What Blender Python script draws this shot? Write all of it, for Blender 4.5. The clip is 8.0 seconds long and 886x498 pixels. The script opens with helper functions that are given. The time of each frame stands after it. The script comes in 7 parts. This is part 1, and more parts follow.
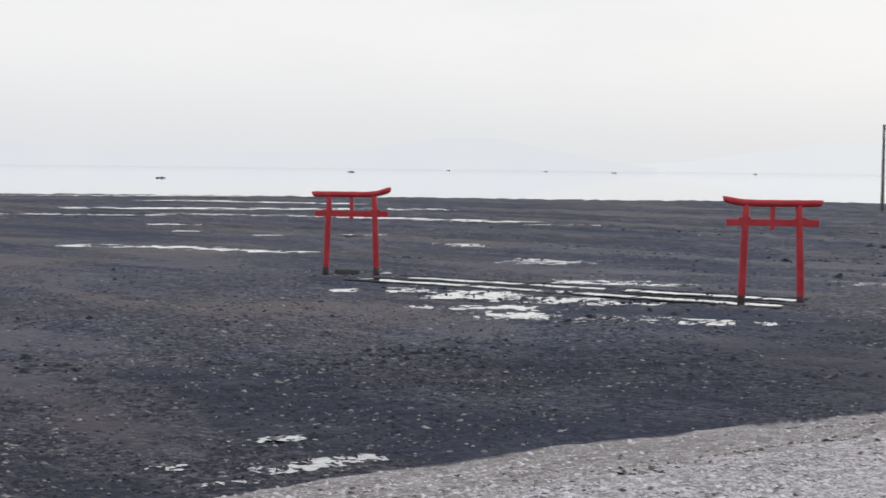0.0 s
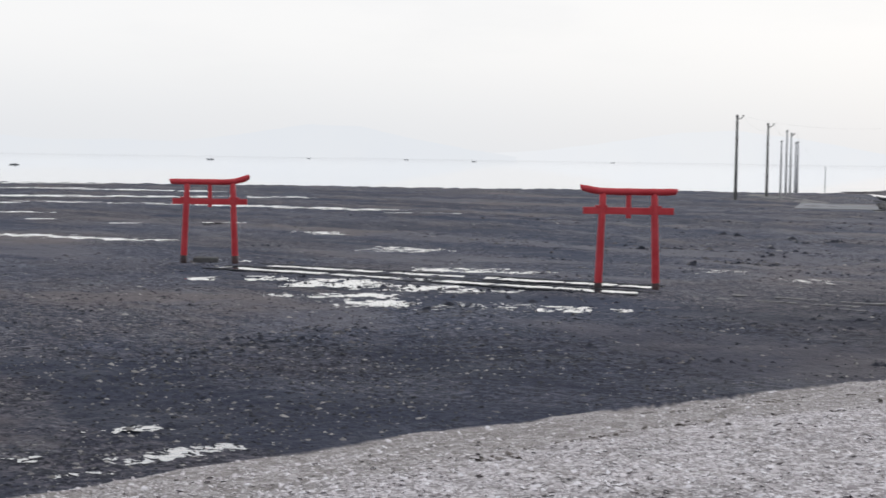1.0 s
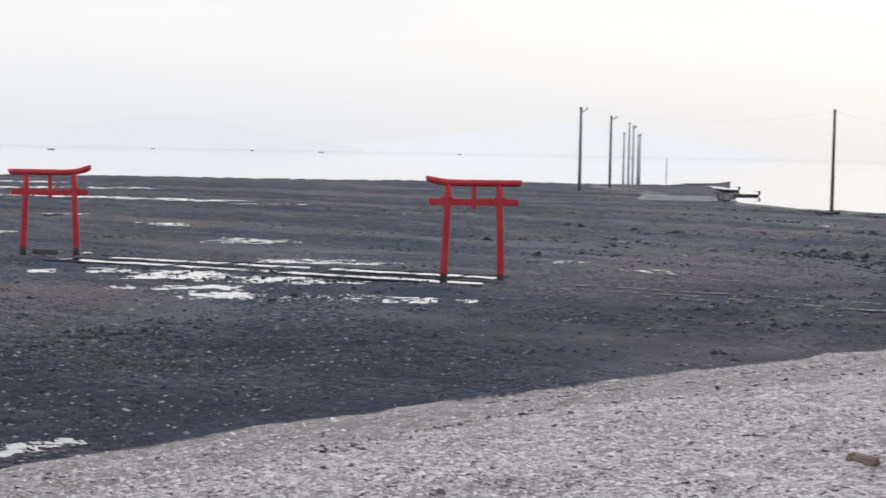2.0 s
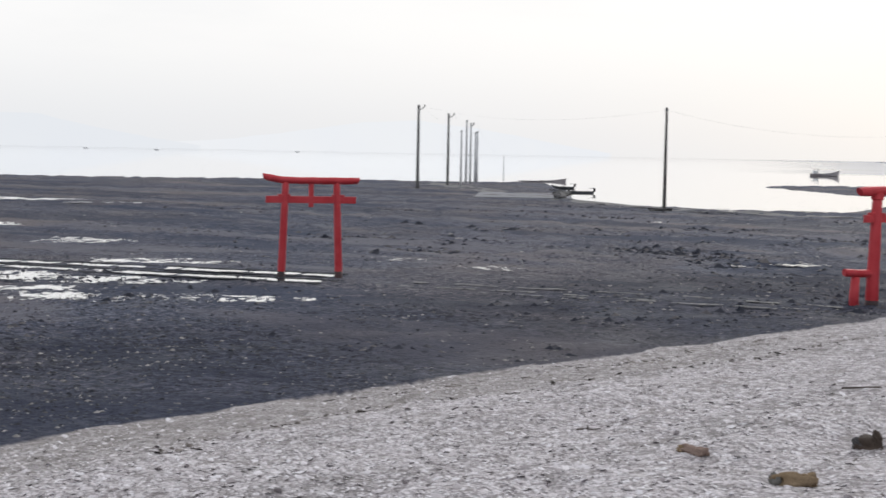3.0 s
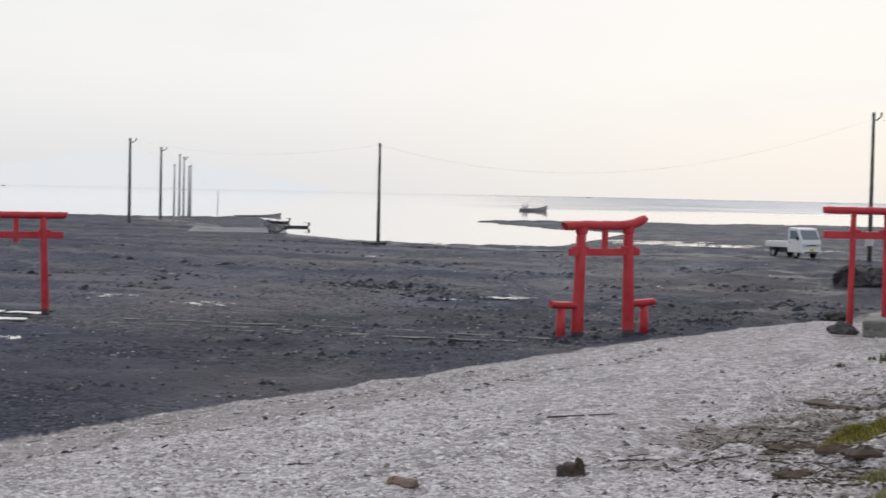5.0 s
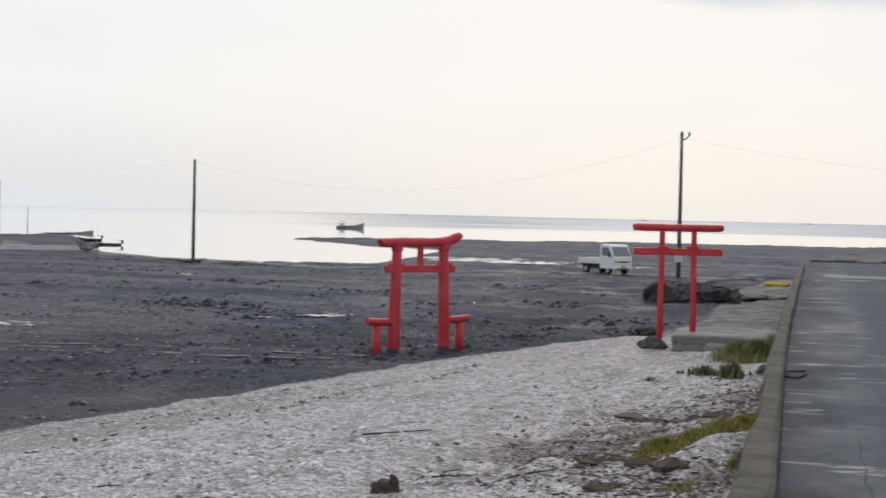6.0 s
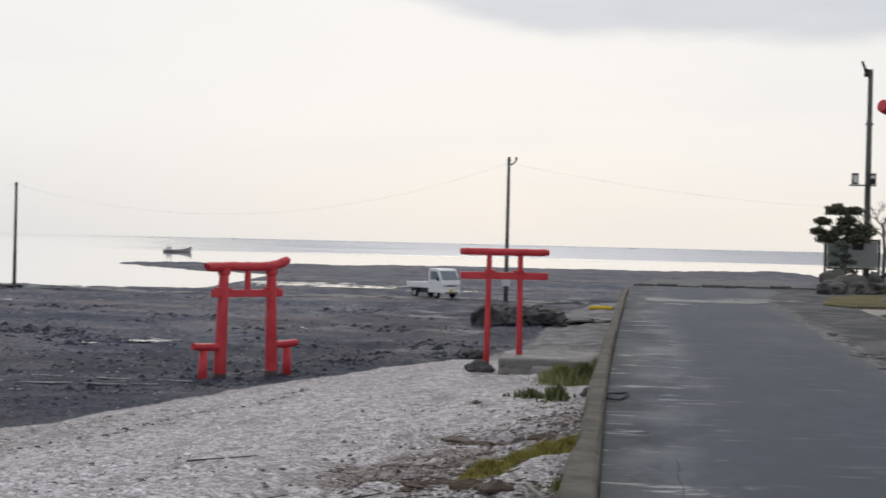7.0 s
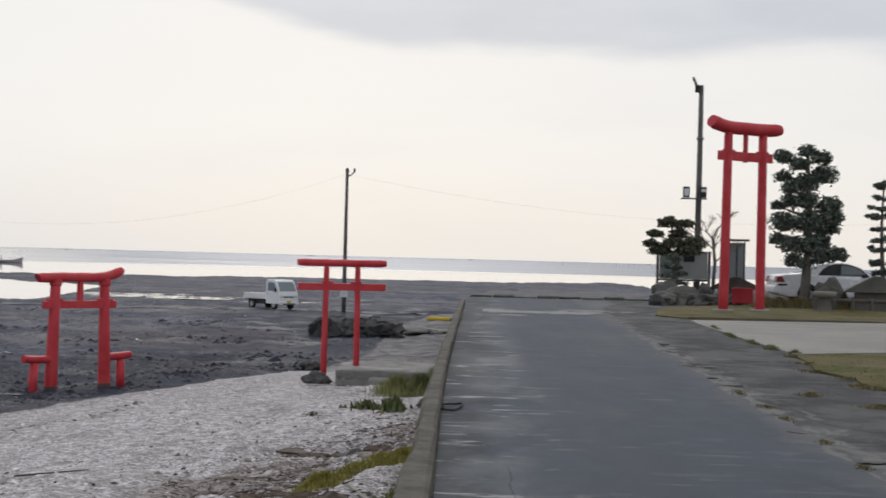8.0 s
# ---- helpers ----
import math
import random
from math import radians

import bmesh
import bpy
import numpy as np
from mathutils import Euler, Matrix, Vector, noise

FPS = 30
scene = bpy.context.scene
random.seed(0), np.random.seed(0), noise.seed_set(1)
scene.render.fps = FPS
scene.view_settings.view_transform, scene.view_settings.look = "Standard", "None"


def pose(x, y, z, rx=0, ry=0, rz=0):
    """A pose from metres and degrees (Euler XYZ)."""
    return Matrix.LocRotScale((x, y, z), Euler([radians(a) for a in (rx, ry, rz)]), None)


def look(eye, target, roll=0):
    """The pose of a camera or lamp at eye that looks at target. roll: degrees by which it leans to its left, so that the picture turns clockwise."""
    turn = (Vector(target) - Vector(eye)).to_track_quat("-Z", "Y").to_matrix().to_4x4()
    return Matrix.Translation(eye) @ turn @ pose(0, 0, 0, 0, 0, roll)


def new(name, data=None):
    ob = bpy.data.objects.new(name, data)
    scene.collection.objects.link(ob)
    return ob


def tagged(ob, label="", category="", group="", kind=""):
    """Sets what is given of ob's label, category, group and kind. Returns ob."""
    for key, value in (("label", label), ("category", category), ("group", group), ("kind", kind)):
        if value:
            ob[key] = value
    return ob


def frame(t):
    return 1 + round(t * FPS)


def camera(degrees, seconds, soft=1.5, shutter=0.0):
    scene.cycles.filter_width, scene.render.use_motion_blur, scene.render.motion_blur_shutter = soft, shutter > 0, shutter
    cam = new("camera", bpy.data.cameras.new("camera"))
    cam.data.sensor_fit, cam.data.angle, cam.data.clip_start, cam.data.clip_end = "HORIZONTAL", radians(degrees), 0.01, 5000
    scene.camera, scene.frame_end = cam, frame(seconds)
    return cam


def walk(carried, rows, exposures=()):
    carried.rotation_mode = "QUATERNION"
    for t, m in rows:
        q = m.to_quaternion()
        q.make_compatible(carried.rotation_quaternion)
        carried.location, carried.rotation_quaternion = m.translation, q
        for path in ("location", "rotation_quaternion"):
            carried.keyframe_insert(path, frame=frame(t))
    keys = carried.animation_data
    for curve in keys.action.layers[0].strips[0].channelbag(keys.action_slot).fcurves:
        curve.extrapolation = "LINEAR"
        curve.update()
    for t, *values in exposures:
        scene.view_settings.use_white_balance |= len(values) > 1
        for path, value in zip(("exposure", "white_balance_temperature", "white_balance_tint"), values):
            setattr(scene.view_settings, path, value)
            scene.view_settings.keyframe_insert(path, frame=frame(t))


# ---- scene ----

# ---- camera and walk ----
cam = camera(30.76, 8.0, soft=1.6, shutter=0.35)
WALK = [
    (0.0, pose(-0.090, -0.065, 1.400, 87.125, -0.657, 46.800)),
    (0.5, pose(-0.081, -0.057, 1.400, 86.981, -0.743, 44.469)),
    (1.0, pose(-0.071, -0.047, 1.400, 86.763, -0.884, 41.847)),
    (1.5, pose(-0.061, -0.038, 1.400, 86.609, -1.057, 39.079)),
    (1.7, pose(-0.056, -0.035, 1.400, 86.579, -1.093, 38.041)),
    (3.0, pose(-0.025, -0.013, 1.400, 86.562, -1.100, 30.676)),
    (3.5, pose(-0.013, -0.007, 1.400, 86.706, -1.230, 28.029)),
    (4.0, pose(-0.002, -0.001, 1.400, 86.912, -1.300, 25.571)),
    (4.2, pose(0.002, 0.001, 1.400, 87.116, -1.340, 24.687)),
    (5.3, pose(0.031, 0.013, 1.400, 88.300, -1.188, 18.583)),
    (5.5, pose(0.038, 0.015, 1.400, 88.465, -1.140, 17.127)),
    (6.0, pose(0.053, 0.019, 1.400, 88.755, -1.310, 14.078)),
    (6.5, pose(0.068, 0.022, 1.400, 89.265, -1.368, 11.120)),
    (7.0, pose(0.084, 0.025, 1.400, 89.756, -1.380, 8.010)),
    (7.5, pose(0.100, 0.027, 1.400, 90.078, -1.530, 4.815)),
    (8.0, pose(0.113, 0.028, 1.400, 90.299, -1.530, 2.270)),
]
walk(cam, WALK, exposures=[(0.0, 0.02), (1.5, 0.12), (3.5, 0.12), (4.0, 0.06), (5.5, -0.02), (7.0, -0.07), (8.0, -0.09)])


# ---- node helper ----
class Nodes:
    """A short way to write node trees."""

    def __init__(self, tree):
        self.tree = tree
        tree.nodes.clear()

    def add(self, kind, inputs=None, **props):
        n = self.tree.nodes.new(kind)
        for k, v in props.items():
            setattr(n, k, v)
        for k, v in (inputs or {}).items():
            if isinstance(v, bpy.types.NodeSocket):
                self.tree.links.new(v, n.inputs[k])
            else:
                n.inputs[k].default_value = v
        return n

    def math(self, op, a, b=0.0, clamp=False):
        return self.add("ShaderNodeMath", {0: a, 1: b}, operation=op, use_clamp=clamp).outputs[0]

    def ramp(self, fac, stops):
        n = self.add("ShaderNodeValToRGB", {0: fac})
        e = n.color_ramp.elements
        while len(e) < len(stops):
            e.new(0.5)
        for el, (p, c) in zip(e, stops):
            el.position = p
            el.color = (*c, 1) if len(c) == 3 else c
        return n.outputs[0]

    def smooth(self, v, lo, hi, a=0.0, b=1.0):
        return self.add("ShaderNodeMapRange", {0: v, 1: lo, 2: hi, 3: a, 4: b}, interpolation_type="SMOOTHSTEP").outputs[0]

    def mix(self, fac, a, b, blend="MIX"):
        n = self.add("ShaderNodeMix", {0: fac, 6: a, 7: b}, data_type="RGBA", blend_type=blend)
        return n.outputs[2]

    def noise(self, vec, scale, detail=4.0, rough=0.55, distort=0.0):
        return self.add("ShaderNodeTexNoise", {"Vector": vec, "Scale": scale, "Detail": detail, "Roughness": rough, "Distortion": distort}).outputs[0]

    def scaled(self, vec, sx, sy, sz):
        return self.add("ShaderNodeMapping", {"Vector": vec, "Scale": (sx, sy, sz)}).outputs[0]


def grey(v):
    return (v, v, v, 1)


# ---- world: thin bright overcast, warmer ahead, one blue-grey cloud bank ----
SUN_EL, SUN_AZ = 27.0, -6.0
world = bpy.data.worlds.new("sky")
scene.world = world
world.use_nodes = True
w = Nodes(world.node_tree)
co = w.add("ShaderNodeTexCoord").outputs["Generated"]
sky = w.add("ShaderNodeTexSky", sky_type="NISHITA", sun_disc=False, sun_elevation=radians(SUN_EL), sun_rotation=radians(SUN_AZ), air_density=1.0, dust_density=2.0).outputs[0]
sep = w.add("ShaderNodeSeparateXYZ", {0: co})
elev = w.math("ARCSINE", sep.outputs[2])
azim = w.math("ARCTAN2", sep.outputs[0], sep.outputs[1])
side = w.smooth(azim, radians(-30), radians(-2))
low_haze = w.mix(side, (0.765, 0.785, 0.82, 1), (0.878, 0.855, 0.822, 1))
high_white = w.mix(side, (0.895, 0.893, 0.902, 1), (0.878, 0.873, 0.872, 1))
veil = w.mix(w.smooth(elev, 0.005, 0.085), low_haze, high_white)
wisps = w.noise(w.scaled(co, 3.0, 3.0, 14.0), 1.6, 5.0, 0.55)
veil = w.mix(w.smooth(wisps, 0.45, 0.75, 0.0, 0.35), veil, (0.78, 0.79, 0.815, 1))
edge = w.math("ADD", elev, w.math("MULTIPLY", w.math("SUBTRACT", w.noise(w.scaled(co, 4.0, 4.0, 18.0), 1.2, 5.0, 0.5), 0.5), 0.06))
edge = w.math("ADD", edge, w.math("MULTIPLY", w.smooth(azim, radians(-20), radians(-3), 1.0, 0.0), -0.07))
bank_mask = w.smooth(edge, 0.122, 0.142)
bank_tone = w.mix(w.noise(w.scaled(co, 5.0, 5.0, 20.0), 2.0, 5.0), (0.46, 0.51, 0.60, 1), (0.66, 0.70, 0.77, 1))
veil = w.mix(w.math("MULTIPLY", bank_mask, w.smooth(elev, 0.5, 0.9, 0.85, 0.25)), veil, bank_tone)
blue = w.add("ShaderNodeVectorMath", {0: sky, 1: (0.1, 0.1, 0.1)}, operation="MULTIPLY").outputs[0]
both = w.mix(0.94, blue, veil)
bg = w.add("ShaderNodeBackground", {"Color": both, "Strength": 1.0})
w.tree.links.new(bg.outputs[0], w.add("ShaderNodeOutputWorld").inputs[0])

sun = new("sun", bpy.data.lights.new("sun", "SUN"))
sun.data.energy, sun.data.angle, sun.data.color = 0.9, radians(14), (1.0, 0.975, 0.95)
sx, sy = math.sin(radians(SUN_AZ)), math.cos(radians(SUN_AZ))
sun.matrix_world = look((sx * 50, sy * 50, 50 * math.tan(radians(SUN_EL))), (0, 0, 0))


# ---- materials ----
def material(name):
    m = bpy.data.materials.new(name)
    m.use_nodes = True
    n = Nodes(m.node_tree)
    return m, n


def finish(n, color, rough=0.7, metal=0.0, bump=None, depth=0.01, spec=0.4, **more):
    ins = {"Base Color": color, "Roughness": rough, "Metallic": metal, "Specular IOR Level": spec}
    ins.update(more)
    if bump is not None:
        ins["Normal"] = n.add("ShaderNodeBump", {"Height": bump, "Strength": 1.0, "Distance": depth}).outputs[0]
    b = n.add("ShaderNodeBsdfPrincipled", ins)
    n.tree.links.new(b.outputs[0], n.add("ShaderNodeOutputMaterial").inputs[0])
    return b


def worn(name, c1, c2, scale=6.0, rough=0.7, spec=0.4, metal=0.0, depth=0.004, dirt=None, dirt_amount=0.4, random_tone=0.0):
    """A plain surface with grain, blotches and, where given, dirt."""
    m, n = material(name)
    p = n.add("ShaderNodeTexCoord").outputs["Object"]
    big = n.noise(p, scale * 0.25, 4.0)
    fine = n.noise(p, scale * 6.0, 5.0, 0.6)
    col = n.mix(n.smooth(big, 0.35, 0.65), (*c1, 1), (*c2, 1))
    col = n.mix(0.35, col, n.mix(fine, grey(0.25), grey(0.85)), "SOFT_LIGHT")
    if dirt:
        col = n.mix(n.smooth(n.noise(p, scale, 6.0, 0.65), 0.5, 0.75, 0.0, dirt_amount), col, (*dirt, 1))
    if random_tone:
        r = n.add("ShaderNodeObjectInfo").outputs["Random"]
        col = n.mix(random_tone, col, n.ramp(r, [(0, (0.1, 0.1, 0.1)), (1, (0.95, 0.95, 0.95))]), "SOFT_LIGHT")
    finish(n, col, n.smooth(fine, 0.2, 0.8, rough - 0.08, rough + 0.08), metal, fine, depth, spec)
    return m


def mud_and_shell():
    """The tidal flat and the pale shell bank in one sheet; the attribute 'bank' is the distance in metres inside the bank's edge."""
    m, n = material("mud_and_shell")
    p = n.add("ShaderNodeTexCoord").outputs["Object"]
    bank = n.add("ShaderNodeAttribute", attribute_name="bank").outputs["Fac"]
    huge = n.noise(p, 0.06, 4.0, 0.55)
    mid = n.noise(p, 0.45, 5.0, 0.6)
    clod = n.noise(p, 2.6, 5.0, 0.62)
    fleck = n.noise(n.scaled(p, 1.0, 1.0, 0.3), 7.5, 3.0, 0.55, 0.3)
    fine = n.noise(p, 11.0, 4.0, 0.65)
    broad = n.noise(p, 0.13, 5.0, 0.6, 0.3)
    grain = n.noise(p, 21.0, 3.0, 0.6)
    mud = n.mix(n.smooth(huge, 0.42, 0.58), (0.028, 0.033, 0.046, 1), (0.044, 0.044, 0.052, 1))
    mud = n.mix(n.smooth(broad, 0.50, 0.60, 0.0, 0.7), mud, (0.060, 0.056, 0.057, 1))
    mud = n.mix(n.smooth(broad, 0.46, 0.37, 0.0, 0.7), mud, (0.022, 0.026, 0.038, 1))
    mud = n.mix(n.smooth(mid, 0.52, 0.70, 0.0, 0.6), mud, (0.080, 0.077, 0.082, 1))
    mud = n.mix(n.smooth(mid, 0.44, 0.32, 0.0, 0.6), mud, (0.019, 0.023, 0.034, 1))
    mud = n.mix(n.smooth(clod, 0.55, 0.64, 0.0, 0.8), mud, (0.016, 0.018, 0.024, 1))
    mud = n.mix(n.smooth(clod, 0.45, 0.36, 0.0, 0.6), mud, (0.085, 0.079, 0.080, 1))
    mud = n.mix(n.smooth(fleck, 0.52, 0.58, 0.0, 0.85), mud, (0.013, 0.015, 0.021, 1))
    mud = n.mix(n.smooth(fleck, 0.45, 0.38, 0.0, 0.7), mud, (0.125, 0.117, 0.117, 1))
    mud = n.mix(n.smooth(fine, 0.56, 0.66, 0.0, 0.7), mud, (0.18, 0.175, 0.172, 1))
    mud = n.mix(n.smooth(grain, 0.60, 0.70, 0.0, 0.6), mud, (0.26, 0.25, 0.235, 1))
    band = n.noise(n.scaled(p, 0.045, 0.15, 1.0), 1.0, 5.0, 0.62, 0.5)
    mud = n.mix(n.smooth(band, 0.52, 0.60, 0.0, 0.7), mud, (0.098, 0.088, 0.084, 1))
    mud = n.mix(n.smooth(band, 0.48, 0.41, 0.0, 0.75), mud, (0.024, 0.029, 0.042, 1))
    tint = n.mix(n.smooth(n.noise(p, 0.085, 4.0, 0.6, 0.4), 0.42, 0.58), (1.02, 1.09, 1.34, 1), (1.25, 1.20, 1.28, 1))
    mud = n.mix(1.0, mud, tint, "MULTIPLY")
    soaked = n.math("ADD", bank, n.math("MULTIPLY", n.math("SUBTRACT", huge, 0.5), 11.0))
    yy = n.add("ShaderNodeSeparateXYZ", {0: p}).outputs[1]
    mud = n.mix(n.math("MULTIPLY", n.smooth(soaked, -13.0, -6.5), n.smooth(yy, 13.0, 22.0, 0.6, 1.0)), n.mix(1.0, mud, (1.27, 1.27, 1.27, 1), "MULTIPLY"), n.mix(1.0, mud, (0.57, 0.59, 0.68, 1), "MULTIPLY"))
    cell = n.add("ShaderNodeTexVoronoi", {"Vector": p, "Scale": 24.0, "Randomness": 1.0})
    tone = n.add("ShaderNodeSeparateColor", {0: cell.outputs["Color"]}).outputs[0]
    shell = n.ramp(tone, [(0.0, (0.37, 0.335, 0.345)), (0.35, (0.585, 0.54, 0.555)), (0.75, (0.70, 0.655, 0.68)), (1.0, (0.80, 0.77, 0.795))])
    # shade in the gaps between shells is painted as a dark tone
    shell = n.mix(n.smooth(cell.outputs["Distance"], 0.35, 0.75, 0.0, 0.55), shell, (0.10, 0.095, 0.09, 1))
    stain = n.noise(p, 0.35, 5.0, 0.6, 0.4)
    shell = n.mix(n.smooth(stain, 0.54, 0.74, 0.0, 0.5), shell, (0.27, 0.245, 0.225, 1))
    shell = n.mix(n.smooth(n.noise(p, 1.9, 5.0, 0.65, 0.3), 0.51, 0.64, 0.0, 0.55), shell, (0.31, 0.28, 0.27, 1))
    drift = n.add("ShaderNodeCombineXYZ", {0: n.math("MULTIPLY", bank, 1.1), 1: n.math("MULTIPLY", yy, 0.22)}).outputs[0]
    shell = n.mix(n.smooth(n.noise(drift, 1.0, 6.0, 0.62, 0.5), 0.50, 0.68, 0.0, 0.55), shell, (0.22, 0.205, 0.20, 1))
    crest = n.add("ShaderNodeCombineXYZ", {0: n.math("MULTIPLY", bank, 3.4), 1: n.math("MULTIPLY", yy, 0.55)}).outputs[0]
    shell = n.mix(n.smooth(n.noise(crest, 1.0, 5.0, 0.6, 0.6), 0.56, 0.68, 0.0, 0.5), shell, (0.17, 0.16, 0.155, 1))
    # relief shading put into the colour: hollows darkened, tops lightened
    clump = n.noise(p, 6.5, 3.0, 0.5, 0.4)
    shell = n.mix(n.smooth(clump, 0.52, 0.64, 0.0, 0.6), shell, (0.26, 0.242, 0.235, 1))
    shell = n.mix(n.smooth(clump, 0.46, 0.36, 0.0, 0.5), shell, (0.82, 0.785, 0.80, 1))
    damp = n.math("SUBTRACT", bank, n.math("MULTIPLY", mid, 1.6))
    shell = n.mix(n.math("MULTIPLY", n.smooth(damp, 1.3, 2.7, 0.46, 0.0), n.smooth(yy, 34.0, 18.0, 0.2, 1.0)), shell, (0.21, 0.192, 0.172, 1))
    soil = n.add("ShaderNodeAttribute", attribute_name="soil").outputs["Fac"]
    earthy = n.math("ADD", soil, n.math("MULTIPLY", n.math("SUBTRACT", n.noise(p, 1.1, 6.0, 0.65, 0.4), 0.5), 1.5))
    earth = n.mix(n.smooth(n.noise(p, 9.0, 6.0, 0.7), 0.38, 0.62), (0.12, 0.093, 0.082, 1), (0.40, 0.355, 0.335, 1))
    earth = n.mix(n.smooth(n.noise(n.scaled(p, 1.0, 0.5, 1.0), 3.4, 6.0, 0.68, 0.6), 0.53, 0.64, 0.0, 0.6), earth, (0.075, 0.055, 0.047, 1))
    slab = n.mix(n.smooth(n.noise(p, 0.9, 6.0, 0.66, 0.4), 0.40, 0.60), (0.085, 0.084, 0.090, 1), (0.25, 0.24, 0.235, 1))
    slab = n.mix(n.smooth(n.noise(p, 6.0, 6.0, 0.7), 0.46, 0.68, 0.0, 0.6), slab, (0.12, 0.117, 0.115, 1))
    earth = n.mix(n.smooth(yy, 41.0, 45.0), earth, slab)
    shell = n.mix(n.smooth(earthy, 0.45, 0.75, 0.0, 0.85), shell, earth)
    line = n.math("ADD", bank, n.math("MULTIPLY", n.math("SUBTRACT", n.noise(p, 1.3, 6.0, 0.65), 0.5), 0.16))
    fac = n.smooth(line, -0.06, 0.10)
    col = n.mix(fac, mud, shell)
    height = n.mix(fac, n.mix(0.5, clod, fleck), n.mix(0.7, cell.outputs["Distance"], n.math("SUBTRACT", 1.0, clump)))
    wet = n.mix(fac, n.smooth(mid, 0.30, 0.56, 0.66, 0.92), grey(0.92))
    gloss = n.mix(fac, grey(0.16), grey(0.10))
    finish(n, col, wet, 0.0, height, 0.09, gloss)
    return m


def water(name, tone, rough, ripple, scale=1.0):
    m, n = material(name)
    p = n.add("ShaderNodeTexCoord").outputs["Object"]
    wave = n.noise(p, scale, 3.0, 0.6)
    finish(n, tone, rough, 0.0, wave, ripple, 0.8, IOR=1.4, **{"Coat Weight": 1.0, "Coat Roughness": 0.02, "Coat IOR": 2.0})
    return m


def sea_water():
    """Calm glassy shallows, wind-ruffled water farther out."""
    m, n = material("sea_water")
    p = n.add("ShaderNodeTexCoord").outputs["Object"]
    xyz = n.add("ShaderNodeSeparateXYZ", {0: p})
    away = n.add("ShaderNodeVectorMath", {0: p}, operation="LENGTH").outputs["Value"]
    far = n.math("ADD", away, n.math("MULTIPLY", n.math("SUBTRACT", n.noise(n.scaled(p, 0.002, 0.012, 1), 1.0, 4.0), 0.5), 160.0))
    right = n.math("DIVIDE", xyz.outputs[0], n.math("MAXIMUM", xyz.outputs[1], 1.0))
    ruffled = n.math("MULTIPLY", n.smooth(far, 360.0, 450.0), n.smooth(right, -0.40, -0.22))
    ruffled = n.math("MULTIPLY", ruffled, n.smooth(n.noise(n.scaled(p, 0.0016, 0.011, 1), 1.0, 4.0, 0.6), 0.38, 0.56, 0.72, 1.0))
    ruffled = n.math("MAXIMUM", ruffled, n.math("MULTIPLY", n.smooth(away, 1500.0, 2400.0), n.smooth(right, -0.42, -0.24)))
    wave = n.noise(n.scaled(p, 0.35, 0.8, 1), 1.0, 4.0, 0.6)
    bump = n.math("MULTIPLY", wave, n.math("ADD", 0.15, n.math("MULTIPLY", ruffled, 1.0)))
    rough = n.math("ADD", 0.03, n.math("MULTIPLY", ruffled, 0.6))
    coat = n.math("SUBTRACT", 1.0, ruffled)
    # bluish base tone adds the sky colour that ruffled water would reflect
    tone = n.mix(ruffled, (0.05, 0.065, 0.085, 1), (0.20, 0.22, 0.275, 1))
    finish(n, tone, rough, 0.0, bump, 0.06, 0.5, IOR=1.33, **{"Coat Weight": coat, "Coat Roughness": 0.03})
    return m


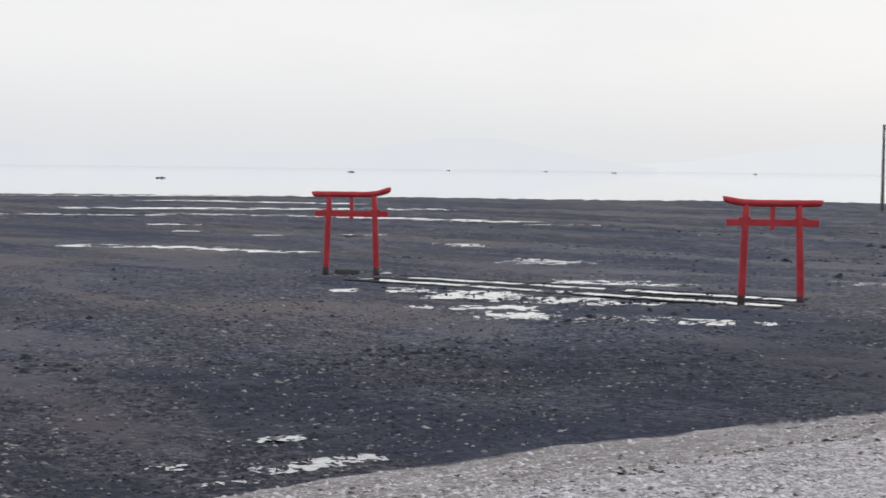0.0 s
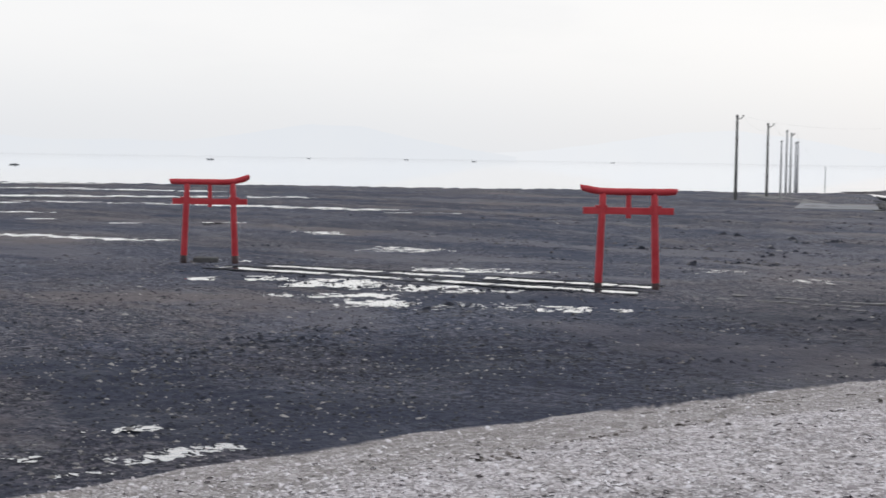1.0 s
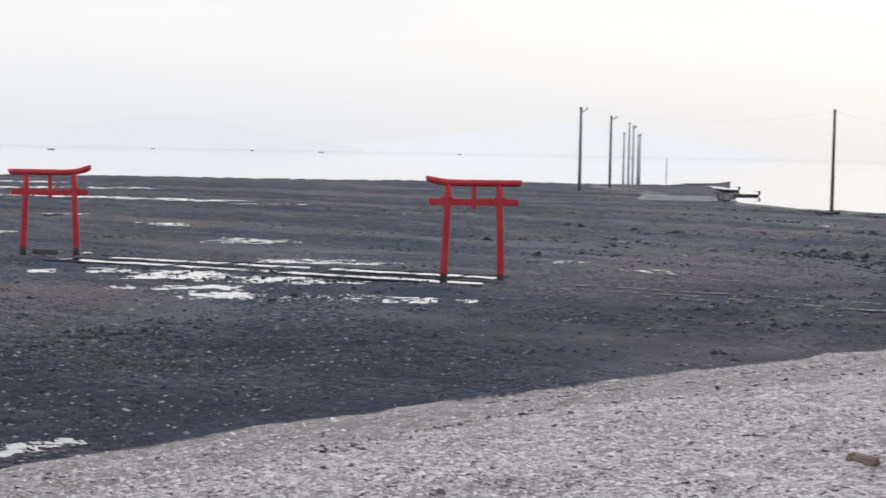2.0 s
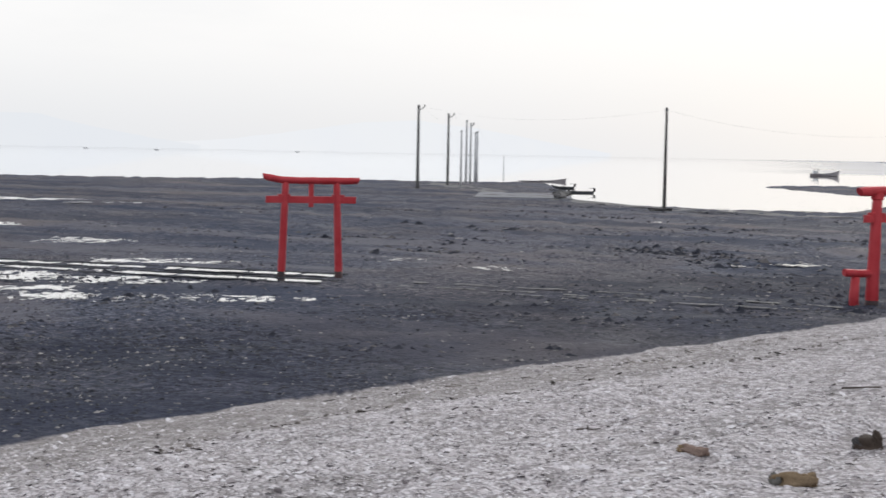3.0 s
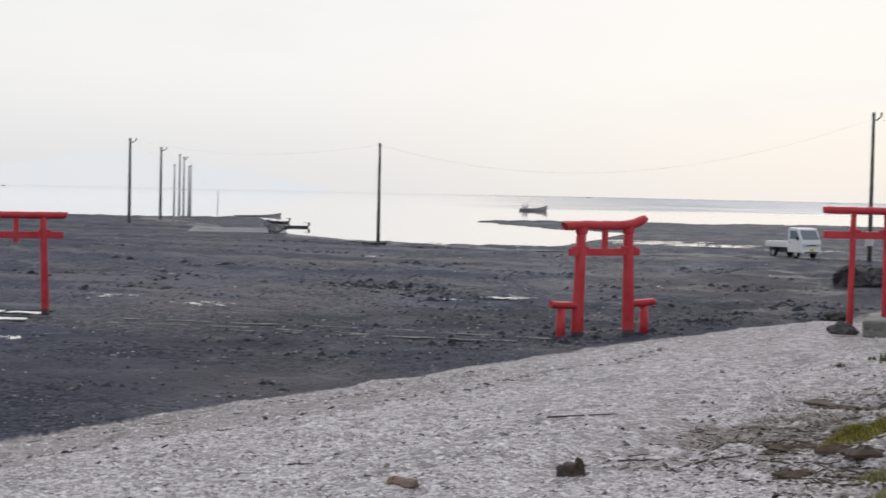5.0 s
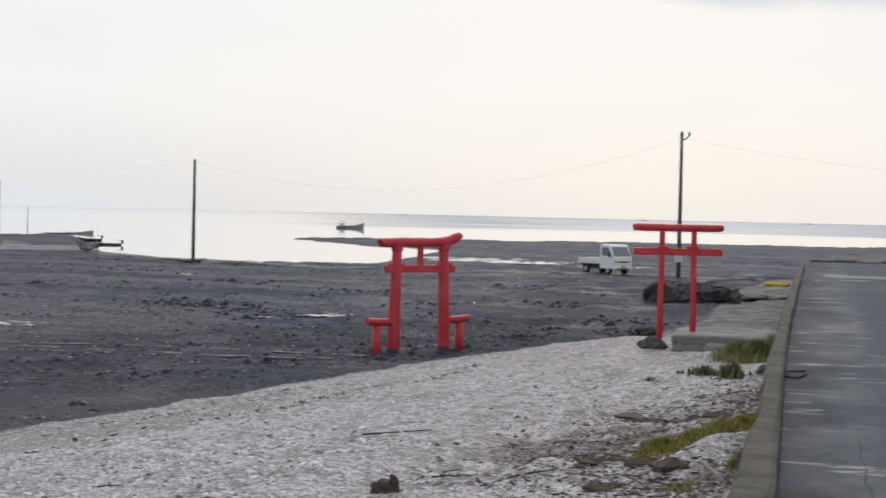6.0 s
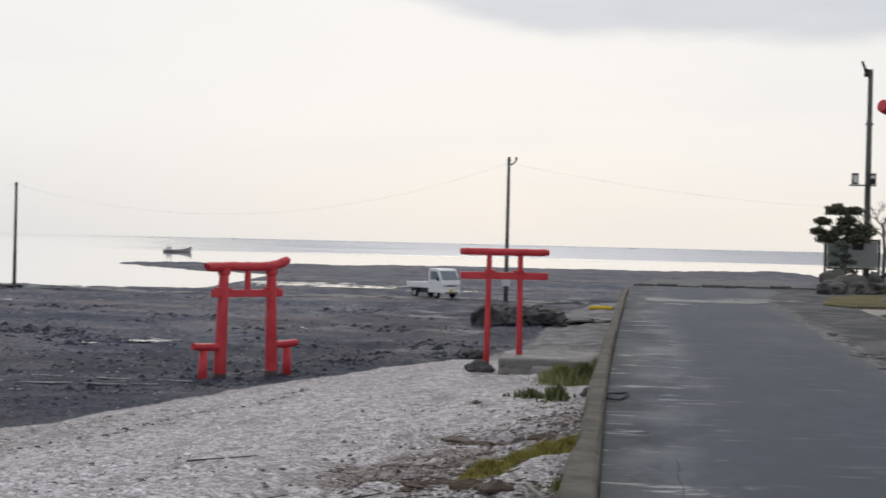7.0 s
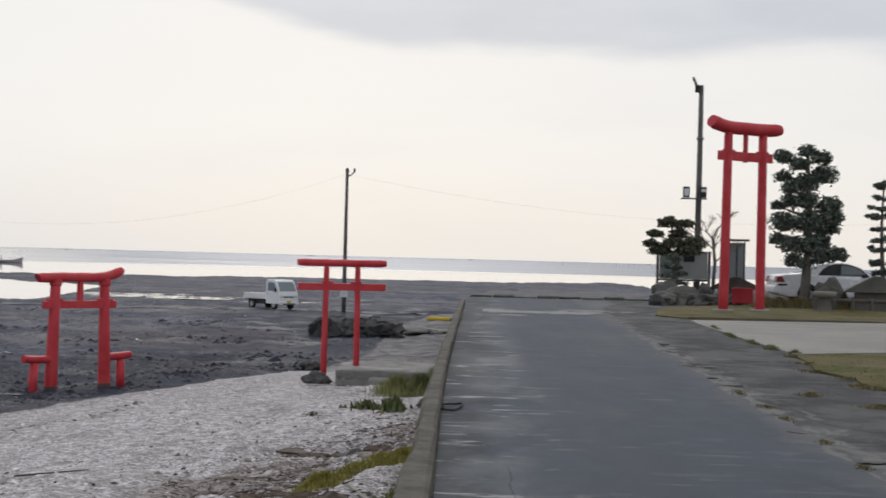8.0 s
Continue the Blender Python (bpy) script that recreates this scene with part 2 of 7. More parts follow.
def asphalt():
    m, n = material("asphalt")
    p = n.add("ShaderNodeTexCoord").outputs["Object"]
    grit = n.noise(p, 60.0, 3.0, 0.7)
    patch = n.noise(n.scaled(p, 0.8, 0.25, 1), 1.0, 5.0, 0.6, 0.3)
    col = n.mix(n.smooth(patch, 0.38, 0.66), (0.037, 0.047, 0.064, 1), (0.071, 0.084, 0.106, 1))
    col = n.mix(n.smooth(grit, 0.55, 0.75, 0.0, 0.4), col, (0.09, 0.09, 0.09, 1))
    sand = n.noise(n.scaled(p, 1.1, 2.6, 1), 1.0, 6.0, 0.68, 0.4)
    thin = n.noise(n.scaled(p, 0.9, 5.5, 1), 1.0, 5.0, 0.62, 0.3)
    xyz = n.add("ShaderNodeSeparateXYZ", {0: p})
    along = n.math("ADD", xyz.outputs[0], n.math("MULTIPLY", xyz.outputs[1], 0.012))
    along = n.math("ADD", along, n.math("MULTIPLY", n.math("SUBTRACT", n.noise(n.scaled(p, 0.6, 0.35, 1), 1.0, 4.0, 0.6), 0.5), 0.5))
    left = n.math("MULTIPLY", n.smooth(along, 0.85, 0.35), n.smooth(along, -0.22, 0.12, 0.12, 1.0))
    edge = n.smooth(along, 0.35, 0.0)
    col = n.mix(n.math("MULTIPLY", edge, n.smooth(n.noise(n.scaled(p, 1.6, 1.1, 1), 1.0, 5.0, 0.6), 0.40, 0.60, 0.2, 0.9)), col, (0.030, 0.032, 0.036, 1))
    haze = n.math("MULTIPLY", n.smooth(n.noise(n.scaled(p, 0.9, 0.35, 1), 1.0, 5.0, 0.62), 0.40, 0.66, 0.0, 0.75), left)
    col = n.mix(haze, col, (0.155, 0.161, 0.172, 1))
    worn_edge = n.math("ADD", xyz.outputs[0], n.math("MULTIPLY", n.math("SUBTRACT", n.noise(n.scaled(p, 1.5, 1.0, 1), 1.0, 6.0, 0.66), 0.5), 1.1))
    col = n.mix(n.smooth(worn_edge, 2.25, 2.75, 0.0, 0.6), col, (0.115, 0.115, 0.118, 1))
    sandy = n.math("MULTIPLY", n.smooth(sand, 0.575, 0.66), n.math("ADD", 0.10, n.math("MULTIPLY", n.math("MAXIMUM", left, edge), 0.75)))
    col = n.mix(sandy, col, (0.36, 0.355, 0.35, 1))
    col = n.mix(n.smooth(thin, 0.62, 0.70, 0.0, 0.5), col, (0.22, 0.225, 0.23, 1))
    crack = n.math("ABSOLUTE", n.math("SUBTRACT", n.math("ADD", xyz.outputs[0], n.math("MULTIPLY", n.math("SUBTRACT", n.noise(p, 1.4, 5.0, 0.6), 0.5), 0.16)), n.math("SUBTRACT", 0.42, n.math("MULTIPLY", xyz.outputs[1], 0.024))))
    col = n.mix(n.math("MULTIPLY", n.smooth(crack, 0.009, 0.003, 0.0, 0.6), n.smooth(xyz.outputs[1], 11.2, 10.4)), col, (0.012, 0.012, 0.013, 1))
    finish(n, col, n.smooth(patch, 0.3, 0.7, 0.76, 0.93), 0.0, grit, 0.008, 0.18)
    return m


def concrete(name, c1, c2, stain=(0.10, 0.095, 0.08), amount=0.6, scale=1.5):
    m, n = material(name)
    p = n.add("ShaderNodeTexCoord").outputs["Object"]
    big = n.noise(p, scale, 5.0, 0.6)
    pit = n.noise(p, 45.0, 4.0, 0.65)
    col = n.mix(n.smooth(big, 0.35, 0.65), (*c1, 1), (*c2, 1))
    col = n.mix(n.smooth(n.noise(p, scale * 2.7, 6.0, 0.65, 0.5), 0.5, 0.72, 0.0, amount), col, (*stain, 1))
    col = n.mix(0.3, col, n.mix(pit, grey(0.2), grey(0.85)), "SOFT_LIGHT")
    finish(n, col, 0.88, 0.0, pit, 0.012, 0.2)
    return m


def old_asphalt():
    """Worn verge asphalt: dark weathered patches, pale broken edge towards the road."""
    m, n = material("cracked_old_asphalt")
    p = n.add("ShaderNodeTexCoord").outputs["Object"]
    x = n.add("ShaderNodeSeparateXYZ", {0: p}).outputs[0]
    big = n.noise(n.scaled(p, 0.9, 0.5, 1), 1.0, 5.0, 0.62, 0.4)
    grit = n.noise(p, 42.0, 4.0, 0.65)
    col = n.mix(n.smooth(big, 0.38, 0.62), (0.030, 0.031, 0.036, 1), (0.090, 0.089, 0.093, 1))
    col = n.mix(n.smooth(n.noise(p, 3.4, 6.0, 0.66, 0.5), 0.50, 0.66, 0.0, 0.7), col, (0.036, 0.036, 0.040, 1))
    pale = n.math("ADD", n.smooth(x, 3.35, 2.50, 0.0, 0.24), n.noise(n.scaled(p, 5.0, 1.6, 1), 1.0, 6.0, 0.68, 0.3))
    col = n.mix(n.smooth(pale, 0.58, 0.76, 0.0, 0.8), col, (0.18, 0.177, 0.172, 1))
    streak = n.noise(n.scaled(p, 0.8, 4.0, 1), 1.0, 5.0, 0.64, 0.3)
    col = n.mix(n.smooth(streak, 0.58, 0.68, 0.0, 0.6), col, (0.22, 0.22, 0.215, 1))
    col = n.mix(0.3, col, n.mix(grit, grey(0.2), grey(0.85)), "SOFT_LIGHT")
    finish(n, col, 0.88, 0.0, grit, 0.012, 0.18)
    return m


def short_turf():
    """Thin worn turf: green, straw and bare brown in ragged patches."""
    m, n = material("short_turf")
    p = n.add("ShaderNodeTexCoord").outputs["Object"]
    patch = n.noise(n.scaled(p, 0.7, 0.45, 1), 1.0, 6.0, 0.66, 0.5)
    blade = n.noise(p, 14.0, 5.0, 0.72)
    col = n.ramp(patch, [(0.30, (0.060, 0.074, 0.020)), (0.46, (0.105, 0.104, 0.034)), (0.56, (0.165, 0.130, 0.066)), (0.70, (0.125, 0.092, 0.056))])
    col = n.mix(n.smooth(n.noise(n.scaled(p, 0.35, 0.9, 1), 1.0, 5.0, 0.64, 0.4), 0.50, 0.62, 0.0, 0.75), col, (0.20, 0.165, 0.115, 1))
    col = n.mix(n.smooth(blade, 0.45, 0.68, 0.0, 0.7), col, (0.16, 0.135, 0.06, 1))
    col = n.mix(n.smooth(blade, 0.50, 0.34, 0.0, 0.6), col, (0.025, 0.030, 0.010, 1))
    finish(n, col, 0.95, 0.0, blade, 0.04, 0.1)
    return m


def vermilion():
    """Red-orange paint, sun-bleached in blotches and scuffed."""
    m, n = material("vermilion_paint")
    p = n.add("ShaderNodeTexCoord").outputs["Object"]
    fade = n.noise(p, 1.7, 5.0, 0.6)
    fine = n.noise(p, 30.0, 5.0, 0.65)
    col = n.mix(n.smooth(fade, 0.35, 0.68), (0.47, 0.029, 0.040, 1), (0.57, 0.056, 0.068, 1))
    col = n.mix(n.smooth(n.noise(p, 6.0, 6.0, 0.7), 0.60, 0.76, 0.0, 0.5), col, (0.28, 0.03, 0.03, 1))
    finish(n, col, n.smooth(fine, 0.3, 0.7, 0.45, 0.62), 0.0, fine, 0.004, 0.35)
    return m


M_GROUND = mud_and_shell()
M_SEA = sea_water()
M_PUDDLE = water("puddle_water", (0.10, 0.105, 0.115, 1), 0.06, 0.012, 6.0)
M_ASPHALT = asphalt()
M_OLD_ASPHALT = old_asphalt()
M_WALL = concrete("weathered_concrete", (0.064, 0.057, 0.046), (0.118, 0.105, 0.086), (0.040, 0.037, 0.026), 0.75, 2.6)
M_PAD = concrete("pale_concrete", (0.25, 0.237, 0.215), (0.30, 0.285, 0.26), (0.24, 0.225, 0.20), 0.4, 0.5)
M_SOIL = concrete("dry_soil", (0.12, 0.10, 0.075), (0.17, 0.145, 0.11), (0.07, 0.06, 0.045), 0.5, 0.8)
M_RED = vermilion()
M_WET_FOOT = worn("wet_stained_foot", (0.035, 0.022, 0.024), (0.06, 0.03, 0.03), 8.0, 0.6, 0.4)
M_POLE = worn("weathered_pole_wood", (0.085, 0.080, 0.076), (0.14, 0.133, 0.125), 3.0, 0.85, 0.2)
M_CONC_POLE = worn("grey_concrete_pole", (0.16, 0.16, 0.16), (0.22, 0.22, 0.21), 3.0, 0.85, 0.2)
M_IRON = worn("dark_galvanised_iron", (0.10, 0.10, 0.105), (0.16, 0.16, 0.165), 10.0, 0.55, 0.5, 0.6)
M_ROCK = worn("dark_wet_rock", (0.050, 0.050, 0.053), (0.105, 0.10, 0.098), 3.0, 0.8, 0.25, 0.0, 0.04, random_tone=0.35)
M_STONE = worn("grey_garden_stone", (0.095, 0.092, 0.085), (0.16, 0.152, 0.142), 2.5, 0.88, 0.2, 0.0, 0.02, (0.07, 0.08, 0.05), 0.6)
M_BLACK_WIRE = worn("grey_cable", (0.30, 0.30, 0.30), (0.36, 0.36, 0.36), 5.0, 0.7)


# ---- mesh helpers ----
def part(name, bm, mat, parent=None, label="", smooth=False):
    """Links a bmesh as one mesh object, under a thing or a part."""
    me = bpy.data.meshes.new(name)
    bm.to_mesh(me)
    bm.free()
    for m in (mat if isinstance(mat, (list, tuple)) else [mat]):
        me.materials.append(m)
    if smooth:
        for f in me.polygons:
            f.use_smooth = True
    ob = new(name, me)
    if parent is not None:
        ob.parent = parent
    if label:
        tagged(ob, label)
    return ob


def sheet(name, verts, faces, mat, parent=None, smooth=False):
    me = bpy.data.meshes.new(name)
    me.from_pydata([tuple(v) for v in verts], [], [tuple(f) for f in faces])
    me.materials.append(mat)
    if smooth:
        me.polygons.foreach_set("use_smooth", [True] * len(me.polygons))
    me.update()
    ob = new(name, me)
    if parent is not None:
        ob.parent = parent
    return ob


def empty(name, x, y, z, turn=0.0):
    ob = new(name)
    ob.empty_display_size = 0.1
    ob.matrix_basis = pose(x, y, z, 0, 0, turn)
    return ob


def add_box(bm, lo, hi, bevel=0.0, m=None):
    lo, hi = Vector(lo), Vector(hi)
    r = bmesh.ops.create_cube(bm, size=1.0)
    vs = r["verts"]
    bmesh.ops.scale(bm, vec=hi - lo, verts=vs)
    bmesh.ops.translate(bm, vec=(lo + hi) / 2, verts=vs)
    if bevel:
        es = list({e for v in vs for e in v.link_edges})
        out = bmesh.ops.bevel(bm, geom=es, offset=bevel, segments=2, affect="EDGES", profile=0.6)
        vs = list({v for f in out["faces"] for v in f.verts} | {v for v in vs if v.is_valid})
    if m is not None:
        bmesh.ops.transform(bm, matrix=m, verts=vs)
    return bm


def box(lo, hi, bevel=0.0, m=None):
    return add_box(bmesh.new(), lo, hi, bevel, m)


def add_tube(bm, points, radii, sides=10, squash=1.0, caps=True):
    """A tube along points with a radius at each; squash flattens it in height."""
    pts = [Vector(p) for p in points]
    if not isinstance(radii, (list, tuple)):
        radii = [radii] * len(pts)
    rings = []
    for i, p in enumerate(pts):
        d = (pts[min(i + 1, len(pts) - 1)] - pts[max(i - 1, 0)]).normalized()
        ref = Vector((0, 0, 1)) if abs(d.z) < 0.9 else Vector((1, 0, 0))
        a = d.cross(ref).normalized()
        b = a.cross(d).normalized()
        rings.append([bm.verts.new(p + radii[i] * (a * math.cos(t) + b * math.sin(t) * squash)) for t in (2 * math.pi * k / sides for k in range(sides))])
    for r0, r1 in zip(rings, rings[1:]):
        for k in range(sides):
            bm.faces.new((r0[k], r0[(k + 1) % sides], r1[(k + 1) % sides], r1[k]))
    if caps:
        bm.faces.new(rings[0][::-1])
        bm.faces.new(rings[-1])
    return bm


def tube(points, radii, sides=10, squash=1.0, caps=True):
    bm = add_tube(bmesh.new(), points, radii, sides, squash, caps)
    bmesh.ops.recalc_face_normals(bm, faces=bm.faces)
    return bm


def lump(size, seed, detail=3, rough=0.35, flat=0.0):
    """An irregular stone about its own base, size (x, y, z)."""
    bm = bmesh.new()
    bmesh.ops.create_icosphere(bm, subdivisions=detail, radius=0.5)
    off = Vector((seed * 3.7, seed * 1.3, seed * 7.1))
    for v in bm.verts:
        d = v.co.normalized()
        k = 1 + rough * noise.noise(d * 1.3 + off) + rough * 0.5 * noise.noise(d * 3.1 + off)
        q = d * 0.5 * k
        if flat:
            q.z = max(-flat, min(flat, q.z))
        v.co = Vector((q.x * size[0], q.y * size[1], (q.z + 0.3) * size[2]))
    return bm


def outline(points, z, thick=0.0):
    """A flat plate from a plan outline."""
    bm = bmesh.new()
    f = bm.faces.new([bm.verts.new((x, y, z)) for x, y in points])
    if f.normal.z < 0:
        f.normal_flip()
    if thick:
        r = bmesh.ops.extrude_face_region(bm, geom=[f])
        bmesh.ops.translate(bm, vec=(0, 0, -thick), verts=[v for v in r["geom"] if isinstance(v, bmesh.types.BMVert)])
        bmesh.ops.recalc_face_normals(bm, faces=bm.faces)
    return bm


def lerp_table(v, table):
    xs, ys = zip(*table)
    return np.interp(v, xs, ys)


# ---- the lie of the land ----
MUD, SEA = -2.0, -2.10
BANK_EDGE = [(-80, -14.6), (9.6, -13.55), (12.8, -13.5), (15.4, -13.25), (20.0, -12.4), (26.7, -11.0), (32, -10.0), (37.5, -8.8), (42.7, -7.25), (47.2, -5.35), (52, -4.7), (57, -4.6), (70, -5.0), (85, -4.8), (95, -4.0), (100, 0.0)]
WALL_IN, WALL_SLOPE, WALL_T, WALL_END = -0.125, -0.0163, 0.15, 57.0


def wall_x(y):
    return WALL_IN + WALL_SLOPE * y - np.interp(y, (0, 9, 15, 22, 40, 60), (0, 0, 0.10, 0.15, 0.20, 0.22))


def value_noise(x, y, scale, seed=0.0):
    """Smooth noise for arrays, about -1 to 1."""
    x, y = np.asarray(x) / scale + seed * 17.3, np.asarray(y) / scale + seed * 9.1
    xi, yi = np.floor(x), np.floor(y)
    fx, fy = x - xi, y - yi
    fx, fy = fx * fx * (3 - 2 * fx), fy * fy * (3 - 2 * fy)

    def h(a, b):
        s = np.sin(a * 127.1 + b * 311.7 + seed * 74.7) * 43758.5453
        return (s - np.floor(s)) * 2 - 1

    return (h(xi, yi) * (1 - fx) + h(xi + 1, yi) * fx) * (1 - fy) + (h(xi, yi + 1) * (1 - fx) + h(xi + 1, yi + 1) * fx) * fy


def step(v, lo, hi):
    t = np.clip((v - lo) / (hi - lo), 0, 1)
    return t * t * (3 - 2 * t)


# the sea's edge, seen from above: y of the outer shore by bearing, and the inlet between the flat and the spit
SHORE = [(-180, 60), (-80, 190), (-60, 192), (-52.5, 190), (-44.5, 188), (-38, 192), (-34.7, 196), (-31, 192), (-29, 196), (-27.9, 200), (-27.0, 196), (-26.65, 168), (-26.35, 146), (-26.1, 121), (-25.7, 117.5), (-20.7, 109.8), (-16.8, 112), (-15.7, 119), (-14.9, 133), (-14.2, 150), (-13, 165), (-10, 190), (-9.2, 235), (-3, 238), (0, 240), (4, 266), (7.5, 150), (12, 108), (20, 104), (180, 60)]


def inside_inlet(x, y):
    """1 in the spit that closes the inlet on its seaward side."""
    a = np.degrees(np.arctan2(x, y))
    r = np.hypot(x, y)
    near = lerp_table(a, [(-19.4, 200), (-18.8, 192), (-16.8, 168), (-14, 156), (-12, 148), (-9, 138), (0, 138)])
    far = lerp_table(a, [(-19.4, 200), (-18.6, 212), (-17.0, 222), (-14, 224), (-11, 222), (-9, 235), (0, 240)])
    return np.minimum(r - near, far - r)


def hollow_and_mound(x, y):
    """A scoured hollow below a small scarp, and the shell mound between it and the wall."""
    hollow = np.exp(-((x + 2.7 + 0.12 * (y - 18.0)) / 1.5) ** 2 - ((y - 17.8) / 3.0) ** 2) * np.clip(0.85 + 0.5 * value_noise(x, y, 0.9, 19) + 0.35 * value_noise(x, y * 0.5, 0.35, 20), 0, 1.2)
    nook = np.exp(-((x + 2.1 + 0.5 * (y - 21.6)) / 0.8) ** 2 - ((y - 21.5) / 0.5) ** 2)
    line = -1.28 + 0.24 * (y - 14.7)
    mound = np.exp(-((x - line) / 0.30) ** 2) * step(y, 13.5, 14.6) * (1 - step(y, 16.7, 18.0))
    return hollow, nook, mound


def soil_share(x, y):
    """How much bare brown soil shows through the shells along the wall."""
    near = 1 - step(wall_x(y) - x, 0.3, 2.2 - 0.03 * (y - 14))
    hollow, nook, mound = hollow_and_mound(x, y)
    strip = near * step(y, 9, 13) * (1 - step(y, 22, 30)) * 0.8
    apron = 1.0 * step(y, 42, 49)
    strip = np.maximum(strip, apron)
    return np.clip(np.maximum(strip, np.maximum(hollow * 1.5, nook * 1.2)) * (1 - 1.2 * mound), 0, 1)


def ground_z(x, y):
    """Height of the land and the distance inside the shell bank's edge."""
    x, y = np.asarray(x, float), np.asarray(y, float)
    a, r = np.degrees(np.arctan2(x, y)), np.hypot(x, y)
    xe, xw = lerp_table(y, BANK_EDGE), wall_x(y) - WALL_T * 0.5
    xw = np.where(y > WALL_END, 3.0, xw)
    top = lerp_table(y, [(-50, -0.7), (15, -0.75), (26, -1.15), (36, -1.62), (50, -1.75), (58, -1.9), (80, -2.0)])
    t = np.clip((x - xe) / np.maximum(xw - xe, 0.3), 0, 1)
    bank = np.where(y < 100, x - xe, -20)
    z = MUD + (top - MUD) * (0.12 * np.minimum(t * 8, 1) + 0.88 * t ** 1.1)
    z = z + 0.065 * value_noise(x, y, 2.3, 1) * (t > 0) * np.minimum(t * 6, 1) + (0.045 * value_noise(x, y, 0.75, 2) + 0.022 * value_noise(x, y, 0.3, 18)) * (t > 0)
    z = z + 0.06 * (step(bank + 0.5 * value_noise(x, y, 2.6, 23), 2.8, 3.2) - 1) * step(bank, 0.0, 0.6) * (1 - step(y, 24, 32)) * (t < 1)
    hollow, nook, mound = hollow_and_mound(x, y)
    z = z - (0.20 * hollow + 0.24 * nook - 0.13 * mound) * (t < 1)
    z = z + 0.045 * value_noise(bank, y * 0.13, 0.85, 14) * np.clip(bank, 0, 1) * (t < 1) * (1 - step(y, 38, 46))
    z = z + (0.09 * value_noise(x, y, 1.25, 11) + 0.05 * value_noise(x, y, 0.5, 12) + 0.02 * value_noise(x, y, 0.2, 13)) * soil_share(x, y)
    churned = 0.55 + 0.45 * value_noise(x, y, 4.3, 15) + 0.3 * value_noise(x, y, 1.6, 16)
    lumps = 0.060 * (0.5 - np.abs(value_noise(x, y, 0.55, 5))) + 0.045 * (0.5 - np.abs(value_noise(x, y, 0.27, 9))) + 0.02 * value_noise(x, y, 0.14, 17) * (r < 45)
    flat = (0.030 * value_noise(x, y, 3.1, 3) + 0.022 * value_noise(x, y, 0.9, 4) + lumps * np.clip(churned, 0.15, 1.3) * np.clip(-bank / 2.5, 0.1, 1)) * (t <= 0) * np.clip(1.2 - r / 95, 0, 1)
    z = z + flat
    shore = lerp_table(a, SHORE) + 0.9 * value_noise(x, y, 30.0, 6) + 0.4 * value_noise(x, y, 6.0, 7)
    wet = np.minimum(r - shore, 40)
    spit = np.where((a > -19.3) & (a < -8.0), inside_inlet(x, y) + 1.2 * value_noise(x, y, 18.0, 8), -50)
    wet = np.minimum(wet, -spit)
    z = z - np.clip(wet + 6.0, 0, 12) * 0.022
    land = step(x, xw, xw + 0.02) * np.where(y > WALL_END, step(x - 1.0 - 0.1 * (y - 57), 0, 2.5), 1.0)
    drop = step(y, 62 + np.clip(x - 4.5, 0, 8) * 5.0, 74 + np.clip(x - 4.5, 0, 8) * 5.0)
    z = z * (1 - land) + (-0.03 * (1 - drop) + z * drop) * land
    bank = np.where(land > 0.5, -20, bank)
    return z, bank


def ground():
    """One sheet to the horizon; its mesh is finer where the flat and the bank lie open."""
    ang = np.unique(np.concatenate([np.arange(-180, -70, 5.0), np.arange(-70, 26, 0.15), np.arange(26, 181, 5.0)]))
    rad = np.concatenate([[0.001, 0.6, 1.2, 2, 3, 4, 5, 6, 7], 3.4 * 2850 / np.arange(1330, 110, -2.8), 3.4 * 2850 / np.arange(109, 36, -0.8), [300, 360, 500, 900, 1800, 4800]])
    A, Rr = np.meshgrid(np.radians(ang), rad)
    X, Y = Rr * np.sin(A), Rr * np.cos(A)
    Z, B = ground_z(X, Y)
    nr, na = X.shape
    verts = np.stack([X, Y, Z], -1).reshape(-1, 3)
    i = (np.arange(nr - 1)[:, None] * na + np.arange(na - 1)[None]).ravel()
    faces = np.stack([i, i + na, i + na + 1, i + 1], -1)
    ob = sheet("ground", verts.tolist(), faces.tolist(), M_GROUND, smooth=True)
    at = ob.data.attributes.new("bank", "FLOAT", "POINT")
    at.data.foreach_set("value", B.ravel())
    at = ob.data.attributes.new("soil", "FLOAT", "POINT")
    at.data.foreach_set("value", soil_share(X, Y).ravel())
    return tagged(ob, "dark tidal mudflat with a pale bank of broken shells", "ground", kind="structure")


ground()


def sea():
    ang = np.radians(np.arange(0, 361, 3.0))
    rad = [60, 120, 300, 800, 2000, 4850]
    verts = [(r * math.sin(a), r * math.cos(a), SEA) for r in rad for a in ang]
    n = len(ang)
    faces = [(j * n + k, j * n + k + 1, (j + 1) * n + k + 1, (j + 1) * n + k) for j in range(len(rad) - 1) for k in range(n - 1)]
    return tagged(sheet("water", verts, faces, M_SEA), "calm pale sea reflecting a bright overcast sky", "sea", kind="structure")


sea()


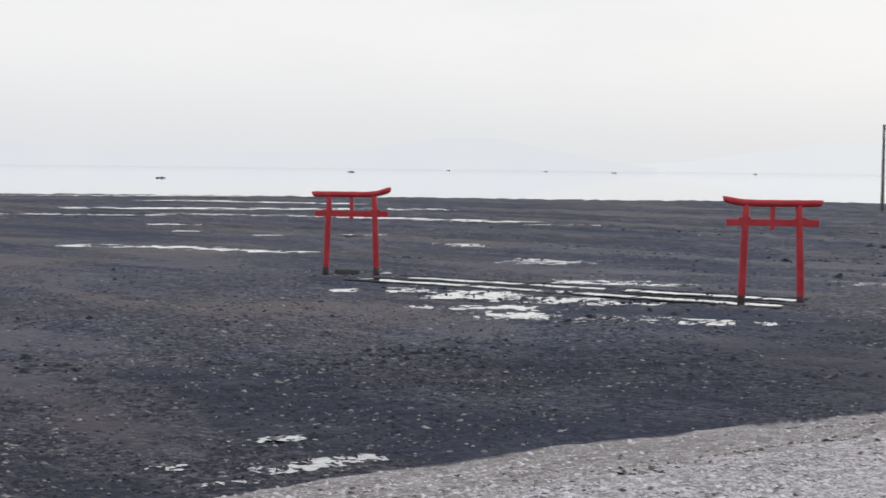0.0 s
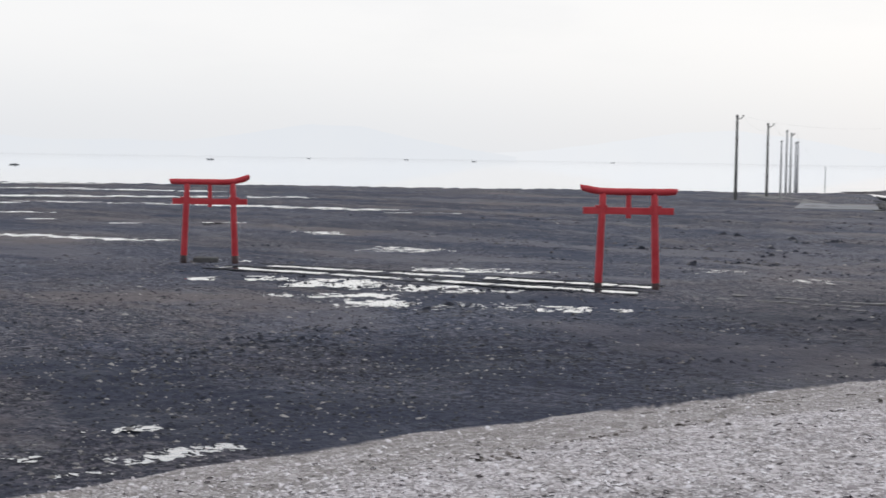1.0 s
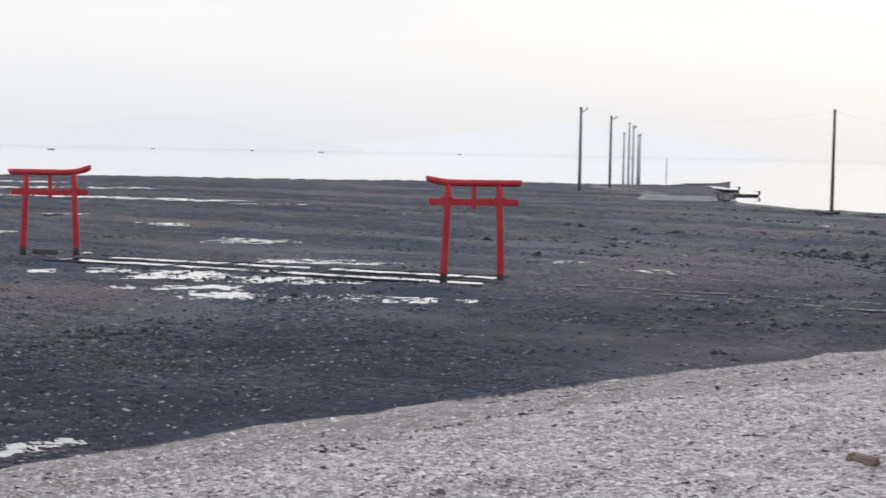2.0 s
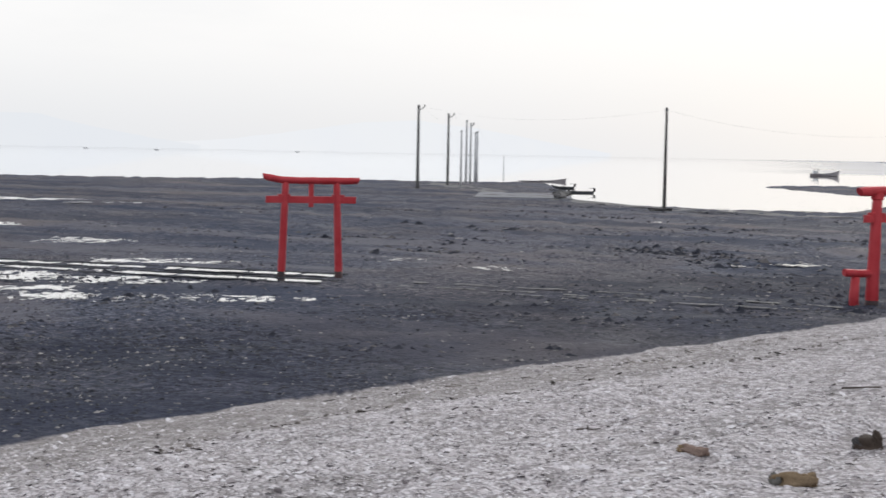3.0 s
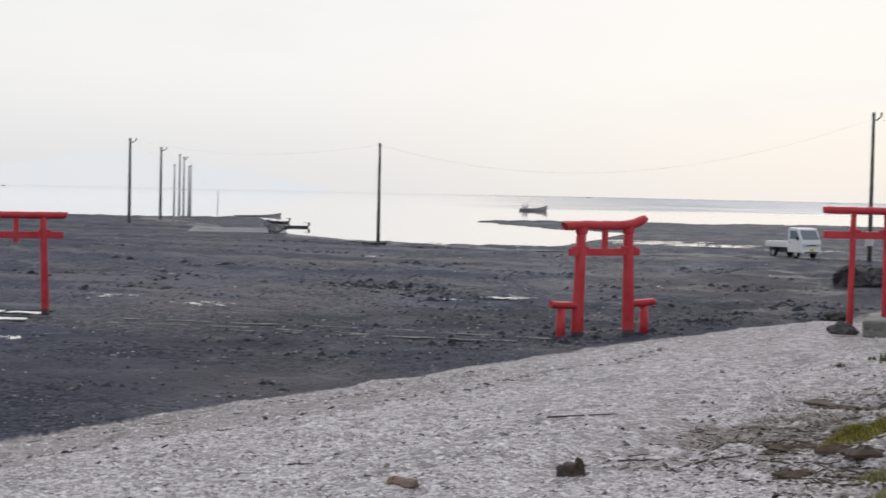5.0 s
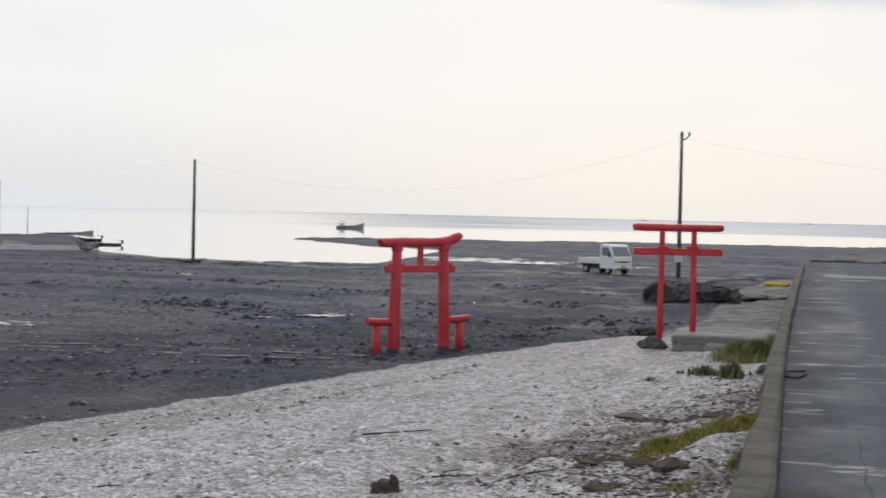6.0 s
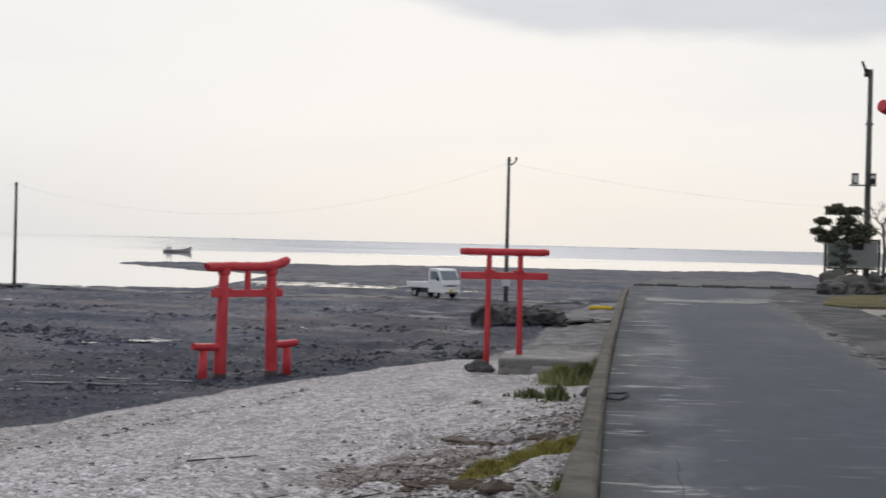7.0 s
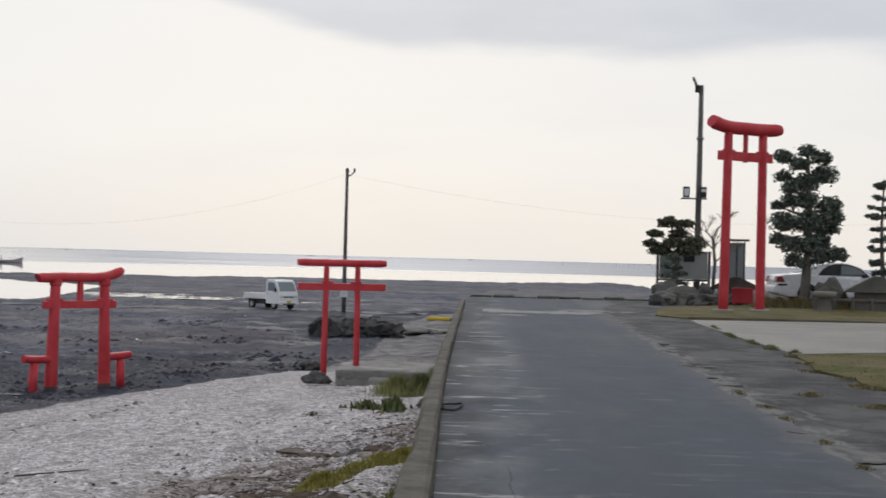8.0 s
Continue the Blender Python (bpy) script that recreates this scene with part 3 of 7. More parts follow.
def ridge(name, bearings, dist, label, tone):
    """A far ridge, its haze painted as a pale glow: bearing and height in degrees."""
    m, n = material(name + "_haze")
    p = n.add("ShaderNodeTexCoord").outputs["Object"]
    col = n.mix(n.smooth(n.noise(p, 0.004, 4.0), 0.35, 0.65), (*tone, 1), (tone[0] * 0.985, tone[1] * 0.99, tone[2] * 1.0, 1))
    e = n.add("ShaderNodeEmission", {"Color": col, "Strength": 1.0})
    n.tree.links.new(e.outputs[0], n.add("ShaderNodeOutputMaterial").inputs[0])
    az = np.arange(bearings[0][0], bearings[-1][0], 0.25)
    el = lerp_table(az, bearings)
    el = el + 0.05 * value_noise(az, az * 0, 1.4, 3) + 0.02 * value_noise(az, az * 0, 0.4, 4)
    verts, faces = [], []
    for a, h in zip(np.radians(az), el):
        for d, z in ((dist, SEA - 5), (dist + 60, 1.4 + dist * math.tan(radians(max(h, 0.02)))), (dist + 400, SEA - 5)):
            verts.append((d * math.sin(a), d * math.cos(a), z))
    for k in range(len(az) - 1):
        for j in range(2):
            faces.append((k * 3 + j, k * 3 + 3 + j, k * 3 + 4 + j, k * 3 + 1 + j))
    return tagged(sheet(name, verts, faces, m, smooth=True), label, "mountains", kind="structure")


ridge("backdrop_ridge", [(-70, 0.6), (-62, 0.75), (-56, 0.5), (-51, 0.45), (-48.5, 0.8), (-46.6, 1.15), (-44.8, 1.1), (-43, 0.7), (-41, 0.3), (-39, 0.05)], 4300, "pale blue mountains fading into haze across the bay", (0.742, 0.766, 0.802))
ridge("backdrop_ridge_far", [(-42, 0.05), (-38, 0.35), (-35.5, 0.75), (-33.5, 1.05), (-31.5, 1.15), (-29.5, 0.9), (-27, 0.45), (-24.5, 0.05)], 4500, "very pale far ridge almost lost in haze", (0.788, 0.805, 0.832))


# ---- seawall, road and yard ----
def seawall():
    """A low concrete kerb wall cast in lengths along the road."""
    top = empty("seawall", 0, 0, 0)
    y0 = -12.0

    def wob(y, j):
        return 0.016 * float(value_noise(y, j * 0.37, 0.9, 3)) + 0.0015 * float(value_noise(y, j * 0.7, 0.25, 4))

    end = 51.5
    while y0 < end - 0.1:
        y1 = min(y0 + 4.6, end)
        bm = bmesh.new()
        n = 26
        prof = [(-0.33, -2.3), (-0.165, 0.02), (-0.15, 0.095), (-0.125, 0.115), (-0.03, 0.112), (-0.004, 0.085), (0.012, -0.1)]
        rows = []
        for k in range(n + 1):
            y = y0 + 0.003 + (y1 - y0 - 0.006) * k / n
            wide = float(np.interp(y, (7.5, 9.6, 11.2), (0.065, 0.05, 0.0)))
            rows.append([bm.verts.new((wall_x(y) + px - (wide if j < 4 else 0) + wob(y, j), y, pz + wob(y, j + 20))) for j, (px, pz) in enumerate(prof)])
        for r0, r1 in zip(rows, rows[1:]):
            for j in range(len(prof) - 1):
                bm.faces.new((r0[j], r0[j + 1], r1[j + 1], r1[j]))
        bm.faces.new(rows[0])
        bm.faces.new(rows[-1][::-1])
        bmesh.ops.recalc_face_normals(bm, faces=bm.faces)
        part("wall_section", bm, M_WALL, top)
        y0 = y1
    return tagged(top, "low weathered concrete seawall along the road edge", "seawall", kind="structure")


seawall()


def strip(left, right, y0, y1, step_y, z, wob=0.0, seed=0):
    """A ground strip between two edges given as functions of y; z may be a function too."""
    verts, faces = [], []
    ys = np.arange(y0, y1 + step_y * 0.5, step_y)
    m = 6
    for y in ys:
        a, b = left(y), right(y) + wob * float(value_noise(y, 0.0, 1.1, seed)) + wob * 0.6 * float(value_noise(y, 3.0, 0.35, seed))
        for k in range(m + 1):
            x = a + (b - a) * k / m
            verts.append((x, y, z(x, y) if callable(z) else z))
    for i in range(len(ys) - 1):
        for k in range(m):
            j = i * (m + 1) + k
            faces.append((j, j + 1, j + m + 2, j + m + 1))
    return verts, faces


def road_z(x, y):
    return 0.0 - float(step(y, 58, 78)) * 2.02 - 0.012 * max(0.0, x - 1.2) ** 2 * 0.2


tagged(sheet("road", *strip(lambda y: wall_x(y) + 0.006, lambda y: 2.62 + 0.006 * max(y - 20, 0) + max(0, y - 46) * 0.12, -14, 80, 0.12, road_z, 0.10, 2), M_ASPHALT), "narrow dark asphalt road with sandy streaks", "road", kind="structure")
tagged(sheet("pavement", *strip(lambda y: 2.5, lambda y: lerp_table(y, [(-14, 9), (12, 9), (26, 6.4), (40, 6.6), (50, 7.4), (64, 8.0)]), -14, 66, 0.5, lambda x, y: -0.016 - float(step(y, 60, 78)) * 2.02, 0.1, 5), M_OLD_ASPHALT), "cracked grey old asphalt verge beside the road", "verge", kind="structure")


# ---- the torii ----
def torii(x, y, z, turn, height, spread, span, pillar_r, lintel_r, lift_left, lift_right, label, nuki_drop, foot=0.0, wings=False, strut=True, upstand=0.0, nuki_over=0.28, base=False, feet=(0.0, 0.0), slant=0.037, beam=0.18, taper=0.16, strut_w=0.06):
    """A gate with two leaning pillars, a log lintel with lifted ends, a tie beam and a short strut."""
    t = empty("torii_gate", x, y, z, turn)
    for s, fz in zip((-1, 1), feet):
        lean = slant * height
        lo, hi = Vector((s * spread / 2, 0, -0.25 + fz)), Vector((s * (spread / 2 - lean), 0, height - lintel_r * 1.1))
        part("pillar", tube([lo.lerp(hi, k / 8) for k in range(9)], [pillar_r * (1.06 - taper * k / 8) for k in range(9)], 18), M_RED, t, smooth=True)
        if foot:
            mid = lo.lerp(hi, (0.25 + foot) / (height + 0.25))
            part("stained_foot", tube([lo, lo.lerp(mid, 0.6), mid], [pillar_r * 1.10, pillar_r * 1.09, pillar_r * 1.075], 18), M_WET_FOOT, t, "dark wet-stained pillar foot", True)
        if wings:
            neck = lo.lerp(hi, 0.985)
            part("capital", tube([neck - Vector((0, 0, 0.16)), neck - Vector((0, 0, 0.13)), neck], [pillar_r * 0.82, pillar_r * 0.98, pillar_r * 1.0], 18), M_RED, t)
        if base:
            part("foundation_stone", tube([(lo.x, 0, -0.1), (lo.x, 0, 0.05), (lo.x, 0, 0.08)], [pillar_r * 2.2, pillar_r * 2.2, pillar_r * 2.0], 18), M_PAD, t, "round pale concrete footing")
    pts, rad = [], []
    for k in range(17):
        u = -1 + k / 8
        lift = (lift_right if u > 0 else lift_left) * max(0.0, abs(u) - 0.35) ** 2 / 0.42
        pts.append((u * span / 2, 0, height - lintel_r + lift + 0.003 * math.sin(k * 1.7)))
        grow = 1 + (0.10 * max(0, abs(u) - 0.72) / 0.28 if (lift_right if u > 0 else lift_left) > 0.1 else 0.0)
        rad.append(lintel_r * grow * (0.86 if k in (0, 16) else 1.0))
    pts = [(pts[0][0] - 0.0, 0, pts[0][2])] + pts[1:]
    bm = tube(pts, rad, 18, 0.92)
    if foot:
        for v in bm.verts:
            if abs(v.co.x) > span / 2 - 0.02:
                v.co.x += math.copysign(0.45, v.co.x) * (v.co.z - pts[0 if v.co.x < 0 else 16][2])
    part("lintel", bm, M_RED, t, smooth=False)
    nz = height - nuki_drop
    part("tie_beam", box((-spread / 2 - nuki_over, -0.055, nz - beam * 0.55), (spread / 2 + nuki_over, 0.055, nz + beam * 0.45), 0.012), M_RED, t)
    for s in (-1, 1):
        part("wedge", box((s * (spread / 2 - 0.06) - pillar_r - 0.06, -0.075, nz + beam * 0.452), (s * (spread / 2 - 0.06) + pillar_r + 0.06, 0.075, nz + beam * 0.45 + 0.05), 0.01), M_RED, t)
    if strut:
        part("strut", box((-strut_w, -0.05, nz - 0.02 - upstand), (strut_w, 0.062, height - lintel_r * 1.5), 0.01), M_RED, t)
    if wings:
        for s in (-1, 1):
            wx = s * (spread / 2 + 0.52)
            part("wing_post", tube([(wx, 0, -0.25), (wx, 0, 0.3), (wx - s * 0.02, 0, 0.70)], [0.115, 0.11, 0.10], 14), M_RED, t, smooth=True)
            part("wing_beam", tube([(s * spread / 2, 0, 0.775), (wx, 0, 0.785), (wx + s * 0.27, 0, 0.808), (wx + s * 0.31, 0, 0.81)], [0.098, 0.10, 0.098, 0.085], 14, 0.95), M_RED, t, smooth=False)
            if foot:
                part("stained_foot", tube([(wx, 0, -0.25), (wx, 0, foot * 0.6)], [0.111, 0.111], 14), M_WET_FOOT, t, "dark wet-stained post foot", True)
    return tagged(t, label, "torii gate", group="red torii gates along the shore")


torii(-38.81, 32.39, -2.02, 45.5, 2.665, 1.62, 2.45, 0.096, 0.100, 0.0, 0.17, "red wooden torii gate with dark wet feet on the mudflat", 0.70, foot=0.30, upstand=0.16, nuki_over=0.34, slant=0.041)
torii(-24.72, 34.83, -2.02, 44.8, 2.705, 1.56, 2.55, 0.098, 0.100, 0.10, 0.01, "red wooden torii gate at the end of flooded wheel ruts", 0.595, foot=0.22, upstand=0.18, nuki_over=0.42)
torii(-10.08, 38.27, -2.02, 56.7, 2.84, 1.69, 2.60, 0.152, 0.125, -0.03, 0.15, "red torii gate with short side posts beside the shell bank", 0.77, foot=0.16, wings=True, nuki_over=0.28, slant=0.029, taper=0.30)
torii(-3.98, 40.1, -1.47, 24, 2.76, 0.86, 2.30, 0.075, 0.10, 0.0, 0.01, "slim red torii gate standing by a concrete block", 0.685, foot=0.0, strut=False, nuki_over=0.71, feet=(0.0, 0.1), slant=0.008)
torii(7.06, 47.8, 0.03, 35.9, 5.60, 1.48, 2.74, 0.138, 0.205, 0.15, 0.04, "tall glossy red torii gate on grass by the road", 1.02, base=True, upstand=0.16, nuki_over=0.33, slant=0.008, beam=0.27, strut_w=0.05)


# ---- poles and wires ----
# far poles: lighter copy of the concrete, haze put into its colour
M_HAZED_POLE = worn("hazed_concrete_pole", (0.50, 0.50, 0.51), (0.60, 0.60, 0.61), 3.0, 0.85, 0.2)


def utility_pole(x, y, z, height, r, label, mat, arm=0, lean=0.0, name="utility_pole"):
    """A tapered pole with step bolts and, where seen, a short arm and insulators."""
    t = empty(name, x, y, z)
    part("pole", tube([(lean * k / 4, 0, height * k / 4 - (0.4 if k == 0 else 0)) for k in range(5)], [r * (1.1 - 0.1 * k) for k in range(5)], 12), mat, t, smooth=True)
    if arm:
        a = part("crossarm", tube([(lean, 0, height * 0.945), (lean + arm * 0.5, 0, height * 0.95), (lean + arm, 0, height * 0.975)], 0.045, 6), M_IRON, t)
        part("insulator", tube([(lean + arm, 0, height * 0.975), (lean + arm, 0, height * 0.99), (lean + arm, 0, height)], [0.05, 0.07, 0.03], 8), M_STONE, a)
    part("cap_band", tube([(lean, 0, height * 0.97), (lean, 0, height * 0.985)], r * 0.9, 12), M_IRON, t)
    return tagged(t, label, "utility pole", group="poles along the tidal road")


for px, py, h, arm, r in ((-78.3, 127.4, 7.75, 0.62, 0.15), (-83.9, 142.4, 7.4, 0.62, 0.14), (-80.6, 139.4, 5.65, 0.0, 0.11), (-86.1, 150.0, 6.9, 0.0, 0.13), (-87.75, 153.8, 6.7, 0.35, 0.12), (-94.4, 166.6, 5.9, 0.0, 0.12), (-94.3, 166.9, 6.0, 0.0, 0.11)):
    utility_pole(px, py, MUD, h, r, "grey pole standing in the mud beside the tidal road", M_CONC_POLE if r > 0.135 else M_HAZED_POLE, arm)
utility_pole(-112.7, 207.4, SEA - 0.6, 3.7, 0.07, "distant thin pole standing in the sea", M_HAZED_POLE)
utility_pole(-39.5, 93.8, MUD, 6.45, 0.108, "bare dark wooden pole at the water's edge", M_POLE)
POLE_C = utility_pole(-9.2, 92.5, MUD, 8.4, 0.118, "dark wooden utility pole with a short bracket on the mudflat", M_POLE, 0.42)


# ---- more materials ----
def island_tone(name, stops, rough=0.8, spec=0.2, scale=20.0):
    """For scattered small pieces: each island takes its own tone."""
    m, n = material(name)
    r = n.add("ShaderNodeNewGeometry").outputs["Random Per Island"]
    p = n.add("ShaderNodeTexCoord").outputs["Object"]
    col = n.ramp(r, stops)
    col = n.mix(0.4, col, n.mix(n.noise(p, scale, 4.0), grey(0.2), grey(0.85)), "SOFT_LIGHT")
    finish(n, col, rough, 0.0, None, 0.0, spec)
    return m


def glass(name, tone=(0.02, 0.025, 0.03)):
    m, n = material(name)
    finish(n, (*tone, 1), 0.08, 0.0, None, 0.0, 0.3)
    return m


M_SHELL = island_tone("broken_shell", [(0.0, (0.28, 0.25, 0.255)), (0.2, (0.52, 0.48, 0.49)), (0.6, (0.70, 0.655, 0.675)), (1.0, (0.84, 0.815, 0.84))], 0.75)
M_CLOD = island_tone("mud_clod", [(0.0, (0.016, 0.018, 0.024)), (0.55, (0.032, 0.034, 0.042)), (0.8, (0.10, 0.096, 0.098)), (1.0, (0.40, 0.38, 0.36))], 0.85)
M_MUD_LUMP = island_tone("churned_mud", [(0.0, (0.022, 0.025, 0.036)), (0.7, (0.045, 0.047, 0.060)), (1.0, (0.15, 0.14, 0.14))], 0.85, 0.15, 6.0)
M_RUBBLE = island_tone("mixed_rubble", [(0.0, (0.06, 0.048, 0.042)), (0.35, (0.17, 0.145, 0.128)), (0.65, (0.36, 0.33, 0.315)), (1.0, (0.74, 0.72, 0.71))], 0.85)
M_TWIG = island_tone("washed_up_twig", [(0.0, (0.035, 0.028, 0.022)), (0.6, (0.10, 0.08, 0.06)), (1.0, (0.30, 0.26, 0.21))], 0.9)
M_GRASS = island_tone("grass_blade", [(0.0, (0.15, 0.155, 0.035)), (0.5, (0.27, 0.25, 0.06)), (1.0, (0.38, 0.31, 0.12))], 0.8)
M_CLUMP = island_tone("clump_grass", [(0.0, (0.16, 0.175, 0.07)), (0.5, (0.25, 0.255, 0.105)), (1.0, (0.37, 0.335, 0.175))], 0.8)
M_WEED = island_tone("weed_leaf", [(0.0, (0.07, 0.092, 0.035)), (0.6, (0.13, 0.155, 0.065)), (1.0, (0.22, 0.22, 0.11))], 0.8)
M_NEEDLE = island_tone("pine_needles", [(0.0, (0.078, 0.102, 0.092)), (0.6, (0.13, 0.156, 0.13)), (1.0, (0.19, 0.205, 0.16))], 0.85)
M_BARK = worn("pine_bark", (0.125, 0.115, 0.107), (0.19, 0.173, 0.158), 5.0, 0.92, 0.15, 0.0, 0.03)
M_TURF = short_turf()
M_TRACK = concrete("silted_concrete_track", (0.16, 0.158, 0.157), (0.23, 0.226, 0.222), (0.08, 0.08, 0.083), 0.6, 0.8)
M_WHITE = worn("white_car_paint", (0.74, 0.75, 0.76), (0.80, 0.81, 0.82), 2.0, 0.28, 0.5, 0.0, 0.0005, (0.45, 0.43, 0.40), 0.25)
M_SILVER = worn("silver_white_paint", (0.76, 0.77, 0.79), (0.81, 0.82, 0.84), 2.0, 0.25, 0.5, 0.1, 0.0005)
M_GLASS = glass("tinted_glass", (0.03, 0.036, 0.04))
# truck glass: the reflected sky is painted into this pale colour
M_SKY_GLASS = glass("sky_toned_glass", (0.20, 0.235, 0.265))
M_TYRE = worn("tyre_rubber", (0.018, 0.018, 0.019), (0.03, 0.03, 0.03), 9.0, 0.85, 0.2)
M_RIM = worn("steel_rim", (0.30, 0.30, 0.31), (0.42, 0.42, 0.43), 9.0, 0.45, 0.5, 0.7)
M_TRIM = worn("black_trim", (0.02, 0.02, 0.022), (0.035, 0.035, 0.037), 9.0, 0.6, 0.3)
M_LAMP_RED = worn("red_lamp_lens", (0.17, 0.01, 0.014), (0.22, 0.018, 0.02), 9.0, 0.25, 0.5)
M_LAMP_CLEAR = worn("clear_lamp_lens", (0.55, 0.57, 0.58), (0.66, 0.67, 0.68), 9.0, 0.2, 0.6)
M_PLATE = worn("yellow_plate", (0.60, 0.50, 0.10), (0.66, 0.55, 0.14), 9.0, 0.6)
M_YELLOW = worn("yellow_paint", (0.62, 0.42, 0.03), (0.70, 0.50, 0.06), 5.0, 0.6, 0.3, 0.0, 0.004, (0.20, 0.15, 0.08), 0.5)
M_BOARD = worn("faded_notice_board", (0.25, 0.265, 0.255), (0.33, 0.345, 0.33), 3.0, 0.7, 0.3, 0.0, 0.002, (0.20, 0.22, 0.21), 0.6)
M_DARK_WOOD = worn("dark_stained_timber", (0.055, 0.049, 0.045), (0.09, 0.078, 0.07), 6.0, 0.8, 0.25)
M_GREY_WOOD = worn("sea_bleached_wood", (0.26, 0.24, 0.21), (0.38, 0.355, 0.32), 6.0, 0.9, 0.15)
M_TAN = worn("weathered_tan_foam", (0.20, 0.14, 0.085), (0.33, 0.25, 0.165), 8.0, 0.9, 0.15, 0.0, 0.01, (0.09, 0.06, 0.04), 0.6)
M_PINK = worn("faded_pink_brown", (0.24, 0.17, 0.14), (0.33, 0.25, 0.21), 8.0, 0.9, 0.15, 0.0, 0.01)
M_BROWN = worn("wet_brown_wood", (0.055, 0.042, 0.035), (0.10, 0.075, 0.06), 8.0, 0.75, 0.25, 0.0, 0.01)
M_DARK_HULL = worn("dark_boat_hull", (0.34, 0.30, 0.31), (0.46, 0.42, 0.43), 3.0, 0.6, 0.35)
# far boats and stakes: haze put into a lighter hull colour
M_HAZED_HULL = worn("hazed_boat_hull", (0.42, 0.43, 0.45), (0.55, 0.56, 0.58), 0.5, 0.8, 0.2)
# skiff tone is lifted to carry the haze over the inlet
M_SKIFF = worn("dark_skiff_hull", (0.20, 0.20, 0.21), (0.28, 0.28, 0.29), 3.0, 0.7, 0.25)
M_SLIP = concrete("wet_slipway_concrete", (0.20, 0.204, 0.218), (0.28, 0.285, 0.30), (0.10, 0.10, 0.107), 0.5, 0.6)
M_BLOCK = concrete("old_concrete_block", (0.21, 0.203, 0.195), (0.31, 0.298, 0.285), (0.06, 0.06, 0.055), 0.65, 1.1)
M_KERB = concrete("dark_kerb_concrete", (0.085, 0.085, 0.088), (0.13, 0.13, 0.13), (0.05, 0.05, 0.05), 0.6, 1.4)
M_DRIED = worn("dried_weed_mat", (0.085, 0.062, 0.050), (0.15, 0.115, 0.092), 7.0, 0.95, 0.1, 0.0, 0.03)


def gz(x, y):
    return float(ground_z(x, y)[0])


# ---- water standing on the flat ----
def puddle(cx, cy, half, deep, turn, level, seed, fine=1.0, k=0.8, name="puddle", z=None, mat=None):
    """A ragged film of water, cut from smooth noise along a strip of the flat."""
    nx, ny = max(10, int(half * 2 / (0.05 * fine))), max(8, int(deep * 2 / (0.09 * fine)))
    nx, ny = min(nx, 150), min(ny, 90)
    u = np.linspace(-1, 1, nx)
    v = np.linspace(-1, 1, ny)
    U, V = np.meshgrid(u, v)
    c, s = math.cos(radians(turn)), math.sin(radians(turn))
    X, Y = cx + U * half * c - V * deep * s, cy + U * half * s + V * deep * c
    lx, ly = U * half, V * deep
    f = value_noise(lx, ly * 0.6, k, seed) * 0.55 + value_noise(lx, ly * 0.6, k * 0.42, seed + 1) * 0.55 + value_noise(lx, ly * 0.7, k * 0.2, seed + 2) * 0.62 + value_noise(lx, ly * 0.8, k * 0.09, seed + 3) * 0.45
    f = f + 0.75 * (1 - U * U) * (1 - V * V) - level
    verts, faces, memo = [], [], {}

    def point(a, b):
        key = (a, b) if a < b else (b, a)
        if key not in memo:
            fa, fb = f[a], f[b]
            t = fa / (fa - fb)
            x, y = X[a] + (X[b] - X[a]) * t, Y[a] + (Y[b] - Y[a]) * t
            memo[key] = len(verts)
            verts.append((x, y, 0))
        return memo[key]

    def corner(a):
        if a not in memo:
            memo[a] = len(verts)
            verts.append((X[a], Y[a], 0))
        return memo[a]

    for j in range(ny - 1):
        for i in range(nx - 1):
            ring = [(j, i), (j, i + 1), (j + 1, i + 1), (j + 1, i)]
            poly = []
            for a, b in zip(ring, ring[1:] + ring[:1]):
                if f[a] > 0:
                    poly.append(corner(a))
                if (f[a] > 0) != (f[b] > 0):
                    poly.append(point(a, b))
            if len(poly) > 2:
                faces.append(poly)
    if not faces:
        return None
    top = z if z is not None else float(np.percentile(ground_z([p[0] for p in verts], [p[1] for p in verts])[0], 82))
    verts = [(x, y, top) for x, y, _ in verts]
    ob = sheet(name, verts, faces, mat or M_PUDDLE)
    if mat:
        return ob
    return tagged(ob, "shallow ragged puddle of bright water on dark mud", "puddle", group="puddles on the mudflat", kind="structure")


for i, (cx, cy, half, deep, turn, level) in enumerate((
        (-34.25, 28.2, 0.45, 0.7, 46, 0.35), (-33.0, 29.7, 0.7, 0.9, 46, 0.40), (-31.0, 30.2, 1.35, 1.7, 42, 0.15), (-28.4, 30.6, 1.5, 1.2, 30, 0.25),
        (-26.6, 31.2, 1.2, 0.7, 36, 0.55), (-28.9, 26.4, 0.5, 0.5, 48, 0.4), (-27.7, 27.7, 1.2, 0.8, 44, 0.55), (-25.8, 26.6, 1.5, 1.2, 41, 0.62), (-22.3, 29.0, 0.62, 0.8, 34, 0.30), (-21.2, 29.75, 0.3, 0.6, 34, 0.25),
        (-51.3, 49.0, 1.2, 1.6, 46, 0.5), (-40.2, 43.1, 1.8, 1.9, 30, 0.7), (-32.0, 36.5, 1.5, 1.0, 42, 0.28), (-30.2, 37.4, 1.0, 0.8, 40, 0.6), (-39.5, 34.0, 0.6, 0.7, 40, 0.6))):
    puddle(cx, cy, half, deep, turn, level, 11 + i * 5, 0.7, 0.55)
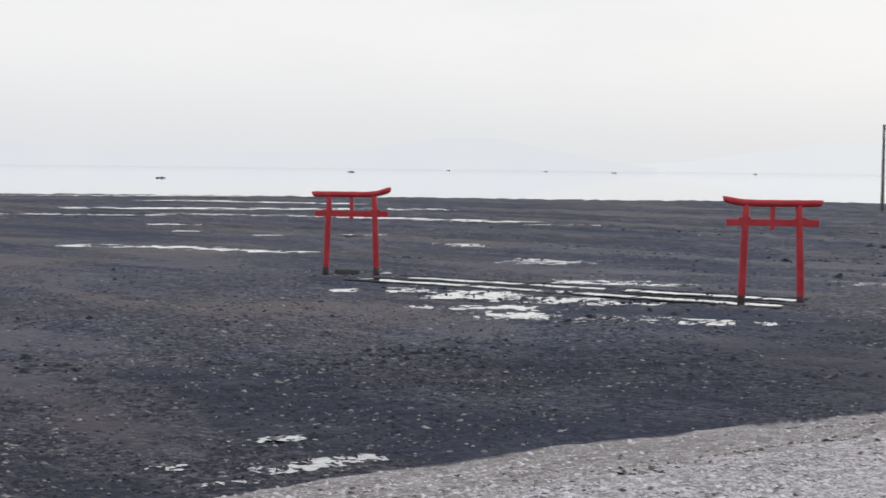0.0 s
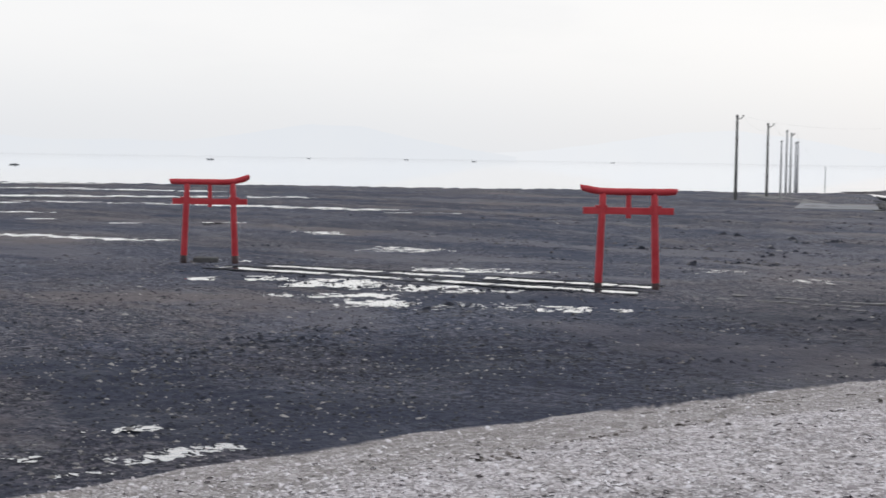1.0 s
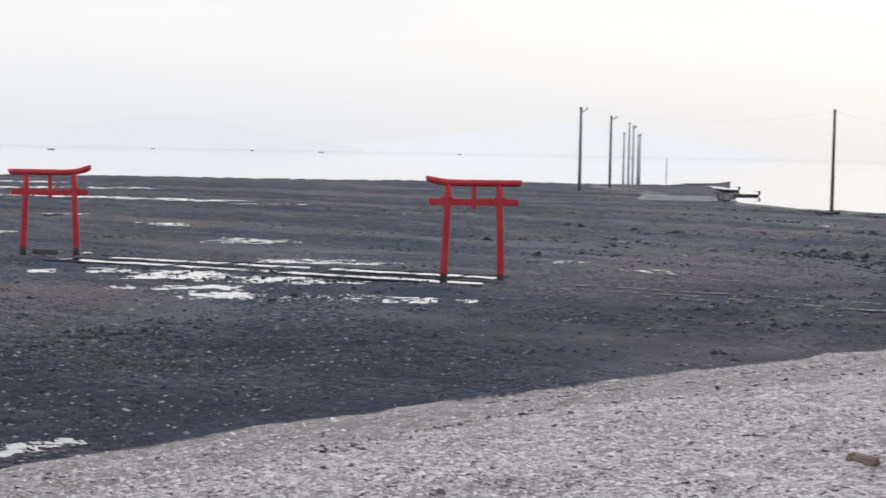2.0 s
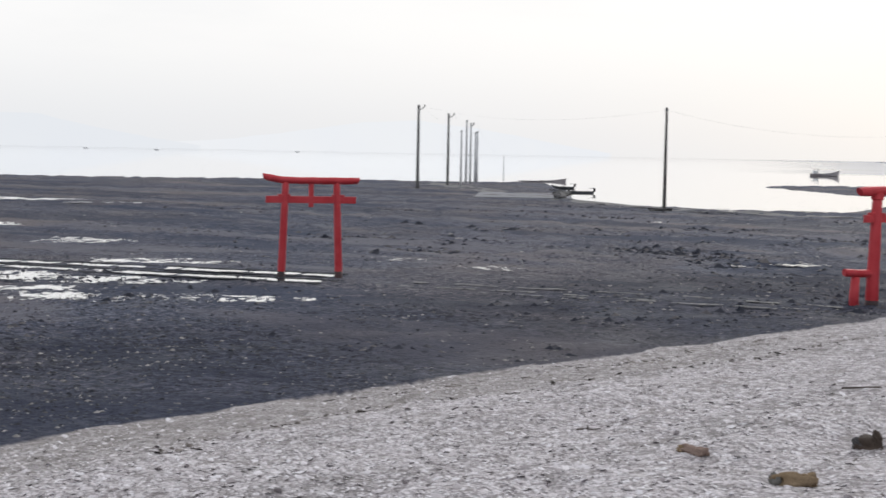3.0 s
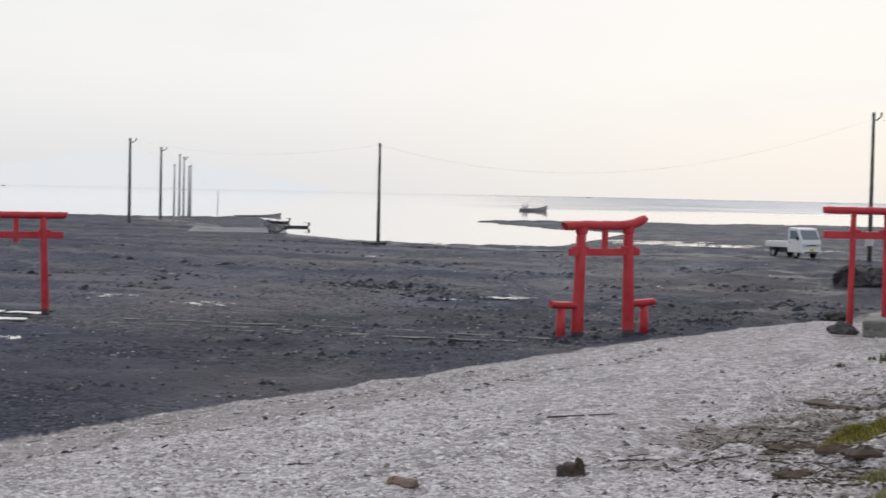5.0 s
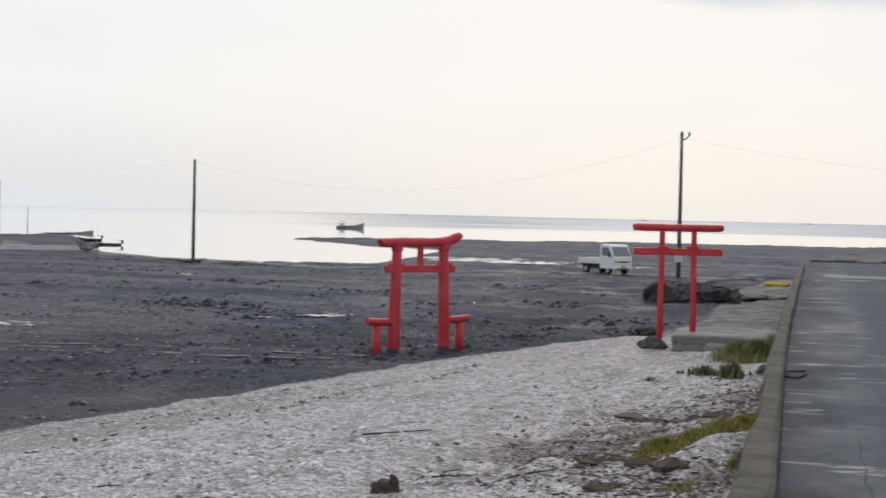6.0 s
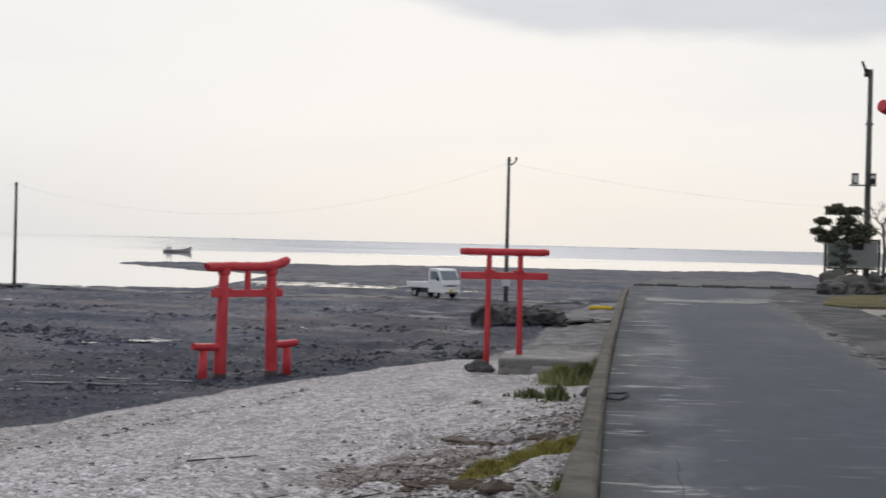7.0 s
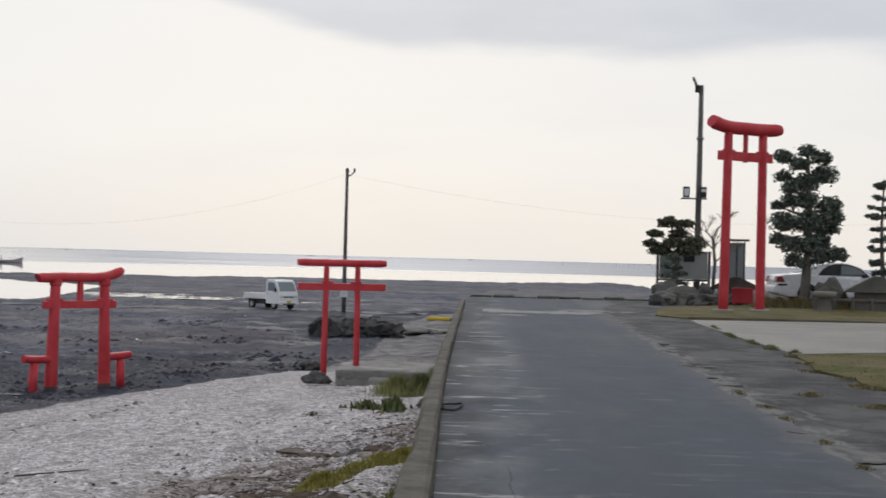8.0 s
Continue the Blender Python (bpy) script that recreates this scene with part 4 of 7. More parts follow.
for i, (cx, cy, half, deep, turn, level) in enumerate((
        (-14.1, 9.85, 0.40, 0.22, 88, 0.55), (-14.4, 11.3, 0.95, 0.34, 88, 0.45), (-14.3, 12.3, 0.5, 0.2, 75, 0.6), (-15.9, 12.0, 0.6, 0.3, 70, 0.85), (-15.2, 9.9, 0.25, 0.2, 45, 0.7), (-17.6, 48.6, 0.7, 0.9, 40, 0.62), (-16.2, 49.4, 1.0, 0.9, 36, 0.6), (-27.0, 43.2, 0.8, 1.2, 56.1, 0.85), (-22.9, 41.5, 0.9, 1.3, 50, 1.0), (-24.0, 27.5, 2.0, 1.2, 52, 1.0))):
    puddle(cx, cy, half, deep, turn, level, 91 + i * 5, 0.5, 0.28)
for i, (cx, cy, half, deep, turn, level) in enumerate((
        (-150.2, 99.1, 19.0, 6.5, 75.0, 0.40), (-102.9, 76.7, 15.5, 4.4, 62.9, 0.05), (-89.3, 66.1, 6.8, 2.6, 38, 0.35), (-78.6, 71.2, 9.2, 3.6, 16, 0.12), (-77.3, 51.2, 1.8, 1.8, 48, 0.35),
        (-57.3, 36.2, 3.4, 2.1, 34, 0.30), (-52.8, 38.0, 3.4, 1.7, 22, 0.22), (-69.8, 47.1, 0.9, 1.1, 40, 0.4), (-64.2, 47.9, 1.1, 1.0, 42, 0.45), (-60.8, 51.7, 1.6, 1.0, 48, 0.45), (-66.3, 71.7, 2.6, 1.5, 53, 0.5),
        (-118.9, 91.7, 9.5, 4.6, 30, 0.35), (-128.1, 86.9, 5.0, 3.7, 65, 0.4), (-94.0, 56.0, 6.0, 2.4, 52, 0.45), (-36.0, 103.5, 5.0, 1.3, 25.0, 0.5), (-29.5, 121.0, 6.0, 4.0, 14.0, 0.45), (-24.0, 116.0, 6.0, 3.0, 12.0, 0.55), (-33.0, 115.0, 4.0, 2.0, 16.0, 0.6), (-26.5, 117.5, 3.4, 3.2, 4.0, 0.25), (-22.1, 113.0, 3.2, 3.0, 6.0, 0.25), (-26.5, 112.6, 2.6, 2.6, 14.0, 0.4), (-15.1, 109.5, 2.7, 1.6, 10.0, 0.5), (-58.6, 110.8, 3.6, 0.9, -6.0, -0.2))):
    puddle(cx, cy, half, deep * 0.62, turn, level, 151 + i * 5, 1.3, 1.3)


def rut(p0, p1, width, seed, gaps, wave=0.12):
    """A wheel rut filled with water between the two far gates."""
    n = 90
    rng = random.Random(seed)
    p0, p1 = Vector((*p0, 0)), Vector((*p1, 0))
    d = (p1 - p0).normalized()
    side = Vector((-d.y, d.x, 0))
    verts, faces = [], []
    for k in range(n + 1):
        t = k / n
        q = p0.lerp(p1, t) + side * (wave * math.sin(t * 5 + seed) + 0.07 * math.sin(t * 23 + seed) + 0.05 * math.sin(t * 47 + seed * 3))
        wd = width * (0.8 + 0.2 * math.sin(t * 31 + seed * 2) * math.sin(t * 13 + seed)) + rng.uniform(-0.09, 0.06)
        wd = max(0.03, wd)
        verts += [q - side * wd, q + side * wd]
    for k in range(n):
        if not any(a < k / n < b for a, b in gaps):
            faces.append((2 * k, 2 * k + 2, 2 * k + 3, 2 * k + 1))
    z = float(np.percentile(ground_z([v.x for v in verts], [v.y for v in verts])[0], 93))
    ob = sheet("wheel_rut_water", [(v.x, v.y, z) for v in verts], faces, M_PUDDLE)
    return tagged(ob, "long wheel rut filled with bright water", "puddle", group="flooded wheel ruts", kind="structure")


rut((-36.9, 33.2), (-24.6, 35.95), 0.40, 1, [(0.20, 0.215), (0.30, 0.335), (0.62, 0.628), (0.9, 0.915)], 0.05)
rut((-37.2, 31.5), (-23.7, 33.9), 0.38, 2, [(0.0, 0.03), (0.145, 0.155), (0.27, 0.30), (0.68, 0.69)], 0.05)


def rut_berm(p0, p1, off, seed):
    """The low rim of dark mud pushed up beside a rut."""
    n = 80
    p0, p1 = Vector((*p0, 0)), Vector((*p1, 0))
    d = (p1 - p0).normalized()
    side = Vector((-d.y, d.x, 0))
    pts, rad = [], []
    level = sorted(gz(*p0.lerp(p1, k / n).xy) for k in range(n + 1))[int(n * 0.9)] - 0.004
    for k in range(n + 1):
        q = p0.lerp(p1, k / n) + side * (off + 0.06 * math.sin(k * 0.9 + seed) + 0.05 * math.sin(k * 0.37 + seed * 2))
        q.z = level
        pts.append(q)
        rad.append(0.17 + 0.05 * math.sin(k * 1.3 + seed) + 0.04 * math.sin(k * 2.9 + seed * 3))
    ob = part("rut_berm", tube(pts, rad, 8, 0.11), M_WET_MUD, smooth=True)
    return tagged(ob, "low dark rim of wet mud beside a wheel rut", "mud", group="rims of the wheel ruts", kind="structure")


M_WET_MUD = worn("wet_dark_mud", (0.016, 0.018, 0.024), (0.032, 0.034, 0.042), 3.0, 0.8, 0.2, 0.0, 0.02)
for p0, p1, off, sd in (((-37.6, 33.0), (-24.6, 35.95), 0.62, 1), ((-37.6, 33.0), (-24.6, 35.95), -0.60, 2), ((-37.4, 31.5), (-23.5, 33.95), 0.58, 3), ((-37.4, 31.5), (-23.5, 33.95), -0.58, 4)):
    rut_berm(p0, p1, off, sd)
for p0, p1, wd, sd in (((-22.0, 35.9), (-10.9, 36.6), 0.16, 5), ((-21.6, 34.4), (-12.0, 35.3), 0.14, 6), ((-19.0, 33.6), (-11.4, 35.6), 0.10, 7)):
    ob = rut(p0, p1, wd, sd, [(0.03, 0.10), (0.20, 0.25), (0.36, 0.44), (0.55, 0.60), (0.70, 0.78), (0.86, 0.92)], 0.25)
    ob.name = ob.data.name = "wheel_track"
    ob.data.materials[0] = M_TRACK
    tagged(ob, "pale wheel track across the mud", "wheel track", group="wheel tracks", kind="structure")


# ---- scattered mud clods, shells and litter ----
def scatter(name, xs, ys, zs, sizes, squash, mat, sides=5, seed=3, tilt=0.4):
    """Many small irregular caps in one mesh."""
    rng = np.random.default_rng(seed)
    n = len(xs)
    ang = rng.uniform(0, 2 * np.pi, (n, 1)) + np.linspace(0, 2 * np.pi, sides, endpoint=False)[None]
    rr = sizes[:, None] * rng.uniform(0.55, 1.1, (n, sides))
    tx, ty = rng.normal(0, tilt, (n, 1)), rng.normal(0, tilt, (n, 1))
    px, py = rr * np.cos(ang), rr * np.sin(ang) * rng.uniform(0.6, 1.0, (n, 1))
    pz = px * tx + py * ty
    pz = pz - pz.min(1, keepdims=True) * 0.6 - 0.004 if tilt > 0.2 else np.minimum(pz, 0) * 0.3 - 0.12 * sizes[:, None]
    rim = np.stack([xs[:, None] + px, ys[:, None] + py, zs[:, None] + pz], -1)
    top = np.stack([xs + rng.normal(0, 0.15, n) * sizes, ys + rng.normal(0, 0.15, n) * sizes, zs + pz.mean(1) + sizes * squash * rng.uniform(0.6, 1.3, n)], -1)[:, None]
    verts = np.concatenate([rim, top], 1).reshape(-1, 3)
    base = (np.arange(n) * (sides + 1))[:, None]
    k = np.arange(sides)[None]
    faces = np.stack([base + k, base + (k + 1) % sides, base + np.full_like(k, sides)], -1).reshape(-1, 3)
    return sheet(name, verts.tolist(), faces.tolist(), mat)


def wedge_points(n, r0, r1, a0, a1, seed, power=1.0):
    """Random places in a wedge of the plan, thinning out with distance."""
    rng = np.random.default_rng(seed)
    r = 1 / (1 / r0 + (1 / r1 - 1 / r0) * rng.random(n) ** power)
    a = np.radians(rng.uniform(a0, a1, n))
    return r * np.sin(a), r * np.cos(a), r, rng


def clods():
    x, y, r, rng = wedge_points(130000, 12.5, 110, -66, 0, 5)
    z, b = ground_z(x, y)
    thick = value_noise(x, y, 6.0, 21) + 0.6 * value_noise(x, y, 2.0, 22)
    keep = (b < -0.15) & (b > -34) | ((x < -1.6) & (y > 48) & (b < -0.15))
    keep &= (z > SEA + 0.02) & (z < -1.6) & (thick + rng.normal(0, 0.6, len(x)) > -0.15)
    x, y, z, r = x[keep], y[keep], z[keep], r[keep]
    size = np.clip(rng.lognormal(-3.45, 0.5, len(x)), 0.015, 0.09) * (1 + r / 130)
    return tagged(scatter("mud_clods", x, y, z, size, 0.34, M_CLOD, 6, 6, tilt=0.15), "dark clods and shell bits strewn over the mud", "clods", kind="stuff")


clods()


def lump_field():
    """Clusters of low mud lumps over the nearer flat."""
    x, y, r, rng = wedge_points(22000, 27, 100, -62, -2, 47)
    z, b = ground_z(x, y)
    group = value_noise(x, y, 3.4, 61) + 0.8 * value_noise(x, y, 1.1, 62)
    keep = (b < -0.3) & (b > -40) & (z > SEA + 0.02) & (z < -1.7) & (group + rng.normal(0, 0.25, len(x)) > 0.62)
    x, y, z, r = x[keep], y[keep], z[keep], r[keep]
    size = np.clip(rng.lognormal(-2.7, 0.5, len(x)), 0.03, 0.2) * (0.8 + r / 120)
    return tagged(scatter("mud_lumps", x, y, z, size, 0.42, M_MUD_LUMP, 7, 66, tilt=0.12), "clusters of low dark mud lumps on the flat", "mud", kind="stuff")


lump_field()


def shore_lumps():
    """Dark churned mud along the foot of the shell bank."""
    rng = np.random.default_rng(83)
    y = rng.uniform(33, 52, 1500)
    x = lerp_table(y, BANK_EDGE) - 0.35 - np.abs(rng.normal(0, 1.9, 1500))
    keep = value_noise(x, y, 1.6, 85) + rng.normal(0, 0.4, 1500) > 0.0
    x, y = x[keep], y[keep]
    size = np.clip(rng.lognormal(-2.4, 0.5, len(x)), 0.04, 0.24)
    return tagged(scatter("mud_lumps", x, y, ground_z(x, y)[0], size, 0.46, M_MUD_LUMP, 7, 87, tilt=0.12), "dark churned mud along the foot of the shell bank", "mud", kind="stuff")


shore_lumps()


def mud_ridge(x, y, half, seed, count):
    """A low row of churned mud lumps."""
    rng = np.random.default_rng(seed)
    count = int(count * 1.7)
    px, py = x + rng.normal(0, half * 0.6, count), y + rng.normal(0, 1.1, count)
    z = ground_z(px, py)[0]
    size = np.clip(rng.lognormal(-2.1, 0.45, count), 0.05, 0.32)
    return tagged(scatter("mud_lumps", px, py, z, size, 0.46, M_MUD_LUMP, 7, seed, tilt=0.12), "low row of churned dark mud lumps", "mud", kind="stuff")


for i, (x, y, half, count) in enumerate(((-49.0, 78.0, 2.2, 26), (-44.0, 83.0, 2.0, 20), (-37.0, 80.5, 2.6, 26), (-30.8, 53.5, 0.9, 22), (-22.3, 53.0, 1.6, 110), (-20.0, 51.0, 1.2, 50), (-18.0, 48.2, 0.8, 14), (-40.4, 64.8, 1.6, 16), (-8.9, 44.6, 0.8, 26), (-16.7, 35.7, 1.6, 16), (-56, 72, 3.0, 40), (-33.0, 62.0, 2.0, 34), (-27.0, 70.0, 2.6, 40), (-20.0, 66.0, 2.0, 30), (-15.0, 58.0, 1.8, 34), (-36.0, 92.0, 3.0, 34), (-46.0, 95.0, 3.5, 36), (-26.5, 88.0, 3.0, 36), (-14.0, 75.0, 2.0, 30), (-12.5, 50.5, 1.2, 26), (-29.0, 47.0, 1.6, 30), (-35.0, 52.0, 1.8, 30), (-7.5, 52.0, 1.0, 30), (-10.5, 62.0, 1.8, 34))):
    mud_ridge(x, y, half, 300 + i, count)


def shells():
    x, y, r, rng = wedge_points(150000, 9.0, 46, -60, -1, 9)
    z, b = ground_z(x, y)
    keep = (b > 0.05) & (b < 19) & (x < wall_x(y) - 0.3)
    keep &= (value_noise(x, y, 1.7, 31) * 0.5 + value_noise(x, y, 5.0, 32) * 0.5 + rng.normal(0, 0.45, len(x)) - 1.3 * soil_share(x, y) - 0.18 * (1 - step(b, 0.8, 3.2)) * (1 - step(y, 26, 36)) > -0.35)
    x, y, z = x[keep], y[keep], z[keep]
    size = np.clip(rng.lognormal(-3.85, 0.4, len(x)), 0.010, 0.055)
    return tagged(scatter("shell_bank_shells", x, y, z, size, 0.2, M_SHELL, 5, 7, tilt=0.25), "loose broken oyster shells, pale grey and white", "shells", kind="stuff")


shells()


def sticks(name, x, y, z, length, thick, mat, seed, flat=0.12):
    """Many thin straight twigs in one mesh."""
    rng = np.random.default_rng(seed)
    n = len(x)
    a = rng.uniform(0, np.pi, n)
    el = rng.normal(0.03, flat, n)
    d = np.stack([np.cos(a) * np.cos(el), np.sin(a) * np.cos(el), np.sin(el)], -1)
    s = np.stack([-np.sin(a), np.cos(a), np.zeros(n)], -1)
    c = np.stack([x, y, z + thick * 0.8 + np.abs(np.sin(el)) * length / 2], -1)
    up = np.array([0, 0, 1.0])
    ends = []
    for t in (-0.5, 0.5):
        for o in (s, -0.5 * s + 0.8 * up, -0.5 * s - 0.8 * up):
            ends.append(c + d * (t * length)[:, None] + o * thick[:, None])
    verts = np.stack(ends, 1).reshape(-1, 3)
    b = (np.arange(n) * 6)[:, None, None]
    quad = np.array([[0, 1, 4, 3], [1, 2, 5, 4], [2, 0, 3, 5]])[None]
    return sheet(name, verts.tolist(), (b + quad).reshape(-1, 4).tolist(), mat)


def litter():
    rng = np.random.default_rng(77)
    lines = [((-3.6, 14.2), (-1.2, 16.6)), ((-3.4, 17.5), (-1.5, 19.0)), ((-2.9, 20.5), (-1.3, 22.5)), ((-11.8, 17.0), (-9.5, 27.5)), ((-3.6, 18.8), (-1.9, 18.3)), ((-3.2, 17.2), (-1.8, 16.4)), ((-2.9, 22.2), (-1.4, 21.6)), ((-2.3, 14.6), (-1.2, 13.8))]
    xs, ys = [], []
    for (x0, y0), (x1, y1) in lines:
        t = rng.random(130)
        xs.append(x0 + (x1 - x0) * t + rng.normal(0, 0.30, 130))
        ys.append(y0 + (y1 - y0) * t + rng.normal(0, 0.5, 130))
    x, y = np.concatenate(xs), np.concatenate(ys)
    keep = x < wall_x(y) - 0.34
    x, y = x[keep], y[keep]
    z = ground_z(x, y)[0]
    return tagged(sticks("washed_up_litter", x, y, z + 0.01, rng.uniform(0.03, 0.17, len(x)), rng.uniform(0.0025, 0.007, len(x)), M_TWIG, 8), "washed-up brown twigs and dry weed scraps", "litter", kind="stuff")


litter()


def twig_pile():
    """Broken dark twigs heaped where the hollow meets the shell mound."""
    rng = np.random.default_rng(83)
    n = 55
    x = np.concatenate([rng.normal(-1.62, 0.24, n), rng.normal(-2.3, 0.5, n)])
    y = np.concatenate([rng.normal(13.7, 0.45, n), rng.normal(16.4, 1.1, n)])
    z = ground_z(x, y)[0]
    return tagged(sticks("twig_pile", x, y, z + rng.uniform(0.0, 0.03, 2 * n), rng.uniform(0.06, 0.26, 2 * n), rng.uniform(0.003, 0.009, 2 * n), M_TWIG, 84, 0.10), "heap of broken dark twigs on the shells", "twigs", kind="stuff")


twig_pile()


def wrack_line():
    """Dark scraps left by the tide in a thin line along the bank."""
    rng = np.random.default_rng(91)
    y = rng.uniform(12, 34, 520)
    x = lerp_table(y, BANK_EDGE) + 2.75 + 0.35 * value_noise(y, y * 0, 2.2, 71) + rng.normal(0, 0.09, 520)
    size = np.clip(rng.lognormal(-3.7, 0.5, 520), 0.012, 0.07)
    return tagged(scatter("tide_line_scraps", x, y, ground_z(x, y)[0], size, 0.35, M_WRACK, 6, 43, tilt=0.3), "dark scraps in a thin tide line on the shells", "tide line", kind="stuff")


M_WRACK = island_tone("dark_tide_scraps", [(0.0, (0.05, 0.045, 0.04)), (0.6, (0.14, 0.12, 0.11)), (1.0, (0.30, 0.27, 0.25))], 0.9)
wrack_line()


def rubble():
    """Pebbles, shell grit and bark on the bare soil along the wall."""
    rng = np.random.default_rng(55)
    y = rng.uniform(11, 31, 15000)
    x = wall_x(y) - 0.3 - np.abs(rng.normal(0, 1.5, 15000))
    keep = soil_share(x, y) + rng.normal(0, 0.2, 15000) > 0.3
    x, y = x[keep], y[keep]
    size = np.clip(rng.lognormal(-4.0, 0.5, len(x)), 0.008, 0.06)
    return tagged(scatter("rubble", x, y, ground_z(x, y)[0], size, 0.5, M_RUBBLE, 6, 41, tilt=0.3), "pebbles, grit and bark scraps on bare soil", "rubble", kind="stuff")


rubble()


def weed_mat(x, y, sx, sy, turn, seed):
    bm = lump((sx, sy, 0.07), seed, 4, 0.8)
    ob = part("dried_seaweed", bm, M_DRIED, smooth=True)
    ob.matrix_basis = pose(x, y, gz(x, y) - 0.025, 0, 0, turn)
    return tagged(ob, "flat brown mat of dried seaweed on shells", "seaweed", group="dried seaweed mats")


for i, (x, y, sx, sy, tn) in enumerate(((-2.35, 20.9, 0.5, 0.4, 20), (-2.2, 15.2, 0.4, 0.4, -20))):
    weed_mat(x, y, sx, sy, tn, 3 + i)


def branch(name, p0, p1, r, label, mat, seed=1, bend=0.04, fork=0.0, lift=0.0):
    """A fallen stick from p0 to p1 on the ground."""
    x, y = p0
    t = empty(name, x, y, gz(x, y))
    dx, dy = p1[0] - x, p1[1] - y
    rng = random.Random(seed)
    pts = []
    for k in range(7):
        u = k / 6
        px, py = x + dx * u, y + dy * u
        pts.append((dx * u + rng.uniform(-bend, bend), dy * u + rng.uniform(-bend, bend), (gz(px, py) if bend > 0.006 else gz(x, y) + (gz(*p1) - gz(x, y)) * u) - gz(x, y) + r * 1.1 + lift + rng.uniform(0, bend * 0.5)))
    part("stem", tube(pts, [r * (1 - 0.08 * k) for k in range(7)], 7), mat, t, smooth=True)
    if fork:
        q = Vector(pts[3])
        part("side_twig", tube([q, q + Vector((fork * 0.3, -fork, 0.05)), q + Vector((fork * 0.5, -fork * 1.8, 0.02))], [r * 0.6, r * 0.5, r * 0.3], 6), mat, t, smooth=True)
    return tagged(t, label, "driftwood", group="driftwood on the shell bank")


branch("driftwood_stick", (-5.25, 17.6), (-4.68, 18.6), 0.012, "long thin dark stick lying on the shells", M_BROWN, 2, 0.004, 0.0, 0.035)
branch("driftwood_stick", (-1.30, 14.75), (-0.86, 13.55), 0.024, "pale bleached bamboo stick by the seawall", M_GREY_WOOD, 3, 0.004)
branch("driftwood_stick", (-6.95, 14.4), (-6.72, 14.45), 0.009, "short dark twig lying on the shells", M_BROWN, 4, 0.02, 0.05)
branch("driftwood_stick", (-3.7, 14.7), (-3.25, 14.85), 0.009, "crooked dark twig lying on the shells", M_BROWN, 5, 0.05, 0.1)
branch("driftwood_stick", (-2.95, 14.6), (-2.55, 15.0), 0.011, "crooked dark branch lying on the shells", M_BROWN, 6, 0.05, 0.12)
branch("driftwood_stick", (-2.7, 21.2), (-2.1, 20.9), 0.018, "dark driftwood branch half buried in shells", M_BROWN, 7, 0.04, 0.1)
branch("driftwood_stick", (-1.65, 20.7), (-1.1, 21.3), 0.012, "brown driftwood branch among dry weed", M_BROWN, 8, 0.02)
branch("driftwood_plank", (-3.05, 42.2), (-1.95, 42.6), 0.05, "dark plank lying on the concrete", M_DARK_WOOD, 9, 0.01)


def bark_slab(x, y, sx, sy, sz, turn, seed, mat, label):
    """A split slab of wood or bark: thin, ragged, dished."""
    bm = bmesh.new()
    bmesh.ops.create_grid(bm, x_segments=14, y_segments=6, size=0.5)
    for v in bm.verts:
        q = Vector((v.co.x, v.co.y, seed))
        edge = 1 + 0.45 * noise.noise(q * 2.3) + 0.2 * noise.noise(q * 7.0)
        rim = (1 - 3.6 * v.co.x ** 2) * (1 - 3.6 * v.co.y ** 2)
        v.co = Vector((v.co.x * sx * edge * 1.15, v.co.y * sy * edge * 1.15, sz * 1.7 * rim + sz * 0.9 * rim * noise.noise(q * 6.0) - 0.008))
    r = bmesh.ops.extrude_face_region(bm, geom=bm.faces[:])
    bmesh.ops.translate(bm, vec=(0, 0, -0.03), verts=[v for v in r["geom"] if isinstance(v, bmesh.types.BMVert)])
    bmesh.ops.recalc_face_normals(bm, faces=bm.faces)
    ob = part("driftwood_slab", bm, mat)
    ob.matrix_basis = pose(x, y, gz(x, y) + 0.005, 0, 0, turn)
    return tagged(ob, label, "driftwood", group="driftwood on the shell bank")


bark_slab(-1.96, 15.3, 0.32, 0.4, 0.035, 8, 3, M_DRIED, "brown slab of split bark on the shells")
# the next two dark slabs stand in for the shaded undercut
bark_slab(-2.75, 22.2, 0.4, 0.3, 0.025, -18, 5, M_BROWN, "dark slab standing in for shade under the scarp")
bark_slab(-2.05, 21.8, 0.35, 0.3, 0.03, 10, 7, M_BROWN, "dark slab standing in for shade under the scarp")
bark_slab(-1.62, 14.5, 0.32, 0.22, 0.035, -12, 21, M_DRIED, "brown curled bark in a pile of driftwood")
bark_slab(-1.38, 14.15, 0.3, 0.2, 0.04, 16, 23, M_BROWN, "dark wet slab in a pile of driftwood")
bark_slab(-1.85, 13.85, 0.34, 0.2, 0.025, 10, 25, M_DRIED, "brown split bark in a pile of driftwood")
bark_slab(-2.5, 17.9, 0.34, 0.3, 0.02, 6, 27, M_DRIED, "brown bark half buried in the hollow")
bark_slab(-1.5, 21.7, 0.4, 0.3, 0.025, 5, 9, M_DRIED, "brown slab of split bark by the grass")
bark_slab(-3.1, 19.1, 0.3, 0.4, 0.03, 14, 13, M_BROWN, "dark wet bark half buried in the hollow")


